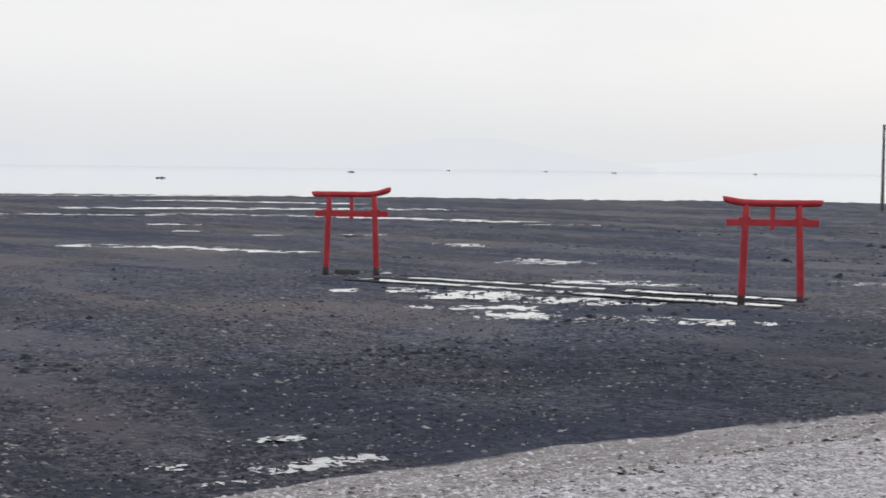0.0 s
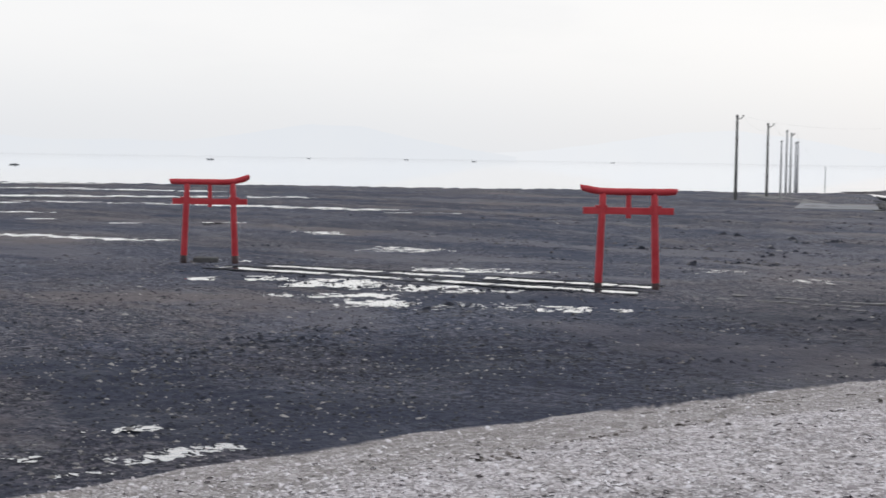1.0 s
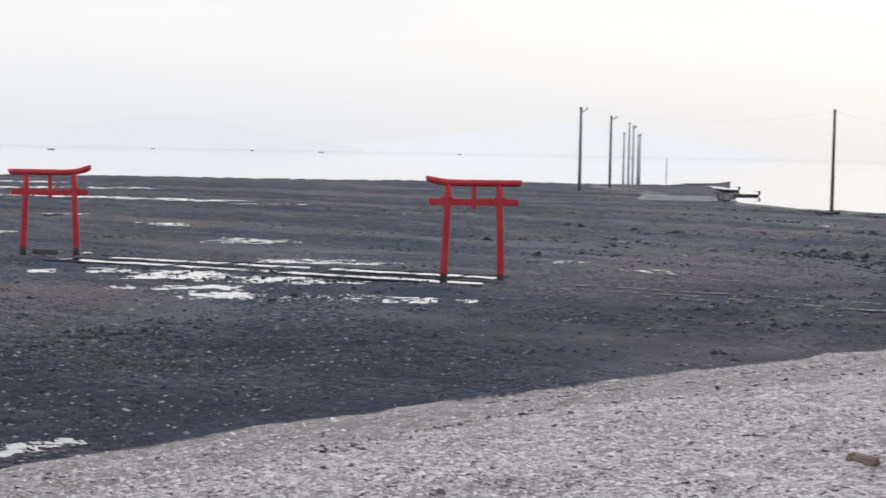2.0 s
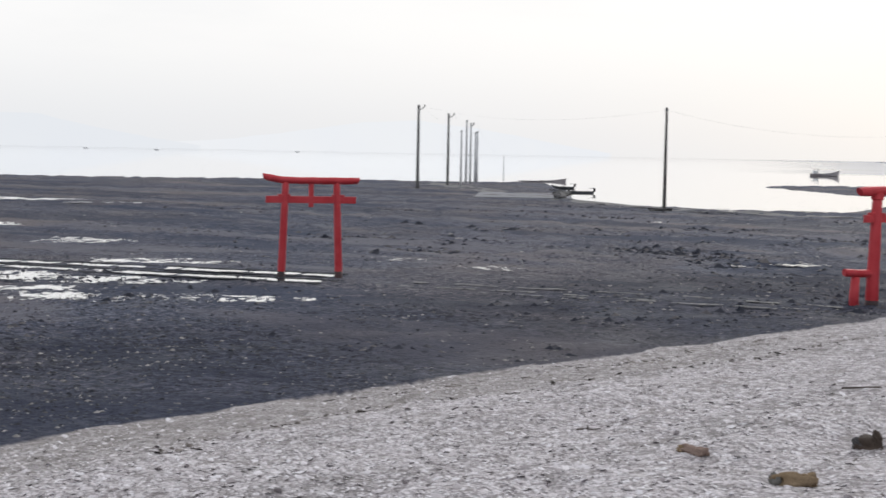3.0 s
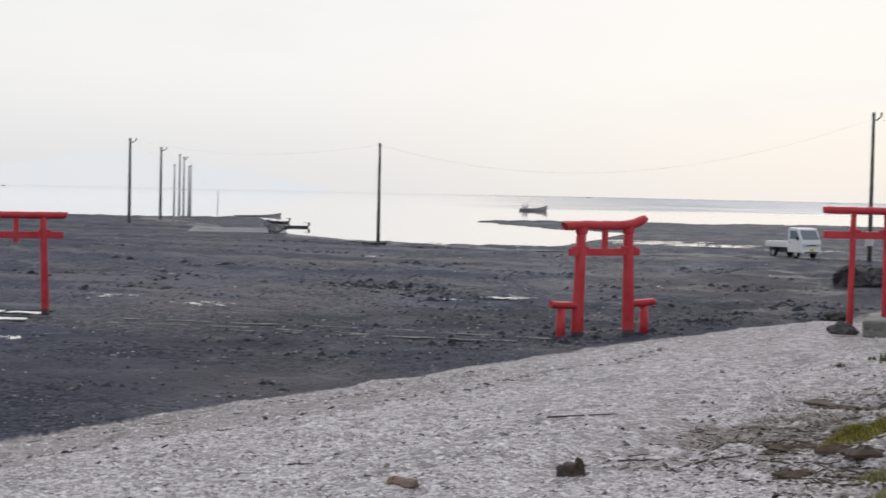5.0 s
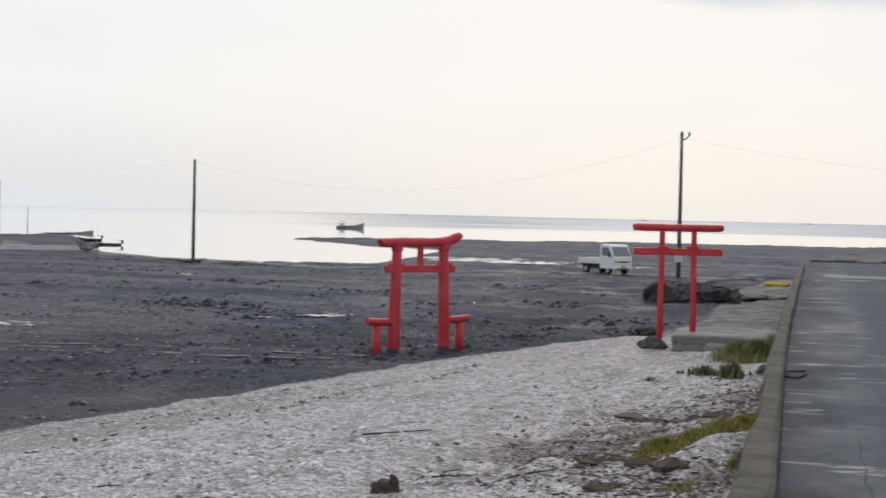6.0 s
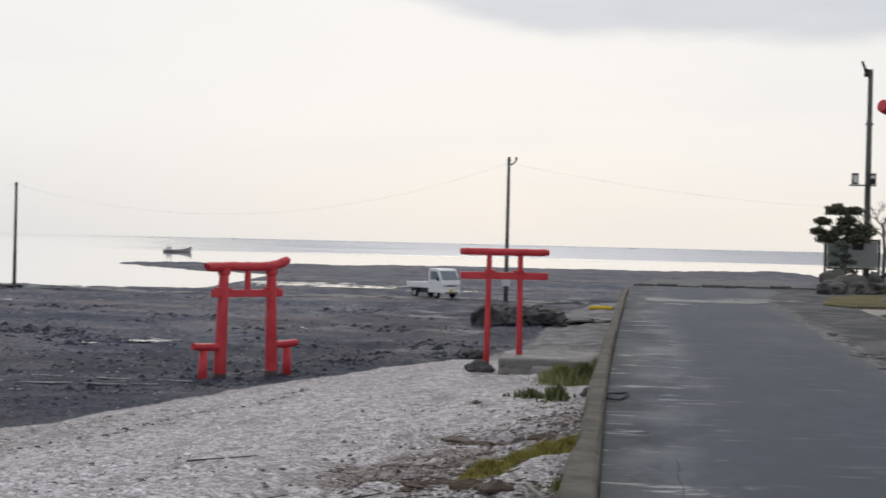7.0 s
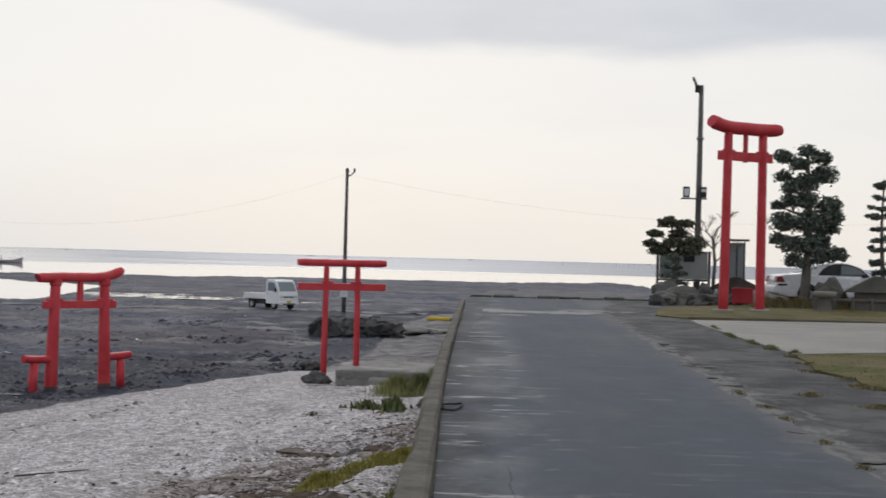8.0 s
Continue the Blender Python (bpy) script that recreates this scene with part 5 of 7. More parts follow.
def flotsam(x, y, turn, length, r, label, mats, seed, tip=0.0):
    """A washed-up irregular chunk with a darker broken end."""
    t = empty("washed_up_chunk", x, y, gz(x, y) - 0.012, turn)
    part("chunk", lump((length, r * 2.1, r * 2.0), seed, 3, 0.55), mats[0], t, smooth=True)
    part("broken_end", lump((length * 0.36, r * 1.9, r * 1.7), seed + 2, 3, 0.6), mats[1], t, "dark frayed end", True).matrix_basis = pose(-length * 0.40, 0.01, -0.005, 0, 8, 20)
    part("knob", lump((length * 0.32, r * 1.5, r * 1.5), seed + 4, 3, 0.6), mats[0], t, smooth=True).matrix_basis = pose(length * 0.32, 0, r * (0.5 + tip), 0, -12, 0)
    return tagged(t, label, "beach debris", group="debris on the shell bank")


flotsam(-3.94, 12.03, 24, 0.36, 0.068, "tan weathered foam chunk lying on the shells", (M_TAN, M_STONE), 4)
flotsam(-5.10, 12.85, -24, 0.36, 0.048, "pinkish brown half-buried chunk on the shells", (M_PINK, M_TAN), 9)
flotsam(-3.91, 13.95, 30, 0.24, 0.080, "dark wet stump of wood on the shells", (M_BROWN, M_ROCK), 14, 0.5)


def stones(places, group, mat, label, name="beach_stone"):
    for i, (x, y, sx, sy, sz) in enumerate(places):
        ob = part(name, lump((sx, sy, sz), 20 + i * 1.7, 2, 0.4), mat, smooth=False)
        ob.matrix_basis = pose(x, y, gz(x, y) - 0.03, 0, 0, 40 * i)
        tagged(ob, label, "stone", group=group)


stones([(-2.05, 14.2, 0.14, 0.14, 0.1), (-1.75, 20.6, 0.2, 0.2, 0.16), (-1.95, 17.3, 0.22, 0.16, 0.13), (-1.3, 28.5, 0.2, 0.25, 0.18), (-1.35, 30.2, 0.24, 0.2, 0.2)], "stones on the shell bank", M_STONE, "small grey stone on the shell bank")


# ---- grass and weeds ----
def tuft(name, places, n, height, seed, mat, label, leaf=1.0):
    """Blades of grass over an oval patch: centre, half sizes."""
    rng = np.random.default_rng(seed)
    verts, faces = [], []
    for cx, cy, hx, hy in places:
        k = int(n)
        a, q = rng.uniform(0, 2 * np.pi, k), np.abs(rng.normal(0, 0.48, k))
        x, y = cx + hx * q * np.cos(a), cy + hy * q * np.sin(a)
        z = ground_z(x, y)[0] if cx < wall_x(cy) else np.zeros(k)
        h = height * rng.uniform(0.2, 1.0, k) * np.clip(1.1 - 0.7 * q, 0.2, 1)
        ta, bend = rng.uniform(0, 2 * np.pi, k), rng.uniform(0.15, 0.6, k)
        for i in range(k):
            w0 = (0.004 + 0.006 * rng.random()) * leaf
            ca, sa = math.cos(ta[i]), math.sin(ta[i])
            b = len(verts)
            x0, y0, z0, hh = x[i], y[i], z[i] - 0.01, h[i]
            mx, my = x0 + ca * bend[i] * hh * 0.35, y0 + sa * bend[i] * hh * 0.35
            ex, ey = x0 + ca * bend[i] * hh, y0 + sa * bend[i] * hh
            verts += [(x0 - sa * w0, y0 + ca * w0, z0), (x0 + sa * w0, y0 - ca * w0, z0), (mx - sa * w0 * 0.8, my + ca * w0 * 0.8, z0 + hh * 0.6), (mx + sa * w0 * 0.8, my - ca * w0 * 0.8, z0 + hh * 0.6), (ex, ey, z0 + hh)]
            faces += [(b, b + 1, b + 3, b + 2), (b + 2, b + 3, b + 4)]
    return tagged(sheet(name, verts, faces, mat), label, "grass", kind="stuff")


tuft("grass_patch", [(-1.66, 15.9, 0.30, 0.8), (-1.42, 17.1, 0.38, 1.1), (-1.22, 18.2, 0.38, 1.2), (-1.02, 19.3, 0.30, 1.1)], 5600, 0.19, 3, M_GRASS, "yellow-green grass patch growing beside the seawall")
tuft("grass_patch", [(-2.2, 35.8, 0.7, 1.2), (-1.7, 36.6, 0.6, 1.4), (-1.4, 38.0, 0.45, 1.6), (-1.3, 40.5, 0.3, 2.2)], 2600, 0.50, 4, M_CLUMP, "green grass clump by the concrete block and seawall")
tuft("grass_patch", [(-1.75, 36.4, 0.6, 1.3), (-1.45, 38.0, 0.42, 1.6), (-1.35, 40.5, 0.26, 2.2)], 900, 0.62, 24, M_WEED, "taller green weeds against the seawall")
tuft("weed_clump", [(-2.35, 29.5, 0.5, 0.6), (-2.05, 29.8, 0.35, 0.6)], 170, 0.26, 5, M_WEED, "low green weeds growing through the shells", 4.0)
tuft("weed_clump", [(-1.80, 28.4, 0.30, 0.5)], 170, 0.34, 6, M_WEED, "dark green weed clump on the shells", 4.0)
tuft("weed_clump", [(-1.25, 30.0, 0.18, 1.2), (-1.2, 33.0, 0.22, 1.2)], 260, 0.2, 16, M_WEED, "green weeds along the seawall foot")
tuft("weed_clump", [(-1.2, 13.4, 0.25, 0.6), (-1.0, 12.2, 0.22, 0.7), (-0.85, 14.4, 0.2, 0.7)], 420, 0.09, 7, M_CLUMP, "sparse low weeds along the seawall")
tuft("weed_clump", [(-3.2, 28.0, 0.3, 0.5)], 120, 0.1, 8, M_TWIG, "dry brown weeds on the shells")


# ---- concrete block, rocks and the tidal road ----
def craggy(size, seed):
    """A broken, blocky rock with flat facets."""
    bm = bmesh.new()
    bmesh.ops.create_cube(bm, size=1.0)
    bmesh.ops.subdivide_edges(bm, edges=bm.edges[:], cuts=5, use_grid_fill=True)
    off = Vector((seed * 2.7, seed * 5.1, seed))
    for v in bm.verts:
        q = v.co.lerp(v.co.normalized() * 0.6, 0.45)
        q = q + Vector((noise.noise(q * 2.0 + off), noise.noise(q * 2.0 - off), noise.noise(q * 2.2 + off * 2))) * 0.30 + Vector((noise.noise(q * 4.6 + off), noise.noise(q * 4.6 - off), noise.noise(q * 4.6))) * 0.16
        v.co = Vector((q.x * size[0], q.y * size[1], (q.z + 0.4) * size[2]))
    return bm


def slab_block():
    """A broken concrete slab with rough edges between the bank and the wall."""
    t = empty("concrete_block", -2.9, 38.6, -1.72, 3)
    bm = box((-1.05, 0.0, -0.3), (1.95, 3.4, 0.36), 0.05)
    bmesh.ops.subdivide_edges(bm, edges=bm.edges[:], cuts=5, use_grid_fill=True)
    for v in bm.verts:
        v.co += Vector((noise.noise(v.co * 1.4) * 0.09 + noise.noise(v.co * 5) * 0.04, noise.noise(v.co * 1.4 + Vector((5, 0, 0))) * 0.10 + noise.noise(v.co * 5.3) * 0.05, noise.noise(v.co * 1.1 + Vector((0, 7, 0))) * 0.05 + noise.noise(v.co * 4.7) * 0.025))
    part("slab", bm, M_BLOCK, t)
    # broken front lumps; their dark rock colour stands in for a shaded notch
    for k, (cx, sx, sz) in enumerate(((0.75, 0.9, 0.50), (1.45, 0.8, 0.42))):
        part("broken_face", craggy((sx, 0.5, sz), 81 + k), M_ROCK, t, "broken lower edge, darkened for a shaded notch").matrix_basis = pose(cx, -0.05, -0.28, 0, 0, 12 * k)
    bm = box((-0.2, -0.28, -0.3), (0.55, 0.1, 0.22), 0.08)
    bmesh.ops.subdivide_edges(bm, edges=bm.edges[:], cuts=2, use_grid_fill=True)
    for v in bm.verts:
        v.co += Vector((noise.noise(v.co * 2.4) * 0.1, noise.noise(v.co * 2.4 + Vector((5, 0, 0))) * 0.1, noise.noise(v.co * 2.1) * 0.07))
    part("broken_lump", bm, M_BLOCK, t)
    return tagged(t, "broken grey concrete block beside the slim red gate", "concrete block")


slab_block()


def boulder(x, y, z, size, seed, label, mat, group="", turn=0.0, name="boulder", flat=0.0):
    ob = part(name, lump(size, seed, 3, 0.5, flat), mat)
    ob.matrix_basis = pose(x, y, z, 0, 0, turn)
    return tagged(ob, label, "rock", group=group)


boulder(-4.42, 39.0, -1.80, (0.62, 0.6, 0.42), 2, "low dark stone beside the concrete block", M_ROCK)
rng = random.Random(8)
for i in range(13):
    u = (i % 7) / 6 if i < 7 else (i - 7) / 5
    s = 0.85 + 0.45 * rng.random()
    rock = part("boulder", craggy((s * 1.25, s * 1.1, rng.uniform(0.6, 0.95)), 30 + i), M_ROCK)
    rock.matrix_basis = pose(-7.2 + 2.1 * u + rng.uniform(-0.15, 0.15), 67.0 + (0 if i < 7 else 1.0) + 0.8 * u + rng.uniform(-0.3, 0.3), -2.16, 0, 0, rng.uniform(0, 180))
    tagged(rock, "dark wet boulder in a rock pile by the seawall", "rock", group="boulders of the rock pile")


def sunken_block(x, y, turn):
    t = empty("sunken_block", x, y, gz(x, y) - 0.08, turn)
    part("block", box((-0.38, -0.3, -0.1), (0.38, 0.3, 0.24), 0.04), M_KERB, t)
    part("mud_skirt", lump((1.1, 0.9, 0.12), 3, 3, 0.4), M_ROCK, t)
    return tagged(t, "dark concrete block sunk in the mud between gate pillars", "concrete block")


sunken_block(-39.35, 32.7, 45)
boulder(-39.6, 93.5, -2.06, (1.5, 1.2, 0.38), 63, "low dark rock at the foot of a pole", M_ROCK, flat=0.35)
boulder(-5.6, 47.6, -2.05, (0.6, 0.5, 0.35), 60, "small dark boulder on the mud", M_ROCK)
boulder(-3.9, 70.5, -2.02, (1.7, 1.6, 0.42), 61, "flat dark rock slab near the seawall", M_ROCK, flat=0.3)
boulder(-2.9, 72.0, -2.02, (1.3, 1.4, 0.32), 62, "flat grey rock slab near the seawall", M_BLOCK, flat=0.3)


def yellow_barrier():
    t = empty("yellow_barrier", -3.45, 86.5, gz(-3.45, 86.5) - 0.1, 6)
    part("bar", tube([(-0.62, 0, 0.20), (0, 0, 0.21), (0.62, 0, 0.19)], [0.105, 0.115, 0.105], 12), M_YELLOW, t, smooth=True)
    part("end_cap", tube([(0.60, 0, 0.19), (0.68, 0, 0.19)], [0.11, 0.10], 12), M_KERB, t)
    return tagged(t, "yellow painted barrier bar lying near the seawall", "barrier")


yellow_barrier()


def track():
    """The silted tidal road that crosses the flat to the poles."""
    mid = [(-90.0, 150.0), (-62.0, 118.0), (-45.0, 101.0), (-31.5, 94.0), (-21.2, 94.6), (-16.2, 96.6), (-10.0, 96.8), (-3.9, 95.8)]
    verts, faces = [], []
    for k in range(len(mid) - 1):
        for j in range(8):
            u = j / 8
            a, b = Vector(mid[max(k - 1, 0)]), Vector(mid[k])
            c, d = Vector(mid[k + 1]), Vector(mid[min(k + 2, len(mid) - 1)])
            p = 0.5 * ((2 * b) + (c - a) * u + (2 * a - 5 * b + 4 * c - d) * u * u + (3 * b - a - 3 * c + d) * u ** 3)
            t = 0.5 * ((c - a) + 2 * (2 * a - 5 * b + 4 * c - d) * u + 3 * (3 * b - a - 3 * c + d) * u * u)
            s = Vector((-t.y, t.x)).normalized() * (1.55 + 0.25 * math.sin(k * 3 + j))
            for q in (p - s, p, p + s):
                verts.append((q.x, q.y, max(gz(q.x, q.y), -2.06) + 0.02))
    for k in range(len(verts) // 3 - 1):
        for j in range(2):
            faces.append((k * 3 + j, k * 3 + j + 1, k * 3 + j + 4, k * 3 + j + 3))
    return tagged(sheet("road_over_flat", verts, faces, M_TRACK), "silted pale tidal road crossing the mudflat", "road", kind="structure")


track()


def end_kerb():
    t = empty("kerb", 0, 0, 0)
    for i in range(9):
        x0 = -1.2 + i * 0.82
        rough_top = 0.055 + 0.03 * math.sin(i * 2.3)
        bm = box((x0 + 0.02, 59.4 + 0.08 * i, -0.3), (x0 + 0.80, 59.85 + 0.08 * i, rough_top), 0.03)
        bmesh.ops.subdivide_edges(bm, edges=bm.edges[:], cuts=2, use_grid_fill=True)
        for v in bm.verts:
            v.co += Vector((noise.noise(v.co * 2.0) * 0.04, noise.noise(v.co * 2.0 + Vector((3, 0, 0))) * 0.08, noise.noise(v.co * 2.6 + Vector((0, 5, 0))) * 0.035))
        part("kerb_stone", bm, M_KERB, t)
    return tagged(t, "low dark concrete kerb across the road's end", "kerb", kind="structure")


end_kerb()
tagged(part("pavement_ramp", outline([(-1.1, 59.7), (7.0, 60.3), (8.5, 72), (-0.6, 74)], -0.05, 0.6), M_KERB), "grey ground beyond the kerb", "pavement", kind="structure")


# ---- kei truck on the tidal road ----
def wheel(name, x, y, r, width, parent, side):
    tyre_pts = [(x, y - width / 2, r), (x, y - width / 2 + 0.03, r), (x, y + width / 2 - 0.03, r), (x, y + width / 2, r)]
    wh = part(name, tube(tyre_pts, [r * 0.9, r, r, r * 0.9], 20), M_TYRE, parent, "black tyre", True)
    part("rim", tube([(x, y + side * (width / 2 - 0.01), r), (x, y + side * (width / 2 + 0.008), r)], [r * 0.62, r * 0.56], 16), M_RIM, wh)
    return wh


def profile(points, y0, y1, bevel=0.02):
    """A body from a side outline (x, z), extruded across."""
    bm = bmesh.new()
    f = bm.faces.new([bm.verts.new((x, y0, z)) for x, z in points])
    r = bmesh.ops.extrude_face_region(bm, geom=[f])
    bmesh.ops.translate(bm, vec=(0, y1 - y0, 0), verts=[v for v in r["geom"] if isinstance(v, bmesh.types.BMVert)])
    bmesh.ops.recalc_face_normals(bm, faces=bm.faces)
    if bevel:
        bmesh.ops.bevel(bm, geom=bm.edges[:], offset=bevel, segments=2, affect="EDGES", profile=0.6)
    return bm


def kei_truck(x, y, z, turn):
    """Front towards +x; 3.4 m long, 1.48 m wide."""
    t = empty("kei_truck", x, y, z, turn)
    cab = part("cab", profile([(0.42, 0.34), (1.60, 0.34), (1.68, 0.45), (1.70, 0.85), (1.65, 1.08), (1.30, 1.70), (1.18, 1.78), (0.52, 1.79), (0.42, 1.72)], -0.72, 0.72, 0.035), M_WHITE, t)
    bm = bmesh.new()
    bm.faces.new([bm.verts.new(p) for p in ((1.640, -0.64, 1.105), (1.640, 0.64, 1.105), (1.338, 0.60, 1.640), (1.338, -0.60, 1.640))])
    r = bmesh.ops.extrude_face_region(bm, geom=bm.faces[:])
    bmesh.ops.translate(bm, vec=(0.012, 0, 0.008), verts=[v for v in r["geom"] if isinstance(v, bmesh.types.BMVert)])
    bmesh.ops.recalc_face_normals(bm, faces=bm.faces)
    part("windscreen", bm, M_SKY_GLASS, cab)
    for s in (-1, 1):
        door = part("door", profile([(0.50, 0.46), (1.22, 0.46), (1.34, 0.60), (1.34, 1.09), (0.50, 1.09)], s * 0.722 - 0.008, s * 0.722 + 0.008, 0.0), M_WHITE, t)
        part("handle", box((0.56, s * 0.735 - 0.012, 0.92), (0.70, s * 0.735 + 0.012, 0.95), 0.004), M_TRIM, door)
        part("side_window", profile([(0.60, 1.12), (1.46, 1.12), (1.20, 1.60), (0.62, 1.62)], s * 0.722 - 0.008, s * 0.722 + 0.008, 0.0), M_SKY_GLASS, t)
        part("mirror", box((1.36, s * 0.82 - 0.05, 1.06), (1.43, s * 0.82 + 0.07, 1.28), 0.02), M_TRIM, t)
        part("headlight", box((1.655, s * 0.55 - 0.14, 0.70), (1.705, s * 0.55 + 0.14, 0.86), 0.02), M_LAMP_CLEAR, t, "clear headlight lens")
        wheel("front_wheel", 1.12, s * 0.62, 0.27, 0.16, t, s)
        wheel("rear_wheel", -0.95, s * 0.62, 0.27, 0.16, t, s)
        part("side_gate", box((-1.66, s * 0.70 - 0.02, 0.66), (0.36, s * 0.70 + 0.02, 0.94), 0.012), M_WHITE, t)
    part("bumper", box((1.60, -0.71, 0.30), (1.74, 0.71, 0.50), 0.04), M_WHITE, t)
    part("grille", box((1.68, -0.38, 0.72), (1.70, 0.38, 0.80), 0.004), M_TRIM, t)
    part("number_plate", box((1.738, -0.165, 0.40), (1.750, 0.165, 0.56), 0.003), M_PLATE, t, "yellow number plate")
    part("lower_intake", box((1.735, -0.5, 0.32), (1.745, 0.5, 0.38), 0.003), M_TRIM, t)
    part("load_bed", box((-1.68, -0.70, 0.60), (0.38, 0.70, 0.66), 0.012), M_WHITE, t)
    part("tail_gate", box((-1.70, -0.70, 0.66), (-1.66, 0.70, 0.94), 0.012), M_WHITE, t)
    part("guard_frame", box((0.34, -0.66, 0.66), (0.40, 0.66, 1.10), 0.012), M_WHITE, t)
    part("chassis", box((-1.60, -0.42, 0.30), (1.50, 0.42, 0.60), 0.02), M_TRIM, t)
    part("tool_box", box((-0.40, -0.66, 0.32), (0.25, -0.44, 0.56), 0.02), M_TRIM, t)
    return tagged(t, "small white flatbed pickup truck standing on the tidal road", "truck")


kei_truck(-14.15, 97.3, -1.99, -42)


# ---- boats, jetty and far vessels ----
def hull(length, width, depth, rise):
    """An open or decked hull, bow towards +x."""
    bm = bmesh.new()
    rows = []
    for k in range(13):
        u = k / 12
        wd = width / 2 * (math.sin(min(1, u * 1.6 + 0.55) * math.pi / 2) * (1 - max(0, (u - 0.55) / 0.45) ** 2.2 * 0.98))
        sheer = depth + rise * max(0, u - 0.45) ** 2 / 0.3
        x = -length / 2 + length * u
        rows.append([bm.verts.new(p) for p in ((x, -wd, sheer), (x - 0.1 * u, -wd * 0.75, 0.05 + 0.3 * rise * max(0, u - 0.7)), (x - 0.1 * u, 0, -0.08 + 0.5 * rise * max(0, u - 0.7)), (x - 0.1 * u, wd * 0.75, 0.05 + 0.3 * rise * max(0, u - 0.7)), (x, wd, sheer), (x, wd * 0.9, sheer - 0.06), (x, -wd * 0.9, sheer - 0.06))])
    for a, b in zip(rows, rows[1:]):
        for j in range(7):
            bm.faces.new((a[j], a[(j + 1) % 7], b[(j + 1) % 7], b[j]))
    bm.faces.new(rows[0][::-1])
    bm.faces.new(rows[-1])
    bmesh.ops.recalc_face_normals(bm, faces=bm.faces)
    return bm


def fishing_boat(x, y, turn, scale, label):
    t = empty("fishing_boat", x, y, SEA, turn)
    part("hull", hull(7.4 * scale, 1.9 * scale, 0.62 * scale, 0.95 * scale), M_DARK_HULL, t, smooth=False)
    part("gunwale_strip", tube([(-3.5 * scale, 0.84 * scale, 0.60 * scale), (0, 0.95 * scale, 0.64 * scale), (2.0 * scale, 0.7 * scale, 0.86 * scale)], 0.05 * scale, 6), M_WHITE, t)
    part("engine_housing", box((-2.9 * scale, -0.5 * scale, 0.5 * scale), (-1.7 * scale, 0.5 * scale, 1.35 * scale), 0.06), M_WHITE, t, "pale engine housing")
    part("mast", tube([(-1.6 * scale, 0, 0.5 * scale), (-1.6 * scale, 0, 2.0 * scale)], 0.05 * scale, 6), M_TRIM, t)
    part("canopy_rail", tube([(-3.2 * scale, 0.4 * scale, 1.2 * scale), (-2.6 * scale, 0.4 * scale, 1.75 * scale), (-1.6 * scale, 0.2 * scale, 1.8 * scale)], 0.045 * scale, 6), M_TRIM, t)
    return tagged(t, label, "boat")


fishing_boat(-104.2, 333.5, 22, 0.82, "small dark fishing boat with pale cabin on calm water")


def skiff(x, y, z, turn, length, label, motor=True, mat=None, depth=0.30):
    t = empty("skiff", x, y, z, turn)
    part("hull", hull(length, 1.1, depth, depth * 1.2), mat or M_DARK_HULL, t)
    part("thwart", box((-0.2, -0.5, depth - 0.02), (0.1, 0.5, depth + 0.04), 0.01), M_GREY_WOOD, t)
    if motor:
        m = part("outboard_motor", box((-length / 2 - 0.14, -0.09, 0.16), (-length / 2 + 0.06, 0.09, 0.50), 0.04), M_TRIM, t)
        part("tiller", tube([(-length / 2, 0, 0.44), (-length / 2 + 0.45, 0.08, 0.48)], 0.02, 6), M_TRIM, m)
    return tagged(t, label, "boat", group="moored skiffs at the jetty")


skiff(-93.4, 182.5, -2.22, 60, 7.0, "low dark wooden skiff pulled up on the shore", False, M_DARK_HULL, 0.26)
skiff(-74.5, 150.0, -2.08, 212, 2.4, "dark skiff with an outboard motor at the slipway", True, M_SKIFF, 0.16)
skiff(-65.7, 134.0, -2.12, 205, 4.2, "low dark skiff with an outboard motor at the water's edge", True, M_SKIFF, 0.18)


def jetty():
    """A gently sloping concrete slipway with a darker worn end."""
    t = empty("slipway", -61.0, 116.6, -2.05, 27.6)
    part("ramp", box((-4.2, -8.0, -0.3), (3.4, 8.0, 0.11), 0.03), M_SLIP, t)
    for i in range(5):
        bm = lump((0.9, 2.6, 0.75 - 0.06 * i), 5 + i, 3, 0.4)
        part("worn_end", bm, M_ROCK, t, "dark weedy concrete end").matrix_basis = pose(2.4 + 0.12 * i, -6.4 + 3.0 * i, -0.02, 0, 0, 8 * i)
    part("mooring_post", tube([(3.4, 5.4, -0.5), (3.4, 5.4, 0.75)], 0.07, 8), M_IRON, t)
    return tagged(t, "pale concrete slipway running into the inlet", "slipway")


jetty()


def far_vessel(x, y, length, label):
    t = empty("distant_boat", x, y, SEA, math.degrees(math.atan2(y, x)) + 90)
    part("hull", hull(length, length * 0.22, length * 0.085, length * 0.05), M_HAZED_HULL, t)
    part("cabin", box((-length * 0.25, -length * 0.06, length * 0.07), (-length * 0.02, length * 0.06, length * 0.16), 0.05), M_HAZED_HULL, t)
    return tagged(t, label, "boat", group="boats far out on the bay")


for x, y, ln in ((-366, 240, 2.6), (-860, 720, 5.0), (-1180, 1370, 5.5), (-1650, 1560, 6.0), (-1500, 1600, 6.0), (-1300, 1800, 6.0), (-1010, 1770, 6.0), (-800, 2900, 10), (-330, 2700, 10), (-60, 2700, 10), (250, 2850, 10), (-1500, 720, 7.0)):
    far_vessel(x, y, ln, "boat far out on the bay, paled by painted haze")


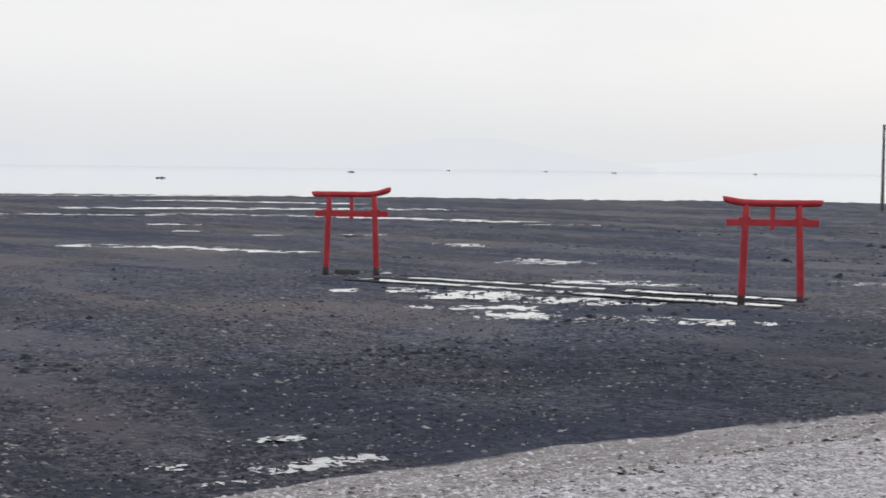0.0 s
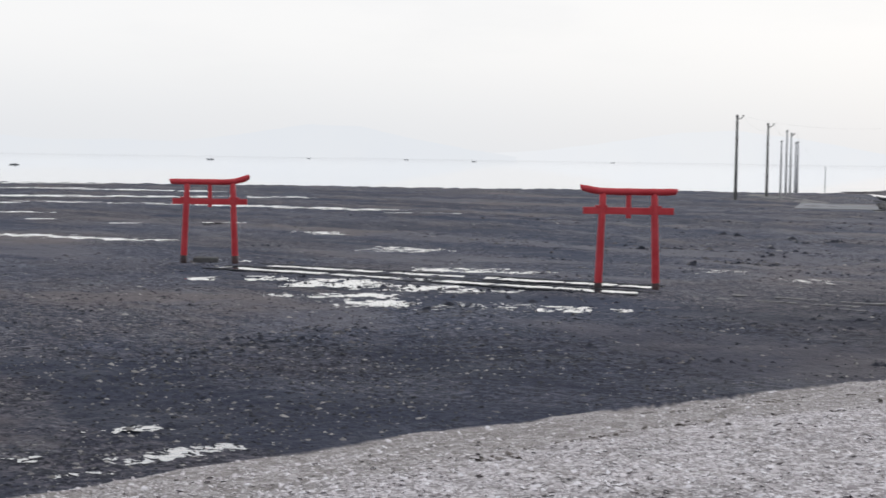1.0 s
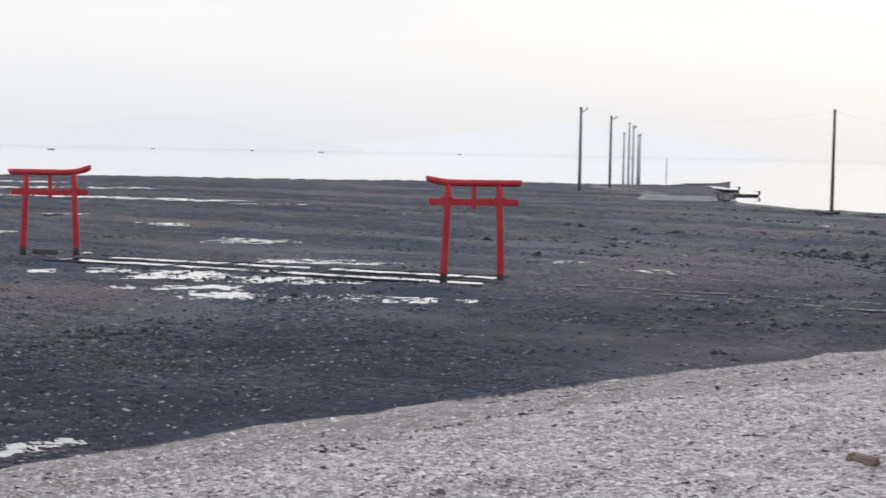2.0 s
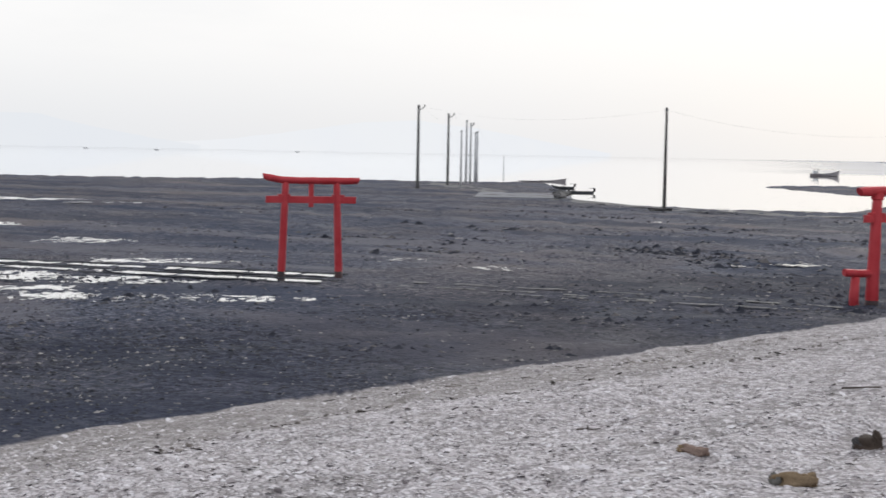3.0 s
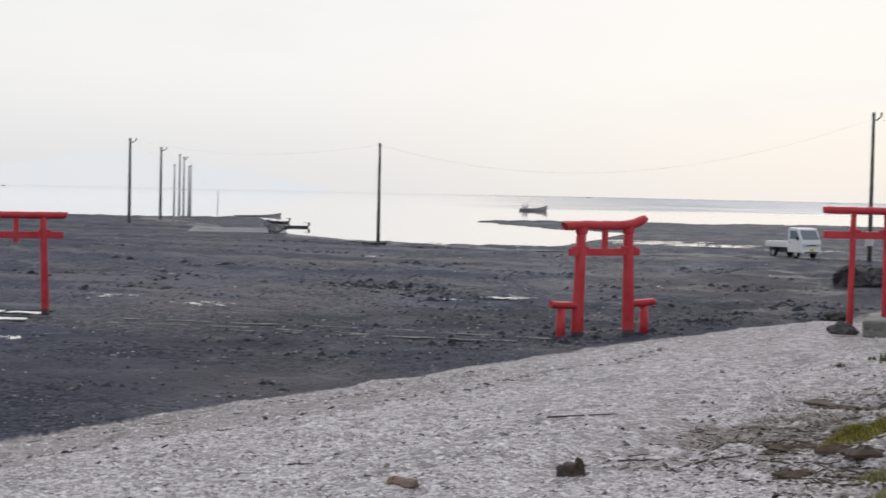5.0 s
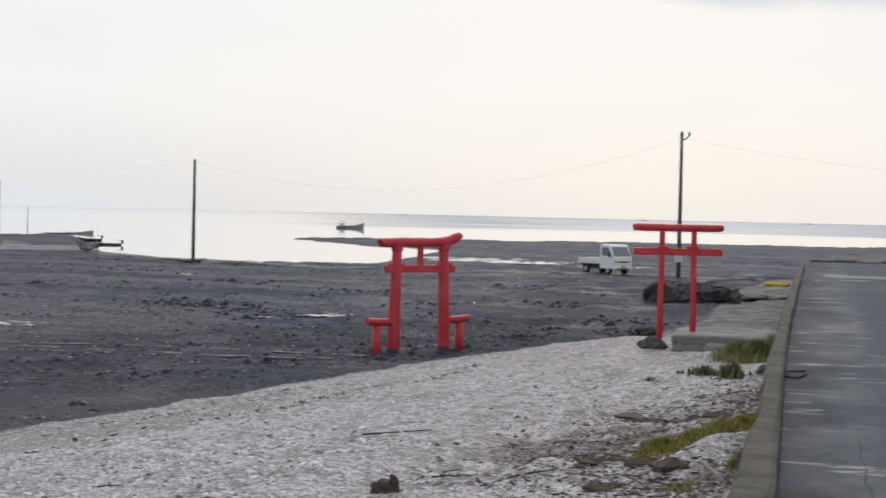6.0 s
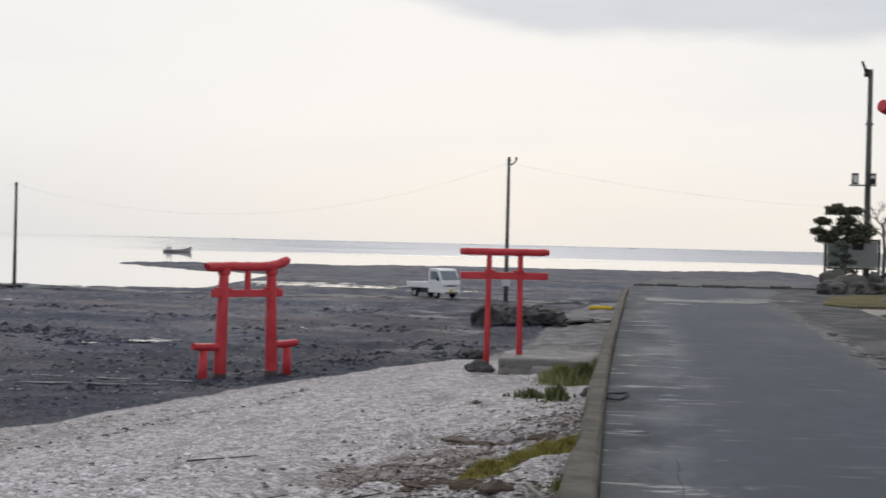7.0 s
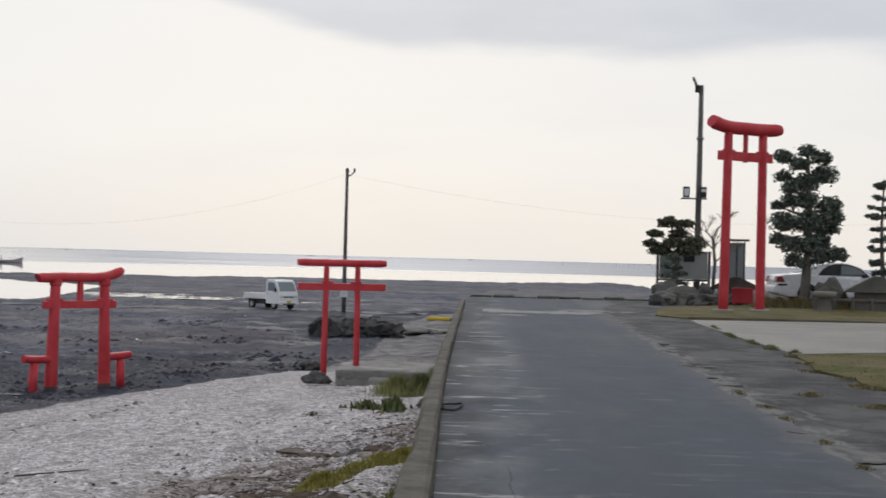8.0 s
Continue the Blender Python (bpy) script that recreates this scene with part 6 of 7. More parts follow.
def stakes():
    """Thin nori-net stakes standing out in the sea."""
    rng = np.random.default_rng(12)
    verts, faces = [], []
    for k in range(34):
        x, y = 55 + rng.uniform(-32, 32), 900 + rng.uniform(-120, 120)
        h, w0 = rng.uniform(1.5, 3.4), 0.05
        b = len(verts)
        for z in (SEA - 1, SEA + h):
            verts += [(x - w0, y, z), (x + w0, y, z), (x, y + w0, z)]
        faces += [(b, b + 1, b + 4, b + 3), (b + 1, b + 2, b + 5, b + 4), (b + 2, b, b + 3, b + 5)]
    return tagged(sheet("net_stakes", verts, faces, M_HAZED_HULL), "thin stakes of fishing nets far out at sea", "stakes", kind="stuff")


stakes()


# ---- the yard beside the tall gate ----
M_TURF_BLADE = island_tone("turf_blade", [(0.0, (0.065, 0.074, 0.024)), (0.6, (0.10, 0.096, 0.038)), (1.0, (0.14, 0.115, 0.062))], 0.9)


M_DRY_GRASS = island_tone("dry_verge_grass", [(0.0, (0.10, 0.085, 0.035)), (0.5, (0.20, 0.165, 0.08)), (1.0, (0.32, 0.27, 0.16))], 0.9)


def turf(name, points, z, label, seed, blades):
    """A patch of short turf: soil plate and blades."""
    ob = part(name, outline(points, z, 0.08), M_TURF)
    tagged(ob, label, "grass", kind="structure")
    xs, ys = [p[0] for p in points], [p[1] for p in points]
    rng = np.random.default_rng(seed)
    v, f = [], []
    got = 0
    while got < blades:
        x, y = rng.uniform(min(xs), max(xs)), rng.uniform(min(ys), max(ys))
        inside = False
        for (x0, y0), (x1, y1) in zip(points, points[1:] + points[:1]):
            if (y0 > y) != (y1 > y) and x < (x1 - x0) * (y - y0) / (y1 - y0) + x0:
                inside = not inside
        if not inside:
            continue
        got += 1
        a, h = rng.uniform(0, 6.28), rng.uniform(0.008, 0.022)
        c, s = math.cos(a) * 0.012, math.sin(a) * 0.012
        b = len(v)
        v += [(x - c, y - s, z), (x + c, y + s, z), (x + rng.normal(0, 0.03), y + rng.normal(0, 0.03), z + h)]
        f.append((b, b + 1, b + 2))
    return tagged(sheet(name + "_blades", v, f, M_TURF_BLADE), "short patchy grass blades", "grass", kind="stuff")


turf("grass_verge", [(4.1, 43.2), (4.9, 41.2), (7.0, 41.6), (12.0, 42.4), (22, 43.5), (22, 56), (12.5, 55), (8.6, 57), (5.4, 52), (4.6, 48)], 0.016, "patchy green and tan grass strip round the tall gate", 5, 1200)
turf("grass_lawn", [(4.66, 25.5), (5.6, 26.2), (8.0, 27.6), (13, 29.2), (13, 16.0), (6.0, 16.6), (4.75, 18.0), (4.40, 19.4), (4.55, 20.6), (4.30, 21.9), (4.55, 23.6)], 0.016, "patchy green and tan lawn beside the concrete pad", 6, 1200)
tagged(part("pavement_pad", outline([(4.72, 40.3), (4.62, 37.9), (4.66, 30.0), (4.74, 25.9), (6.45, 27.1), (13.0, 30.1), (22, 33), (22, 43.4), (12, 42.2)], 0.012, 0.06), M_PAD), "pale smooth concrete pad beside the road", "pavement", kind="structure")
tagged(part("trim_kerb", box((4.9, 40.6, -0.05), (16.0, 40.75, 0.06), 0.02, pose(0, 0, 0, 0, 0, 4.5) @ Matrix.Translation((3.1, 0.2, 0))), M_SOIL), "low brown soil edge between pad and grass", "kerb", kind="structure")
tuft("verge_weeds", [(4.55, 32.0, 0.10, 1.2), (4.6, 29.4, 0.12, 0.9), (4.65, 27.6, 0.16, 0.7), (4.7, 35.5, 0.06, 1.6), (4.8, 26.2, 0.15, 0.3)], 240, 0.10, 61, M_WEED, "green weeds growing in the joint of the pad")
tuft("verge_weeds", [(2.72, 17.9, 0.10, 0.5), (2.75, 16.2, 0.14, 0.3), (2.72, 15.0, 0.10, 0.3), (2.7, 13.1, 0.12, 0.15), (2.66, 11.5, 0.10, 0.15)], 110, 0.035, 62, M_DRY_GRASS, "dry and green weeds along the asphalt edge")
tuft("verge_weeds", [(3.95, 16.5, 0.3, 0.3), (4.3, 17.0, 0.2, 0.4), (3.5, 17.9, 0.2, 0.2), (4.35, 15.2, 0.3, 0.2), (4.5, 19.0, 0.3, 0.3)], 240, 0.06, 63, M_DRY_GRASS, "dry tufts of grass on the old asphalt")


tuft("verge_weeds", [(4.66, 25.4, 0.30, 0.5), (4.55, 23.6, 0.32, 0.6), (4.32, 21.9, 0.35, 0.6), (4.5, 20.6, 0.35, 0.5), (4.42, 19.4, 0.35, 0.5), (4.75, 18.0, 0.4, 0.5), (5.6, 26.2, 0.5, 0.3), (6.8, 27.0, 0.7, 0.3), (5.3, 17.2, 0.5, 0.4)], 330, 0.05, 64, M_DRY_GRASS, "dry frayed grass along the lawn's edge")


def sand_patch(x, y, sx, sy, seed, level=0.5, mat=None):
    """A thin ragged film of blown sand on the asphalt."""
    ob = puddle(x, y, sx, sy, 0, level, seed, 0.25, min(sx, sy) * 1.3, "sand_patch", 0.006, mat or M_SAND)
    if ob:
        tagged(ob, "thin pale patch of blown sand on asphalt", "sand", group="sand patches on the road", kind="structure")


M_SAND = concrete("blown_sand", (0.24, 0.238, 0.23), (0.33, 0.325, 0.315), (0.08, 0.08, 0.08), 0.8, 9.0)
for i, (x, y, sx, sy, lv) in enumerate(((1.2, 43.2, 1.7, 1.6, 0.45), (2.6, 45.4, 1.2, 1.0, 0.4), (0.1, 40.5, 0.7, 0.8, 0.5))):
    sand_patch(x, y, sx, sy, i * 4 + 1, lv)


def rope_ring(x, y):
    pts = [(x + 0.10 * math.cos(a) + 0.05 * math.sin(a), y + 0.36 * math.sin(a) + 0.05 * math.sin(2 * a), 0.018 + 0.006 * math.sin(3 * a)) for a in np.linspace(0, 2 * math.pi, 29)]
    return tagged(part("rope_loop", tube(pts, 0.009, 8, caps=False), M_TYRE, smooth=True), "dark loop of rope lying on the asphalt", "rope")


rope_ring(-0.38, 15.0)


M_EDGING = concrete("broken_edging", (0.085, 0.084, 0.084), (0.135, 0.132, 0.129), (0.06, 0.058, 0.052), 0.6, 3.0)


def verge_stones():
    """Broken edging stones between the asphalt and the old verge."""
    t = empty("verge_edging", 0, 0, 0)
    r = random.Random(12)
    me = None
    for i in range(90):
        y = 9.4 + i * 0.23 + r.uniform(-0.1, 0.1)
        if r.random() < 0.85:
            continue
        bm = lump((0.08 + 0.16 * r.random(), 0.10 + 0.25 * r.random(), 0.022), i, 2, 0.6)
        ob = part("edging_stone", bm, M_EDGING if i % 3 else M_OLD_ASPHALT, t)
        ob.matrix_basis = pose(2.72 + 0.006 * max(y - 20, 0) + r.gauss(0, 0.11), y, -0.012, 0, 0, r.uniform(-20, 20))
    return tagged(t, "broken pale edging stones along the asphalt", "edging", kind="structure")


verge_stones()


def pine(x, y, z, height, spread, seed, label, lean=0.0, trunk_r=0.2, first=0.3, tiers=8, pad=0.30, jitter=0.06, widths=((0, 1), (1, 0.45))):
    """A coastal pine: crooked trunk, tiers of limbs with gaps between, flat pads of many small needle tufts."""
    t = empty("pine_tree", x, y, z)
    r = random.Random(seed)
    axis = []
    for k in range(10):
        u = k / 9
        axis.append(Vector((lean * u + 0.012 * height * math.sin(u * 5 + seed), 0.02 * height * math.sin(u * 4 + seed * 2), height * 0.94 * u - (0.2 if k == 0 else 0))))
    part("trunk", tube(axis, [trunk_r * (1.15 - 1.0 * k / 9) + 0.02 for k in range(10)], 10), M_BARK, t, smooth=True)
    verts, faces = [], []

    def needles(c, pr):
        for q in range(int(260 * (pr / 0.5) ** 1.5) + 60):
            d = Vector((r.gauss(0, 1), r.gauss(0, 1), r.gauss(0, 1))).normalized() * (r.random() ** 0.42)
            ragged = 0.8 + 0.45 * noise.noise(d * 2.2 + c * 3.0)
            o = c + Vector((d.x * pr * ragged, d.y * pr * ragged, d.z * pr * 0.52 * ragged + pr * 0.08 - 0.10 * pr * (d.x * d.x + d.y * d.y)))
            s = r.uniform(0.05, 0.10) * (0.6 + height / 14)
            e1 = Vector((r.gauss(0, 1), r.gauss(0, 1), r.gauss(0.5, 0.6))).normalized() * s
            e2 = Vector((r.gauss(0, 1), r.gauss(0, 1), r.gauss(0, 0.5))).normalized() * s * 0.5
            b = len(verts)
            verts.extend((o - e1 - e2 * 0.4, o + e2, o + e1, o - e2))
            faces.append((b, b + 1, b + 2, b + 3))

    for i in range(tiers):
        v = (i + r.uniform(-0.15, 0.15)) / max(1, tiers - 1)
        u = first + (0.97 - first) * min(max(v, 0), 1)
        k = min(8, int(u * 9))
        p = axis[k].lerp(axis[k + 1], u * 9 - k)
        wide = float(lerp_table(v, widths)) * spread
        for j in range(5 if v < 0.8 else 3):
            a = j * 2 * math.pi / 5 + i * 0.9 + r.uniform(-0.35, 0.35)
            reach = wide * r.uniform(0.45, 0.80)
            start = p + Vector((0, 0, r.uniform(-jitter, jitter) * height))
            tip = start + Vector((math.cos(a) * reach, math.sin(a) * reach, reach * r.uniform(-0.02, 0.28)))
            part("limb", tube([start, start.lerp(tip, 0.5) + Vector((0, 0, -reach * 0.05)), tip], [trunk_r * 0.28 * (1.1 - u) + 0.018, trunk_r * 0.2 * (1.1 - u) + 0.014, 0.01], 6), M_BARK, t, smooth=True)
            needles(tip, spread * pad * r.uniform(0.75, 1.2))
            if reach > spread * 0.5:
                needles(start.lerp(tip, r.uniform(0.45, 0.65)) + Vector((0, 0, 0.05)), spread * pad * r.uniform(0.5, 0.8))
    needles(axis[9] + Vector((0, 0, 0.05)), spread * pad * 0.7)
    sheet("crown", verts, faces, M_NEEDLE, t)
    return tagged(t, label, "pine tree", group="pines beside the shrine yard")


def tended_pine(x, y, z, height, boughs, seed, label, trunk_r, mat, lean=0.0, full=1.0):
    """A pruned coastal pine: a trunk with limbs, each ending in a flat-bottomed cushion of needles. boughs: reach, height and half width."""
    t = empty("pine_tree", x, y, z)
    r = random.Random(seed)
    axis = [Vector((lean * (k / 9) ** 1.5 + 0.010 * height * math.sin(k * 0.6 + seed), 0.012 * height * math.sin(k * 0.5 + seed * 2), height * 0.96 * k / 9 - (0.3 if k == 0 else 0))) for k in range(10)]
    part("trunk", tube(axis, [trunk_r * (1.15 - 0.1 * k) + 0.015 for k in range(10)], 12), M_BARK, t, smooth=True)
    verts, faces = [], []
    for reach, level, width in boughs:
        half = width * 1.16
        depth = r.uniform(-0.55, 0.55) * max(0.5, half)
        tip = Vector((reach, depth, level))
        root_z = max(0.12 * height, level - 0.25 * abs(reach) - 0.10)
        k = min(8.99, max(0.0, 9 * root_z / (height * 0.96)))
        root = axis[int(k)].lerp(axis[int(k) + 1], k - int(k))
        sag = root.lerp(tip, 0.55) + Vector((0, 0, -0.04 * abs(reach)))
        part("limb", tube([root, sag, tip - Vector((0, 0, half * 0.1))], [trunk_r * 0.30 + 0.01, trunk_r * 0.2 + 0.01, 0.012], 6), M_BARK, t, smooth=True)
        for _ in range(int(2600 * half * half) + 220):
            d = Vector((r.gauss(0, 1), r.gauss(0, 1), r.gauss(0, 1))).normalized() * (r.random() ** 0.38)
            ragged = 0.86 + 0.42 * noise.noise(d * 2.4 + tip * 3.0)
            o = tip + Vector((d.x * half * ragged, d.y * half * 0.95 * ragged, max(d.z, -0.62) * half * 0.66 * full * ragged))
            size = r.uniform(0.045, 0.095)
            e1 = Vector((r.gauss(0, 1), r.gauss(0, 1), r.gauss(0.3, 0.6))).normalized() * size
            e2 = Vector((r.gauss(0, 1), r.gauss(0, 1), r.gauss(0, 0.5))).normalized() * size * 0.55
            b = len(verts)
            verts.extend((o - e1 - e2 * 0.4, o + e2, o + e1, o - e2))
            faces.append((b, b + 1, b + 2, b + 3))
        if abs(reach) > 0.4:
            for _ in range(int(900 * half * half * (full - 0.75) / 0.4)):
                o = root.lerp(tip, r.uniform(0.25, 0.8)) + Vector((r.gauss(0, 0.16), r.gauss(0, 0.25), r.gauss(0.03, 0.13)))
                size = r.uniform(0.045, 0.09)
                e1 = Vector((r.gauss(0, 1), r.gauss(0, 1), r.gauss(0.3, 0.6))).normalized() * size
                e2 = Vector((r.gauss(0, 1), r.gauss(0, 1), r.gauss(0, 0.5))).normalized() * size * 0.55
                b = len(verts)
                verts.extend((o - e1 - e2 * 0.4, o + e2, o + e1, o - e2))
                faces.append((b, b + 1, b + 2, b + 3))
    sheet("crown", verts, faces, mat, t)
    return tagged(t, label, "pine tree", group="pines beside the shrine yard")


M_OLIVE_NEEDLE = island_tone("olive_pine_needles", [(0.0, (0.060, 0.066, 0.046)), (0.6, (0.105, 0.110, 0.075)), (1.0, (0.17, 0.165, 0.11))], 0.85)
TALL_BOUGHS = [(-0.05, 5.95, 0.36), (-1.05, 5.68, 0.40), (-0.45, 5.40, 0.36), (0.50, 5.70, 0.38), (0.68, 5.05, 0.55), (-1.0, 4.93, 0.34), (-0.05, 4.72, 0.52), (-0.75, 4.47, 0.36), (-0.70, 3.98, 0.38), (-1.15, 3.80, 0.25),
               (0.88, 3.82, 0.52), (-0.05, 4.05, 0.48), (-0.92, 3.15, 0.58), (0.10, 3.15, 0.66), (1.00, 2.95, 0.38), (-1.12, 2.47, 0.34), (-0.65, 2.28, 0.50), (0.05, 2.25, 0.56), (0.50, 2.45, 0.46), (1.18, 1.92, 0.42), (0.58, 1.88, 0.48), (-0.55, 1.66, 0.40), (0.95, 3.35, 0.42)]
tended_pine(10.31, 55.3, 0.18, 5.31, [tuple(0.87 * v for v in b) for b in TALL_BOUGHS], 5, "tall dark green pine with tiered branches", 0.15, M_NEEDLE, 0.0, 1.15)
GARDEN_BOUGHS = [(-0.30, 2.50, 0.42), (-0.80, 2.08, 0.30), (0.38, 2.48, 0.32), (0.10, 2.10, 0.38), (-0.60, 1.50, 0.48), (0.72, 1.80, 0.44), (0.48, 1.55, 0.55), (-0.10, 1.75, 0.40), (-0.95, 1.72, 0.28)]
tended_pine(6.42, 60.5, 0.42, 2.6, GARDEN_BOUGHS, 11, "pruned olive-green garden pine over stones", 0.09, M_OLIVE_NEEDLE, 0.1, 0.82)
pine(15.0, 64.6, 0, 5.1, 0.85, 8, "slender dark pine with sparse tiers", 0.0, 0.08, 0.16, 10, 0.24, 0.012, ((0, 1.0), (0.7, 0.75), (1, 0.35)))
pine(6.11, 58.2, 0.25, 1.5, 0.62, 14, "small clipped garden pine beside the notice board", 0.0, 0.07, 0.25, 4, 0.36, 0.04, ((0, 1), (1, 0.4)))


def bare_tree(x, y, z, height, seed):
    t = empty("bare_tree", x, y, z)
    r = random.Random(seed)
    part("trunk", tube([(0, 0, -0.1), (0.08, 0, height * 0.35), (-0.03, 0.02, height * 0.62)], [0.08, 0.065, 0.045], 8), M_BARK, t, smooth=True)
    bm = bmesh.new()

    def grow(p, d, ln, rad, depth):
        q = p + d * ln
        add_tube(bm, [p, p.lerp(q, 0.5) + Vector((r.uniform(-0.04, 0.04), r.uniform(-0.04, 0.04), 0.02)), q], [rad, rad * 0.85, rad * 0.65], 5)
        if depth:
            for _ in range(3):
                e = (d + Vector((r.uniform(-0.9, 0.9), r.uniform(-0.9, 0.9), r.uniform(-0.1, 0.5)))).normalized()
                grow(q, e, ln * r.uniform(0.55, 0.8), rad * 0.6, depth - 1)

    for k in range(5):
        a = k * 1.3
        grow(Vector((0.02, 0, height * (0.34 + 0.07 * k))), Vector((math.cos(a), math.sin(a), 0.9)).normalized(), height * 0.15, 0.036, 3)
    bmesh.ops.recalc_face_normals(bm, faces=bm.faces)
    part("branches", bm, M_BARK, t)
    return tagged(t, "small leafless tree with thin twisted branches", "tree")


bare_tree(8.05, 62.5, 0.1, 3.9, 5)


def lamp_pole(x, y, z):
    """Wooden pole with two lantern boxes on a bracket and a floodlight at its head."""
    t = empty("lamp_pole", x, y, z)
    part("pole", tube([(0, 0, -0.3), (0.0, 0, 4.2), (0.0, 0, 8.45)], [0.13, 0.115, 0.09], 12), M_POLE, t, smooth=True)
    part("head_bracket", tube([(0, 0, 8.05), (-0.16, 0, 8.35), (-0.33, 0, 8.77)], [0.045, 0.06, 0.05], 8), M_IRON, t)
    part("head_lamp", box((-0.24, -0.12, 8.17), (-0.10, 0.12, 8.47), 0.03, pose(0, 0, 0)), M_TRIM, t)
    arm = part("lantern_bracket", box((-0.72, -0.20, 3.93), (0.30, -0.12, 3.99), 0.01), M_IRON, t)
    for lx in (-0.52, 0.14):
        lan = part("lantern", box((lx - 0.12, -0.40, 4.0), (lx + 0.12, -0.16, 4.42), 0.02), M_TRIM, t, "dark framed lantern box")
        pane_low = 4.06 if lx < 0 else 4.22
        part("pane", box((lx - 0.085, -0.408, pane_low), (lx + 0.085, -0.402, 4.34)), M_LAMP_CLEAR, lan)
    part("cable_clamp", tube([(0, 0, 6.3), (0, 0, 6.38)], 0.15, 12), M_IRON, t)
    return tagged(t, "dark wooden lamp pole with two lanterns and a floodlight", "lamp pole")


lamp_pole(7.62, 64.0, 0.02)


M_GREEN = worn("faded_green_board", (0.13, 0.17, 0.15), (0.19, 0.23, 0.20), 4.0, 0.7)


def notice_board(x, y, z, turn):
    """A public board on two posts."""
    t = empty("notice_board", x, y, z, turn)
    for s in (-1, 1):
        part("post", box((s * 0.98 - 0.05, -0.05, -0.2), (s * 0.98 + 0.05, 0.05, 2.03), 0.012), M_DARK_WOOD, t)
    panel = part("panel", box((-0.92, -0.03, 0.95), (0.92, 0.03, 1.95), 0.008), M_BOARD, t, "faded pale panel")
    part("green_sheet", box((-0.86, -0.036, 1.02), (-0.15, -0.0305, 1.90)), M_GREEN, panel, "faded green sheet")
    part("dark_sheet", box((0.0, -0.036, 1.62), (0.42, -0.0305, 1.86)), M_TRIM, panel)
    part("rail", box((-0.92, -0.045, 0.88), (0.92, 0.045, 0.945), 0.01), M_DARK_WOOD, t)
    part("top_rail", box((-0.92, -0.045, 1.955), (0.92, 0.045, 2.02), 0.01), M_DARK_WOOD, t)
    return tagged(t, "dark timber notice board with faded green and pale sheets", "notice board")


notice_board(6.87, 62.0, -0.14, -6)


# sky in the panes is painted as this pale base tone
M_CASE_GLASS = glass("display_glass", (0.22, 0.245, 0.26))


def kiosk(x, y, z, turn):
    """A tall glazed display case with a flat dark roof."""
    t = empty("display_case", x, y, z, turn)
    for sx in (-1, 1):
        for sy in (-1, 1):
            part("corner_post", box((sx * 0.30 - 0.03, sy * 0.3 - 0.04, 0.0), (sx * 0.30 + 0.03, sy * 0.3 + 0.04, 2.35), 0.01), M_DARK_WOOD, t)
    part("base_panel", box((-0.265, -0.31, 0.12), (0.265, 0.31, 0.72), 0.01), M_BOARD, t)
    part("glass_case", box((-0.268, -0.27, 0.78), (0.268, 0.27, 2.28), 0.01), M_CASE_GLASS, t, "glass panes with a pale sky tone painted in")
    part("mullion", box((-0.03, -0.325, 0.78), (0.03, -0.275, 2.28), 0.005), M_DARK_WOOD, t)
    part("roof", box((-0.48, -0.5, 2.36), (0.48, 0.5, 2.43), 0.015), M_DARK_WOOD, t)
    return tagged(t, "tall glazed display case with a dark roof", "display case")


kiosk(9.25, 64.5, 0.0, -8)


M_OLD_RED = worn("dull_red_wood", (0.24, 0.018, 0.024), (0.33, 0.03, 0.036), 5.0, 0.75, 0.25)


def offertory(x, y, z, turn):
    t = empty("red_box", x, y, z, turn)
    part("body", box((-0.36, -0.3, 0.06), (0.36, 0.3, 0.56), 0.015), M_OLD_RED, t)
    for i in range(7):
        part("slat", box((-0.33, -0.27 + i * 0.085, 0.565), (0.33, -0.22 + i * 0.085, 0.595), 0.004), M_OLD_RED, t)
    for s in (-1, 1):
        part("skid", box((s * 0.28 - 0.06, -0.3, -0.03), (s * 0.28 + 0.06, 0.3, 0.06), 0.008), M_DARK_WOOD, t)
    return tagged(t, "low red wooden box with a slatted lid by the gate", "box")


offertory(8.2, 55.5, 0.04, -8)


def shelter(x, y, z, turn, w0, d0, h0, label, mat):
    """A small gabled roof over a low stone body."""
    t = empty("small_shrine", x, y, z, turn)
    part("body", box((-w0 / 2, -d0 / 2, -0.05), (w0 / 2, d0 / 2, h0 * 0.55), 0.02), M_STONE, t)
    part("roof", profile([(-w0 * 0.75, h0 * 0.5), (w0 * 0.75, h0 * 0.5), (w0 * 0.7, h0 * 0.58), (w0 * 0.1, h0), (-w0 * 0.1, h0), (-w0 * 0.7, h0 * 0.58)], -d0 * 0.7, d0 * 0.7, 0.02), mat, t)
    return tagged(t, label, "small shrine")


shelter(9.0, 62.8, 0.0, -8, 1.35, 0.9, 0.95, "small dark gabled stone shrine behind the red box", M_DARK_WOOD)
shelter(12.51, 54.45, 0.05, -10, 1.42, 1.0, 1.10, "low grey gabled stone roof beside the lawn", M_STONE)

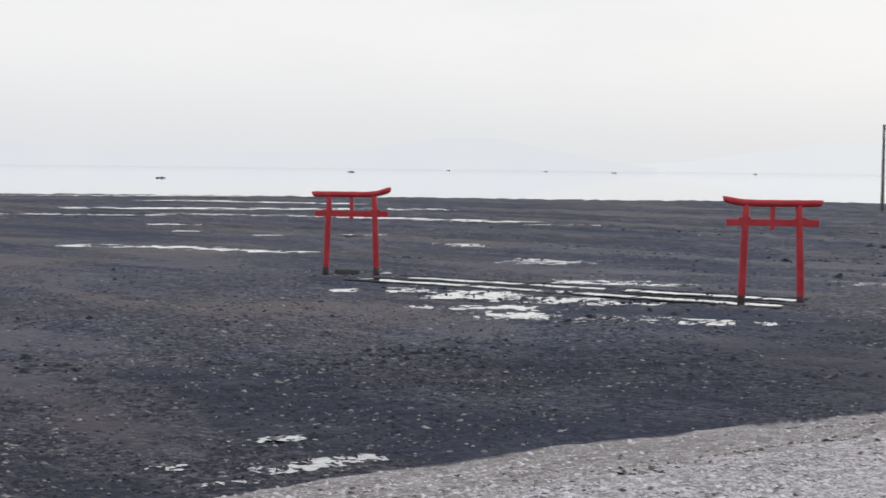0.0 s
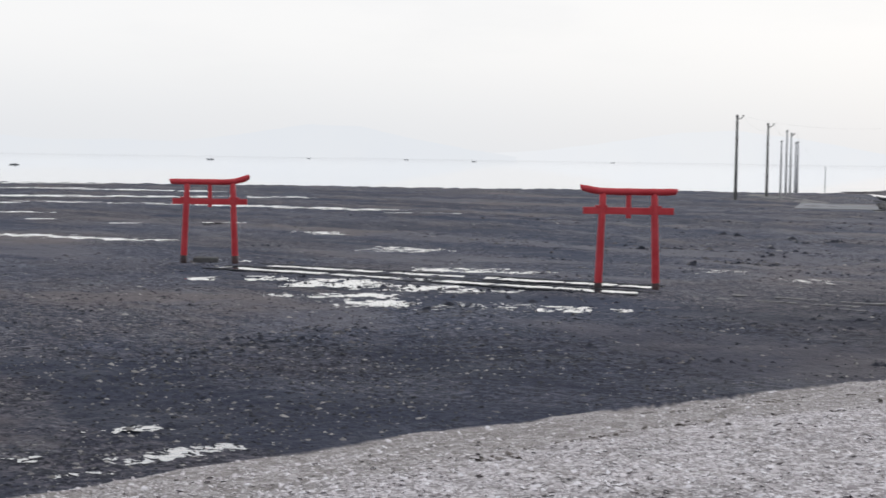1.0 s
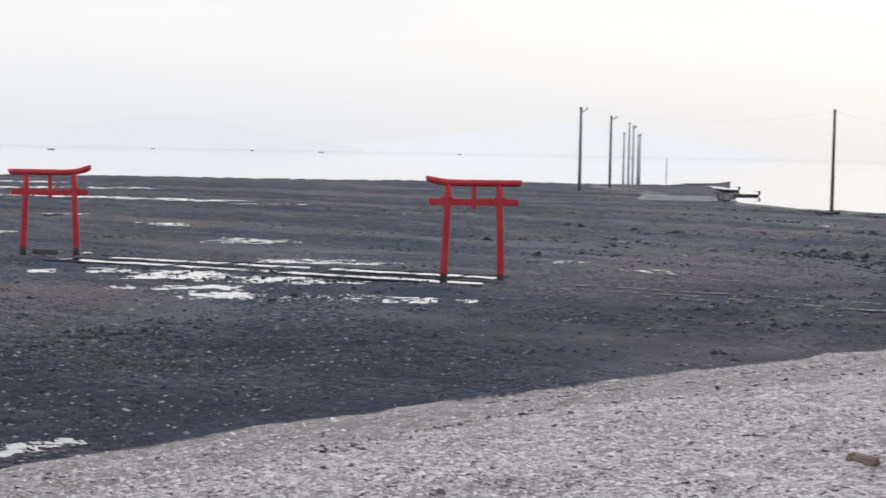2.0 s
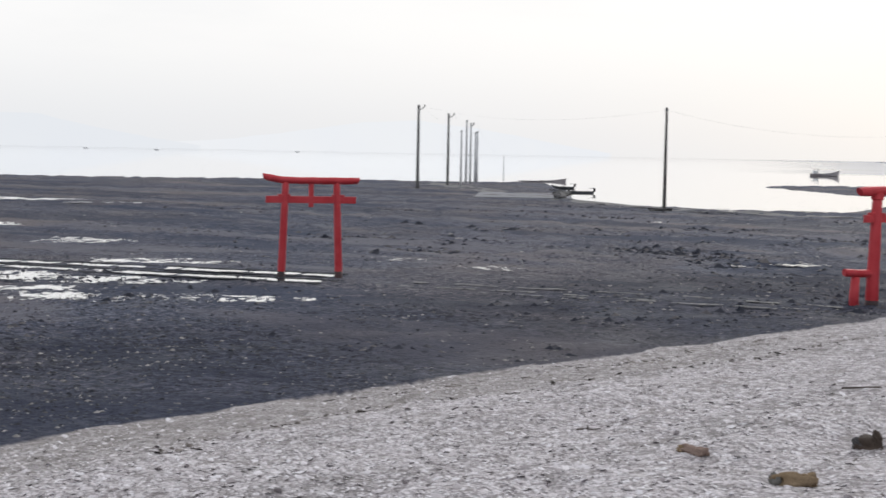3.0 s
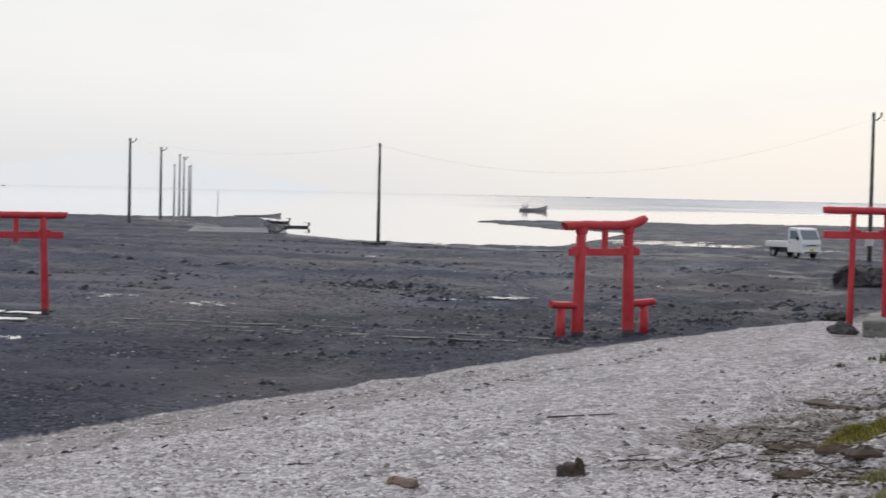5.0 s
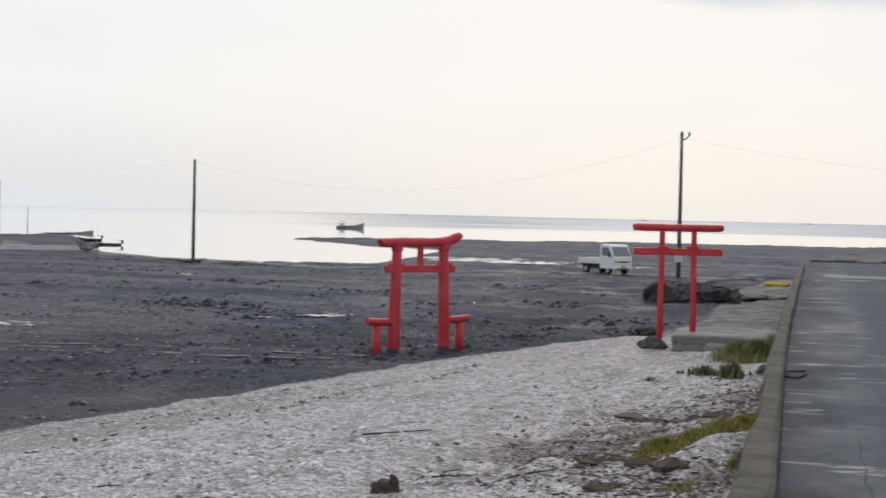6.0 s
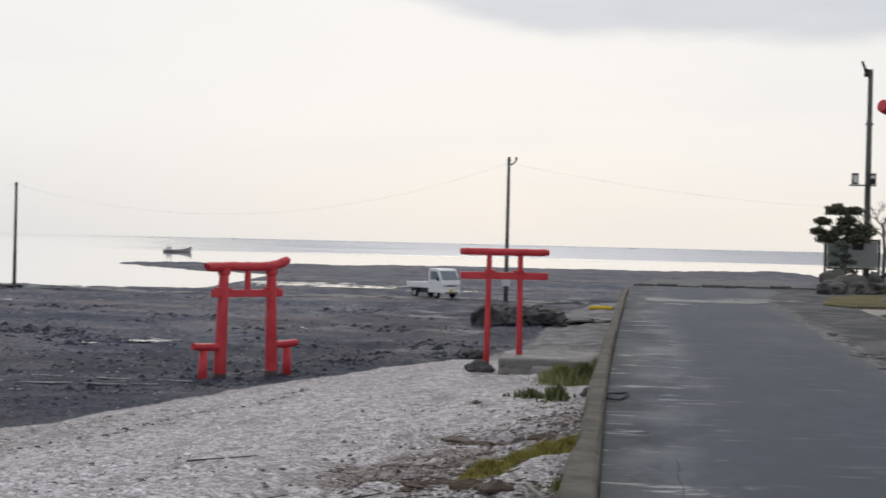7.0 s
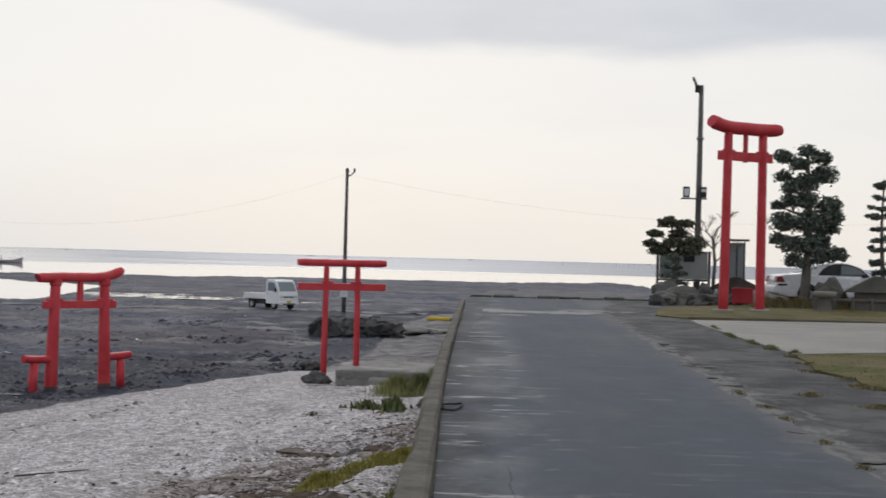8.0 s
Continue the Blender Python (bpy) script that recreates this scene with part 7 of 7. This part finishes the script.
for i, (x, y, sx, sy, sz, nm) in enumerate(((5.5, 55.2, 1.0, 0.8, 0.62, 0), (6.15, 56.2, 1.3, 0.9, 0.85, 0), (6.9, 56.0, 1.1, 0.9, 0.62, 0), (5.15, 54.3, 0.55, 0.5, 0.42, 1), (7.6, 57.2, 0.9, 0.7, 0.55, 0), (5.9, 57.4, 1.2, 0.8, 0.95, 0), (7.3, 58.6, 0.7, 0.5, 0.9, 0), (8.4, 58.5, 0.9, 0.7, 0.5, 1))):
    boulder(x, y, -0.06, (sx, sy, sz), 70 + i, "weathered grey garden stone under the pines" if nm == 0 else "dark garden stone beside the road", M_STONE if nm == 0 else M_ROCK, "garden stones", 30 * i, "garden_stone")
boulder(11.02, 54.8, 0.0, (0.98, 0.7, 1.28), 90, "upright rounded grey memorial stone", M_STONE, name="standing_stone")


def stone_lantern(x, y, z):
    t = empty("stone_basin", x, y, z)
    part("pedestal", tube([(0, 0, -0.05), (0, 0, 0.1), (0, 0, 0.42)], [0.26, 0.22, 0.2], 10), M_STONE, t)
    part("bowl", tube([(0, 0, 0.42), (0, 0, 0.50), (0, 0, 0.60), (0, 0, 0.62)], [0.24, 0.36, 0.38, 0.33], 14), M_PAD, t, "pale shallow stone bowl", True)
    return tagged(t, "pale stone basin on a round pedestal", "stone basin")


stone_lantern(10.30, 52.0, 0.02)


def low_rail(x0, y0, x1, y1):
    t = empty("low_fence", x0, y0, 0)
    d = Vector((x1 - x0, y1 - y0, 0))
    n = 6
    for i in range(n + 1):
        p = d * (i / n)
        part("post", tube([(p.x, p.y, -0.1), (p.x, p.y, 0.42)], 0.07, 8), M_STONE, t)
    part("rail", tube([(0, 0, 0.33), tuple(d * 0.5 + Vector((0, 0, 0.33))), tuple(d + Vector((0, 0, 0.33)))], 0.06, 8), M_DARK_WOOD, t)
    return tagged(t, "low dark rail on short stone posts", "fence")


low_rail(10.2, 53.0, 14.0, 53.7)
tuft("hedge_grass", [(8.75, 54.3, 0.5, 0.5), (9.3, 54.35, 0.7, 0.5), (9.9, 54.4, 0.7, 0.5), (10.6, 54.4, 0.8, 0.5), (11.6, 54.6, 0.9, 0.5)], 1700, 0.52, 71, M_DRY_GRASS, "rough brown grass below the pine")


# ---- parked sedan ----
def sedan(x, y, z, turn):
    """Rear towards -x; 4.65 m long."""
    t = empty("parked_car", x, y, z, turn)
    shell = [(-2.30, 0.34), (-2.34, 0.60), (-2.31, 0.84), (-2.24, 0.95), (-2.00, 1.00), (-1.40, 1.03), (-0.3, 0.97), (0.95, 0.95), (1.90, 0.80), (2.24, 0.68), (2.32, 0.50), (2.26, 0.28), (1.85, 0.22), (-1.95, 0.22)]
    part("body", profile(shell, -0.87, 0.87, 0.07), M_SILVER, t, smooth=False)
    roofline = [(-1.62, 0.97), (-1.42, 1.10), (-1.15, 1.25), (-0.85, 1.36), (-0.50, 1.43), (-0.10, 1.45), (0.22, 1.43), (0.50, 1.34), (0.85, 1.16), (1.16, 0.96)]
    cabin = part("cabin", profile(roofline, -0.74, 0.74, 0.06), M_SILVER, t)
    part("rear_window", profile([(-1.50, 1.07), (-1.48, 1.085), (-0.93, 1.365), (-0.95, 1.345)], -0.60, 0.60, 0.0), M_GLASS, cabin)
    part("windscreen", profile([(1.10, 1.02), (1.12, 1.03), (0.56, 1.335), (0.54, 1.31)], -0.62, 0.62, 0.0), M_GLASS, cabin)
    for s in (-1, 1):
        side = s * 0.744
        part("window_surround", profile([(-0.84, 1.00), (0.98, 1.00), (0.72, 1.20), (0.42, 1.345), (0.15, 1.395), (-0.25, 1.40), (-0.50, 1.34), (-0.70, 1.19)], side - 0.006, side + 0.006, 0.0), M_TRIM, cabin)
        pane_y = s * 0.754
        part("rear_side_window", profile([(-0.73, 1.04), (-0.14, 1.04), (-0.14, 1.365), (-0.26, 1.365), (-0.46, 1.30), (-0.62, 1.18)], pane_y - 0.005, pane_y + 0.005, 0.0), M_GLASS, cabin)
        part("front_side_window", profile([(-0.04, 1.04), (0.86, 1.04), (0.66, 1.19), (0.38, 1.315), (0.14, 1.36), (-0.04, 1.365)], pane_y - 0.005, pane_y + 0.005, 0.0), M_CASE_GLASS, cabin, "side window with a pale sky tone painted in")
        part("tail_lamp", profile([(-2.36, 0.72), (-2.00, 0.72), (-2.14, 0.93), (-2.30, 0.93)], min(s * 0.50, s * 0.885), max(s * 0.50, s * 0.885), 0.02), M_LAMP_RED, t, "dark red tail lamp")
        part("headlight", box((2.10, s * 0.62 - 0.18, 0.60), (2.29, s * 0.62 + 0.25, 0.74), 0.03), M_LAMP_CLEAR, t, "clear headlight lens")
        part("side_moulding", box((-0.95, s * 0.873 - 0.008, 0.55), (1.0, s * 0.873 + 0.008, 0.60), 0.003), M_SILVER, t)
        part("rear_corner_moulding", box((-2.28, s * 0.874 - 0.010, 0.60), (-1.95, s * 0.874 + 0.010, 0.67), 0.003), M_TRIM, t)
        part("mirror", box((0.66, s * 0.93 - 0.09, 0.95), (0.86, s * 0.93 + 0.09, 1.07), 0.03), M_TRIM, t)
        for px in (-1.22, 1.45):
            part("wheel_arch", tube([(px, s * 0.84, 0.33), (px, s * 0.876, 0.33)], 0.37, 18), M_TRIM, t)
            wheel("wheel", px, s * 0.80, 0.315, 0.19, t, s)
        for hx in (-0.62, 0.42):
            part("door_handle", box((hx, s * 0.875 - 0.012, 0.82), (hx + 0.18, s * 0.875 + 0.012, 0.85), 0.004), M_SILVER, t)
    part("bumper", box((-2.40, -0.85, 0.34), (-2.22, 0.85, 0.60), 0.05), M_SILVER, t)
    part("number_plate", box((-2.365, -0.17, 0.66), (-2.350, 0.17, 0.82), 0.003), M_LAMP_CLEAR, t, "white number plate")
    return tagged(t, "white sedan parked behind the pine", "car")


tagged(part("pavement_parking", box((8.6, 55.6, -0.2), (24.0, 75.0, 0.13), 0.03), M_OLD_ASPHALT), "low raised asphalt parking strip behind the pine", "pavement", kind="structure")
sedan(11.83, 57.75, 0.13, 3)


# ---- wires ----
def wire(name, p0, p1, sag, label, r=0.0030):
    p0, p1 = Vector(p0), Vector(p1)
    pts = []
    for k in range(25):
        u = k / 24
        q = p0.lerp(p1, u)
        q.z -= sag * 4 * u * (1 - u)
        pts.append(q)
    return tagged(part(name, tube(pts, r, 5), M_BLACK_WIRE), label, "cable", group="overhead wires")


wire("overhead_wire", (-9.2, 92.5, 6.05), (-39.5, 93.8, 4.3), 2.35, "thin overhead wire sagging between two poles")
wire("overhead_wire", (-9.2, 92.5, 6.05), (38.0, 95.0, 6.0), 2.25, "thin overhead wire sagging towards the yard")
for (x0, y0, z0), (x1, y1, z1) in ((((-77.7, 127.4, 5.6)), ((-83.3, 142.4, 5.25))), (((-83.3, 142.4, 5.25)), ((-87.2, 153.8, 4.75))), (((-87.2, 153.8, 4.75)), ((-112.7, 207.4, 0.9))), (((-39.5, 93.8, 4.3)), ((-77.7, 127.4, 5.6)))):
    wire("overhead_wire", (x0, y0, z0), (x1, y1, z1), 0.9, "thin overhead wire between the tidal road poles", 0.0026)
utility_pole(38.0, 95.0, gz(38, 95), 6.0 - gz(38, 95), 0.15, "dark wooden utility pole beyond the yard", M_POLE)
part("meter_box", box((-0.21, -0.33, 0.95), (0.21, -0.08, 1.7), 0.02), M_LAMP_CLEAR, POLE_C, "pale metal box on the pole")
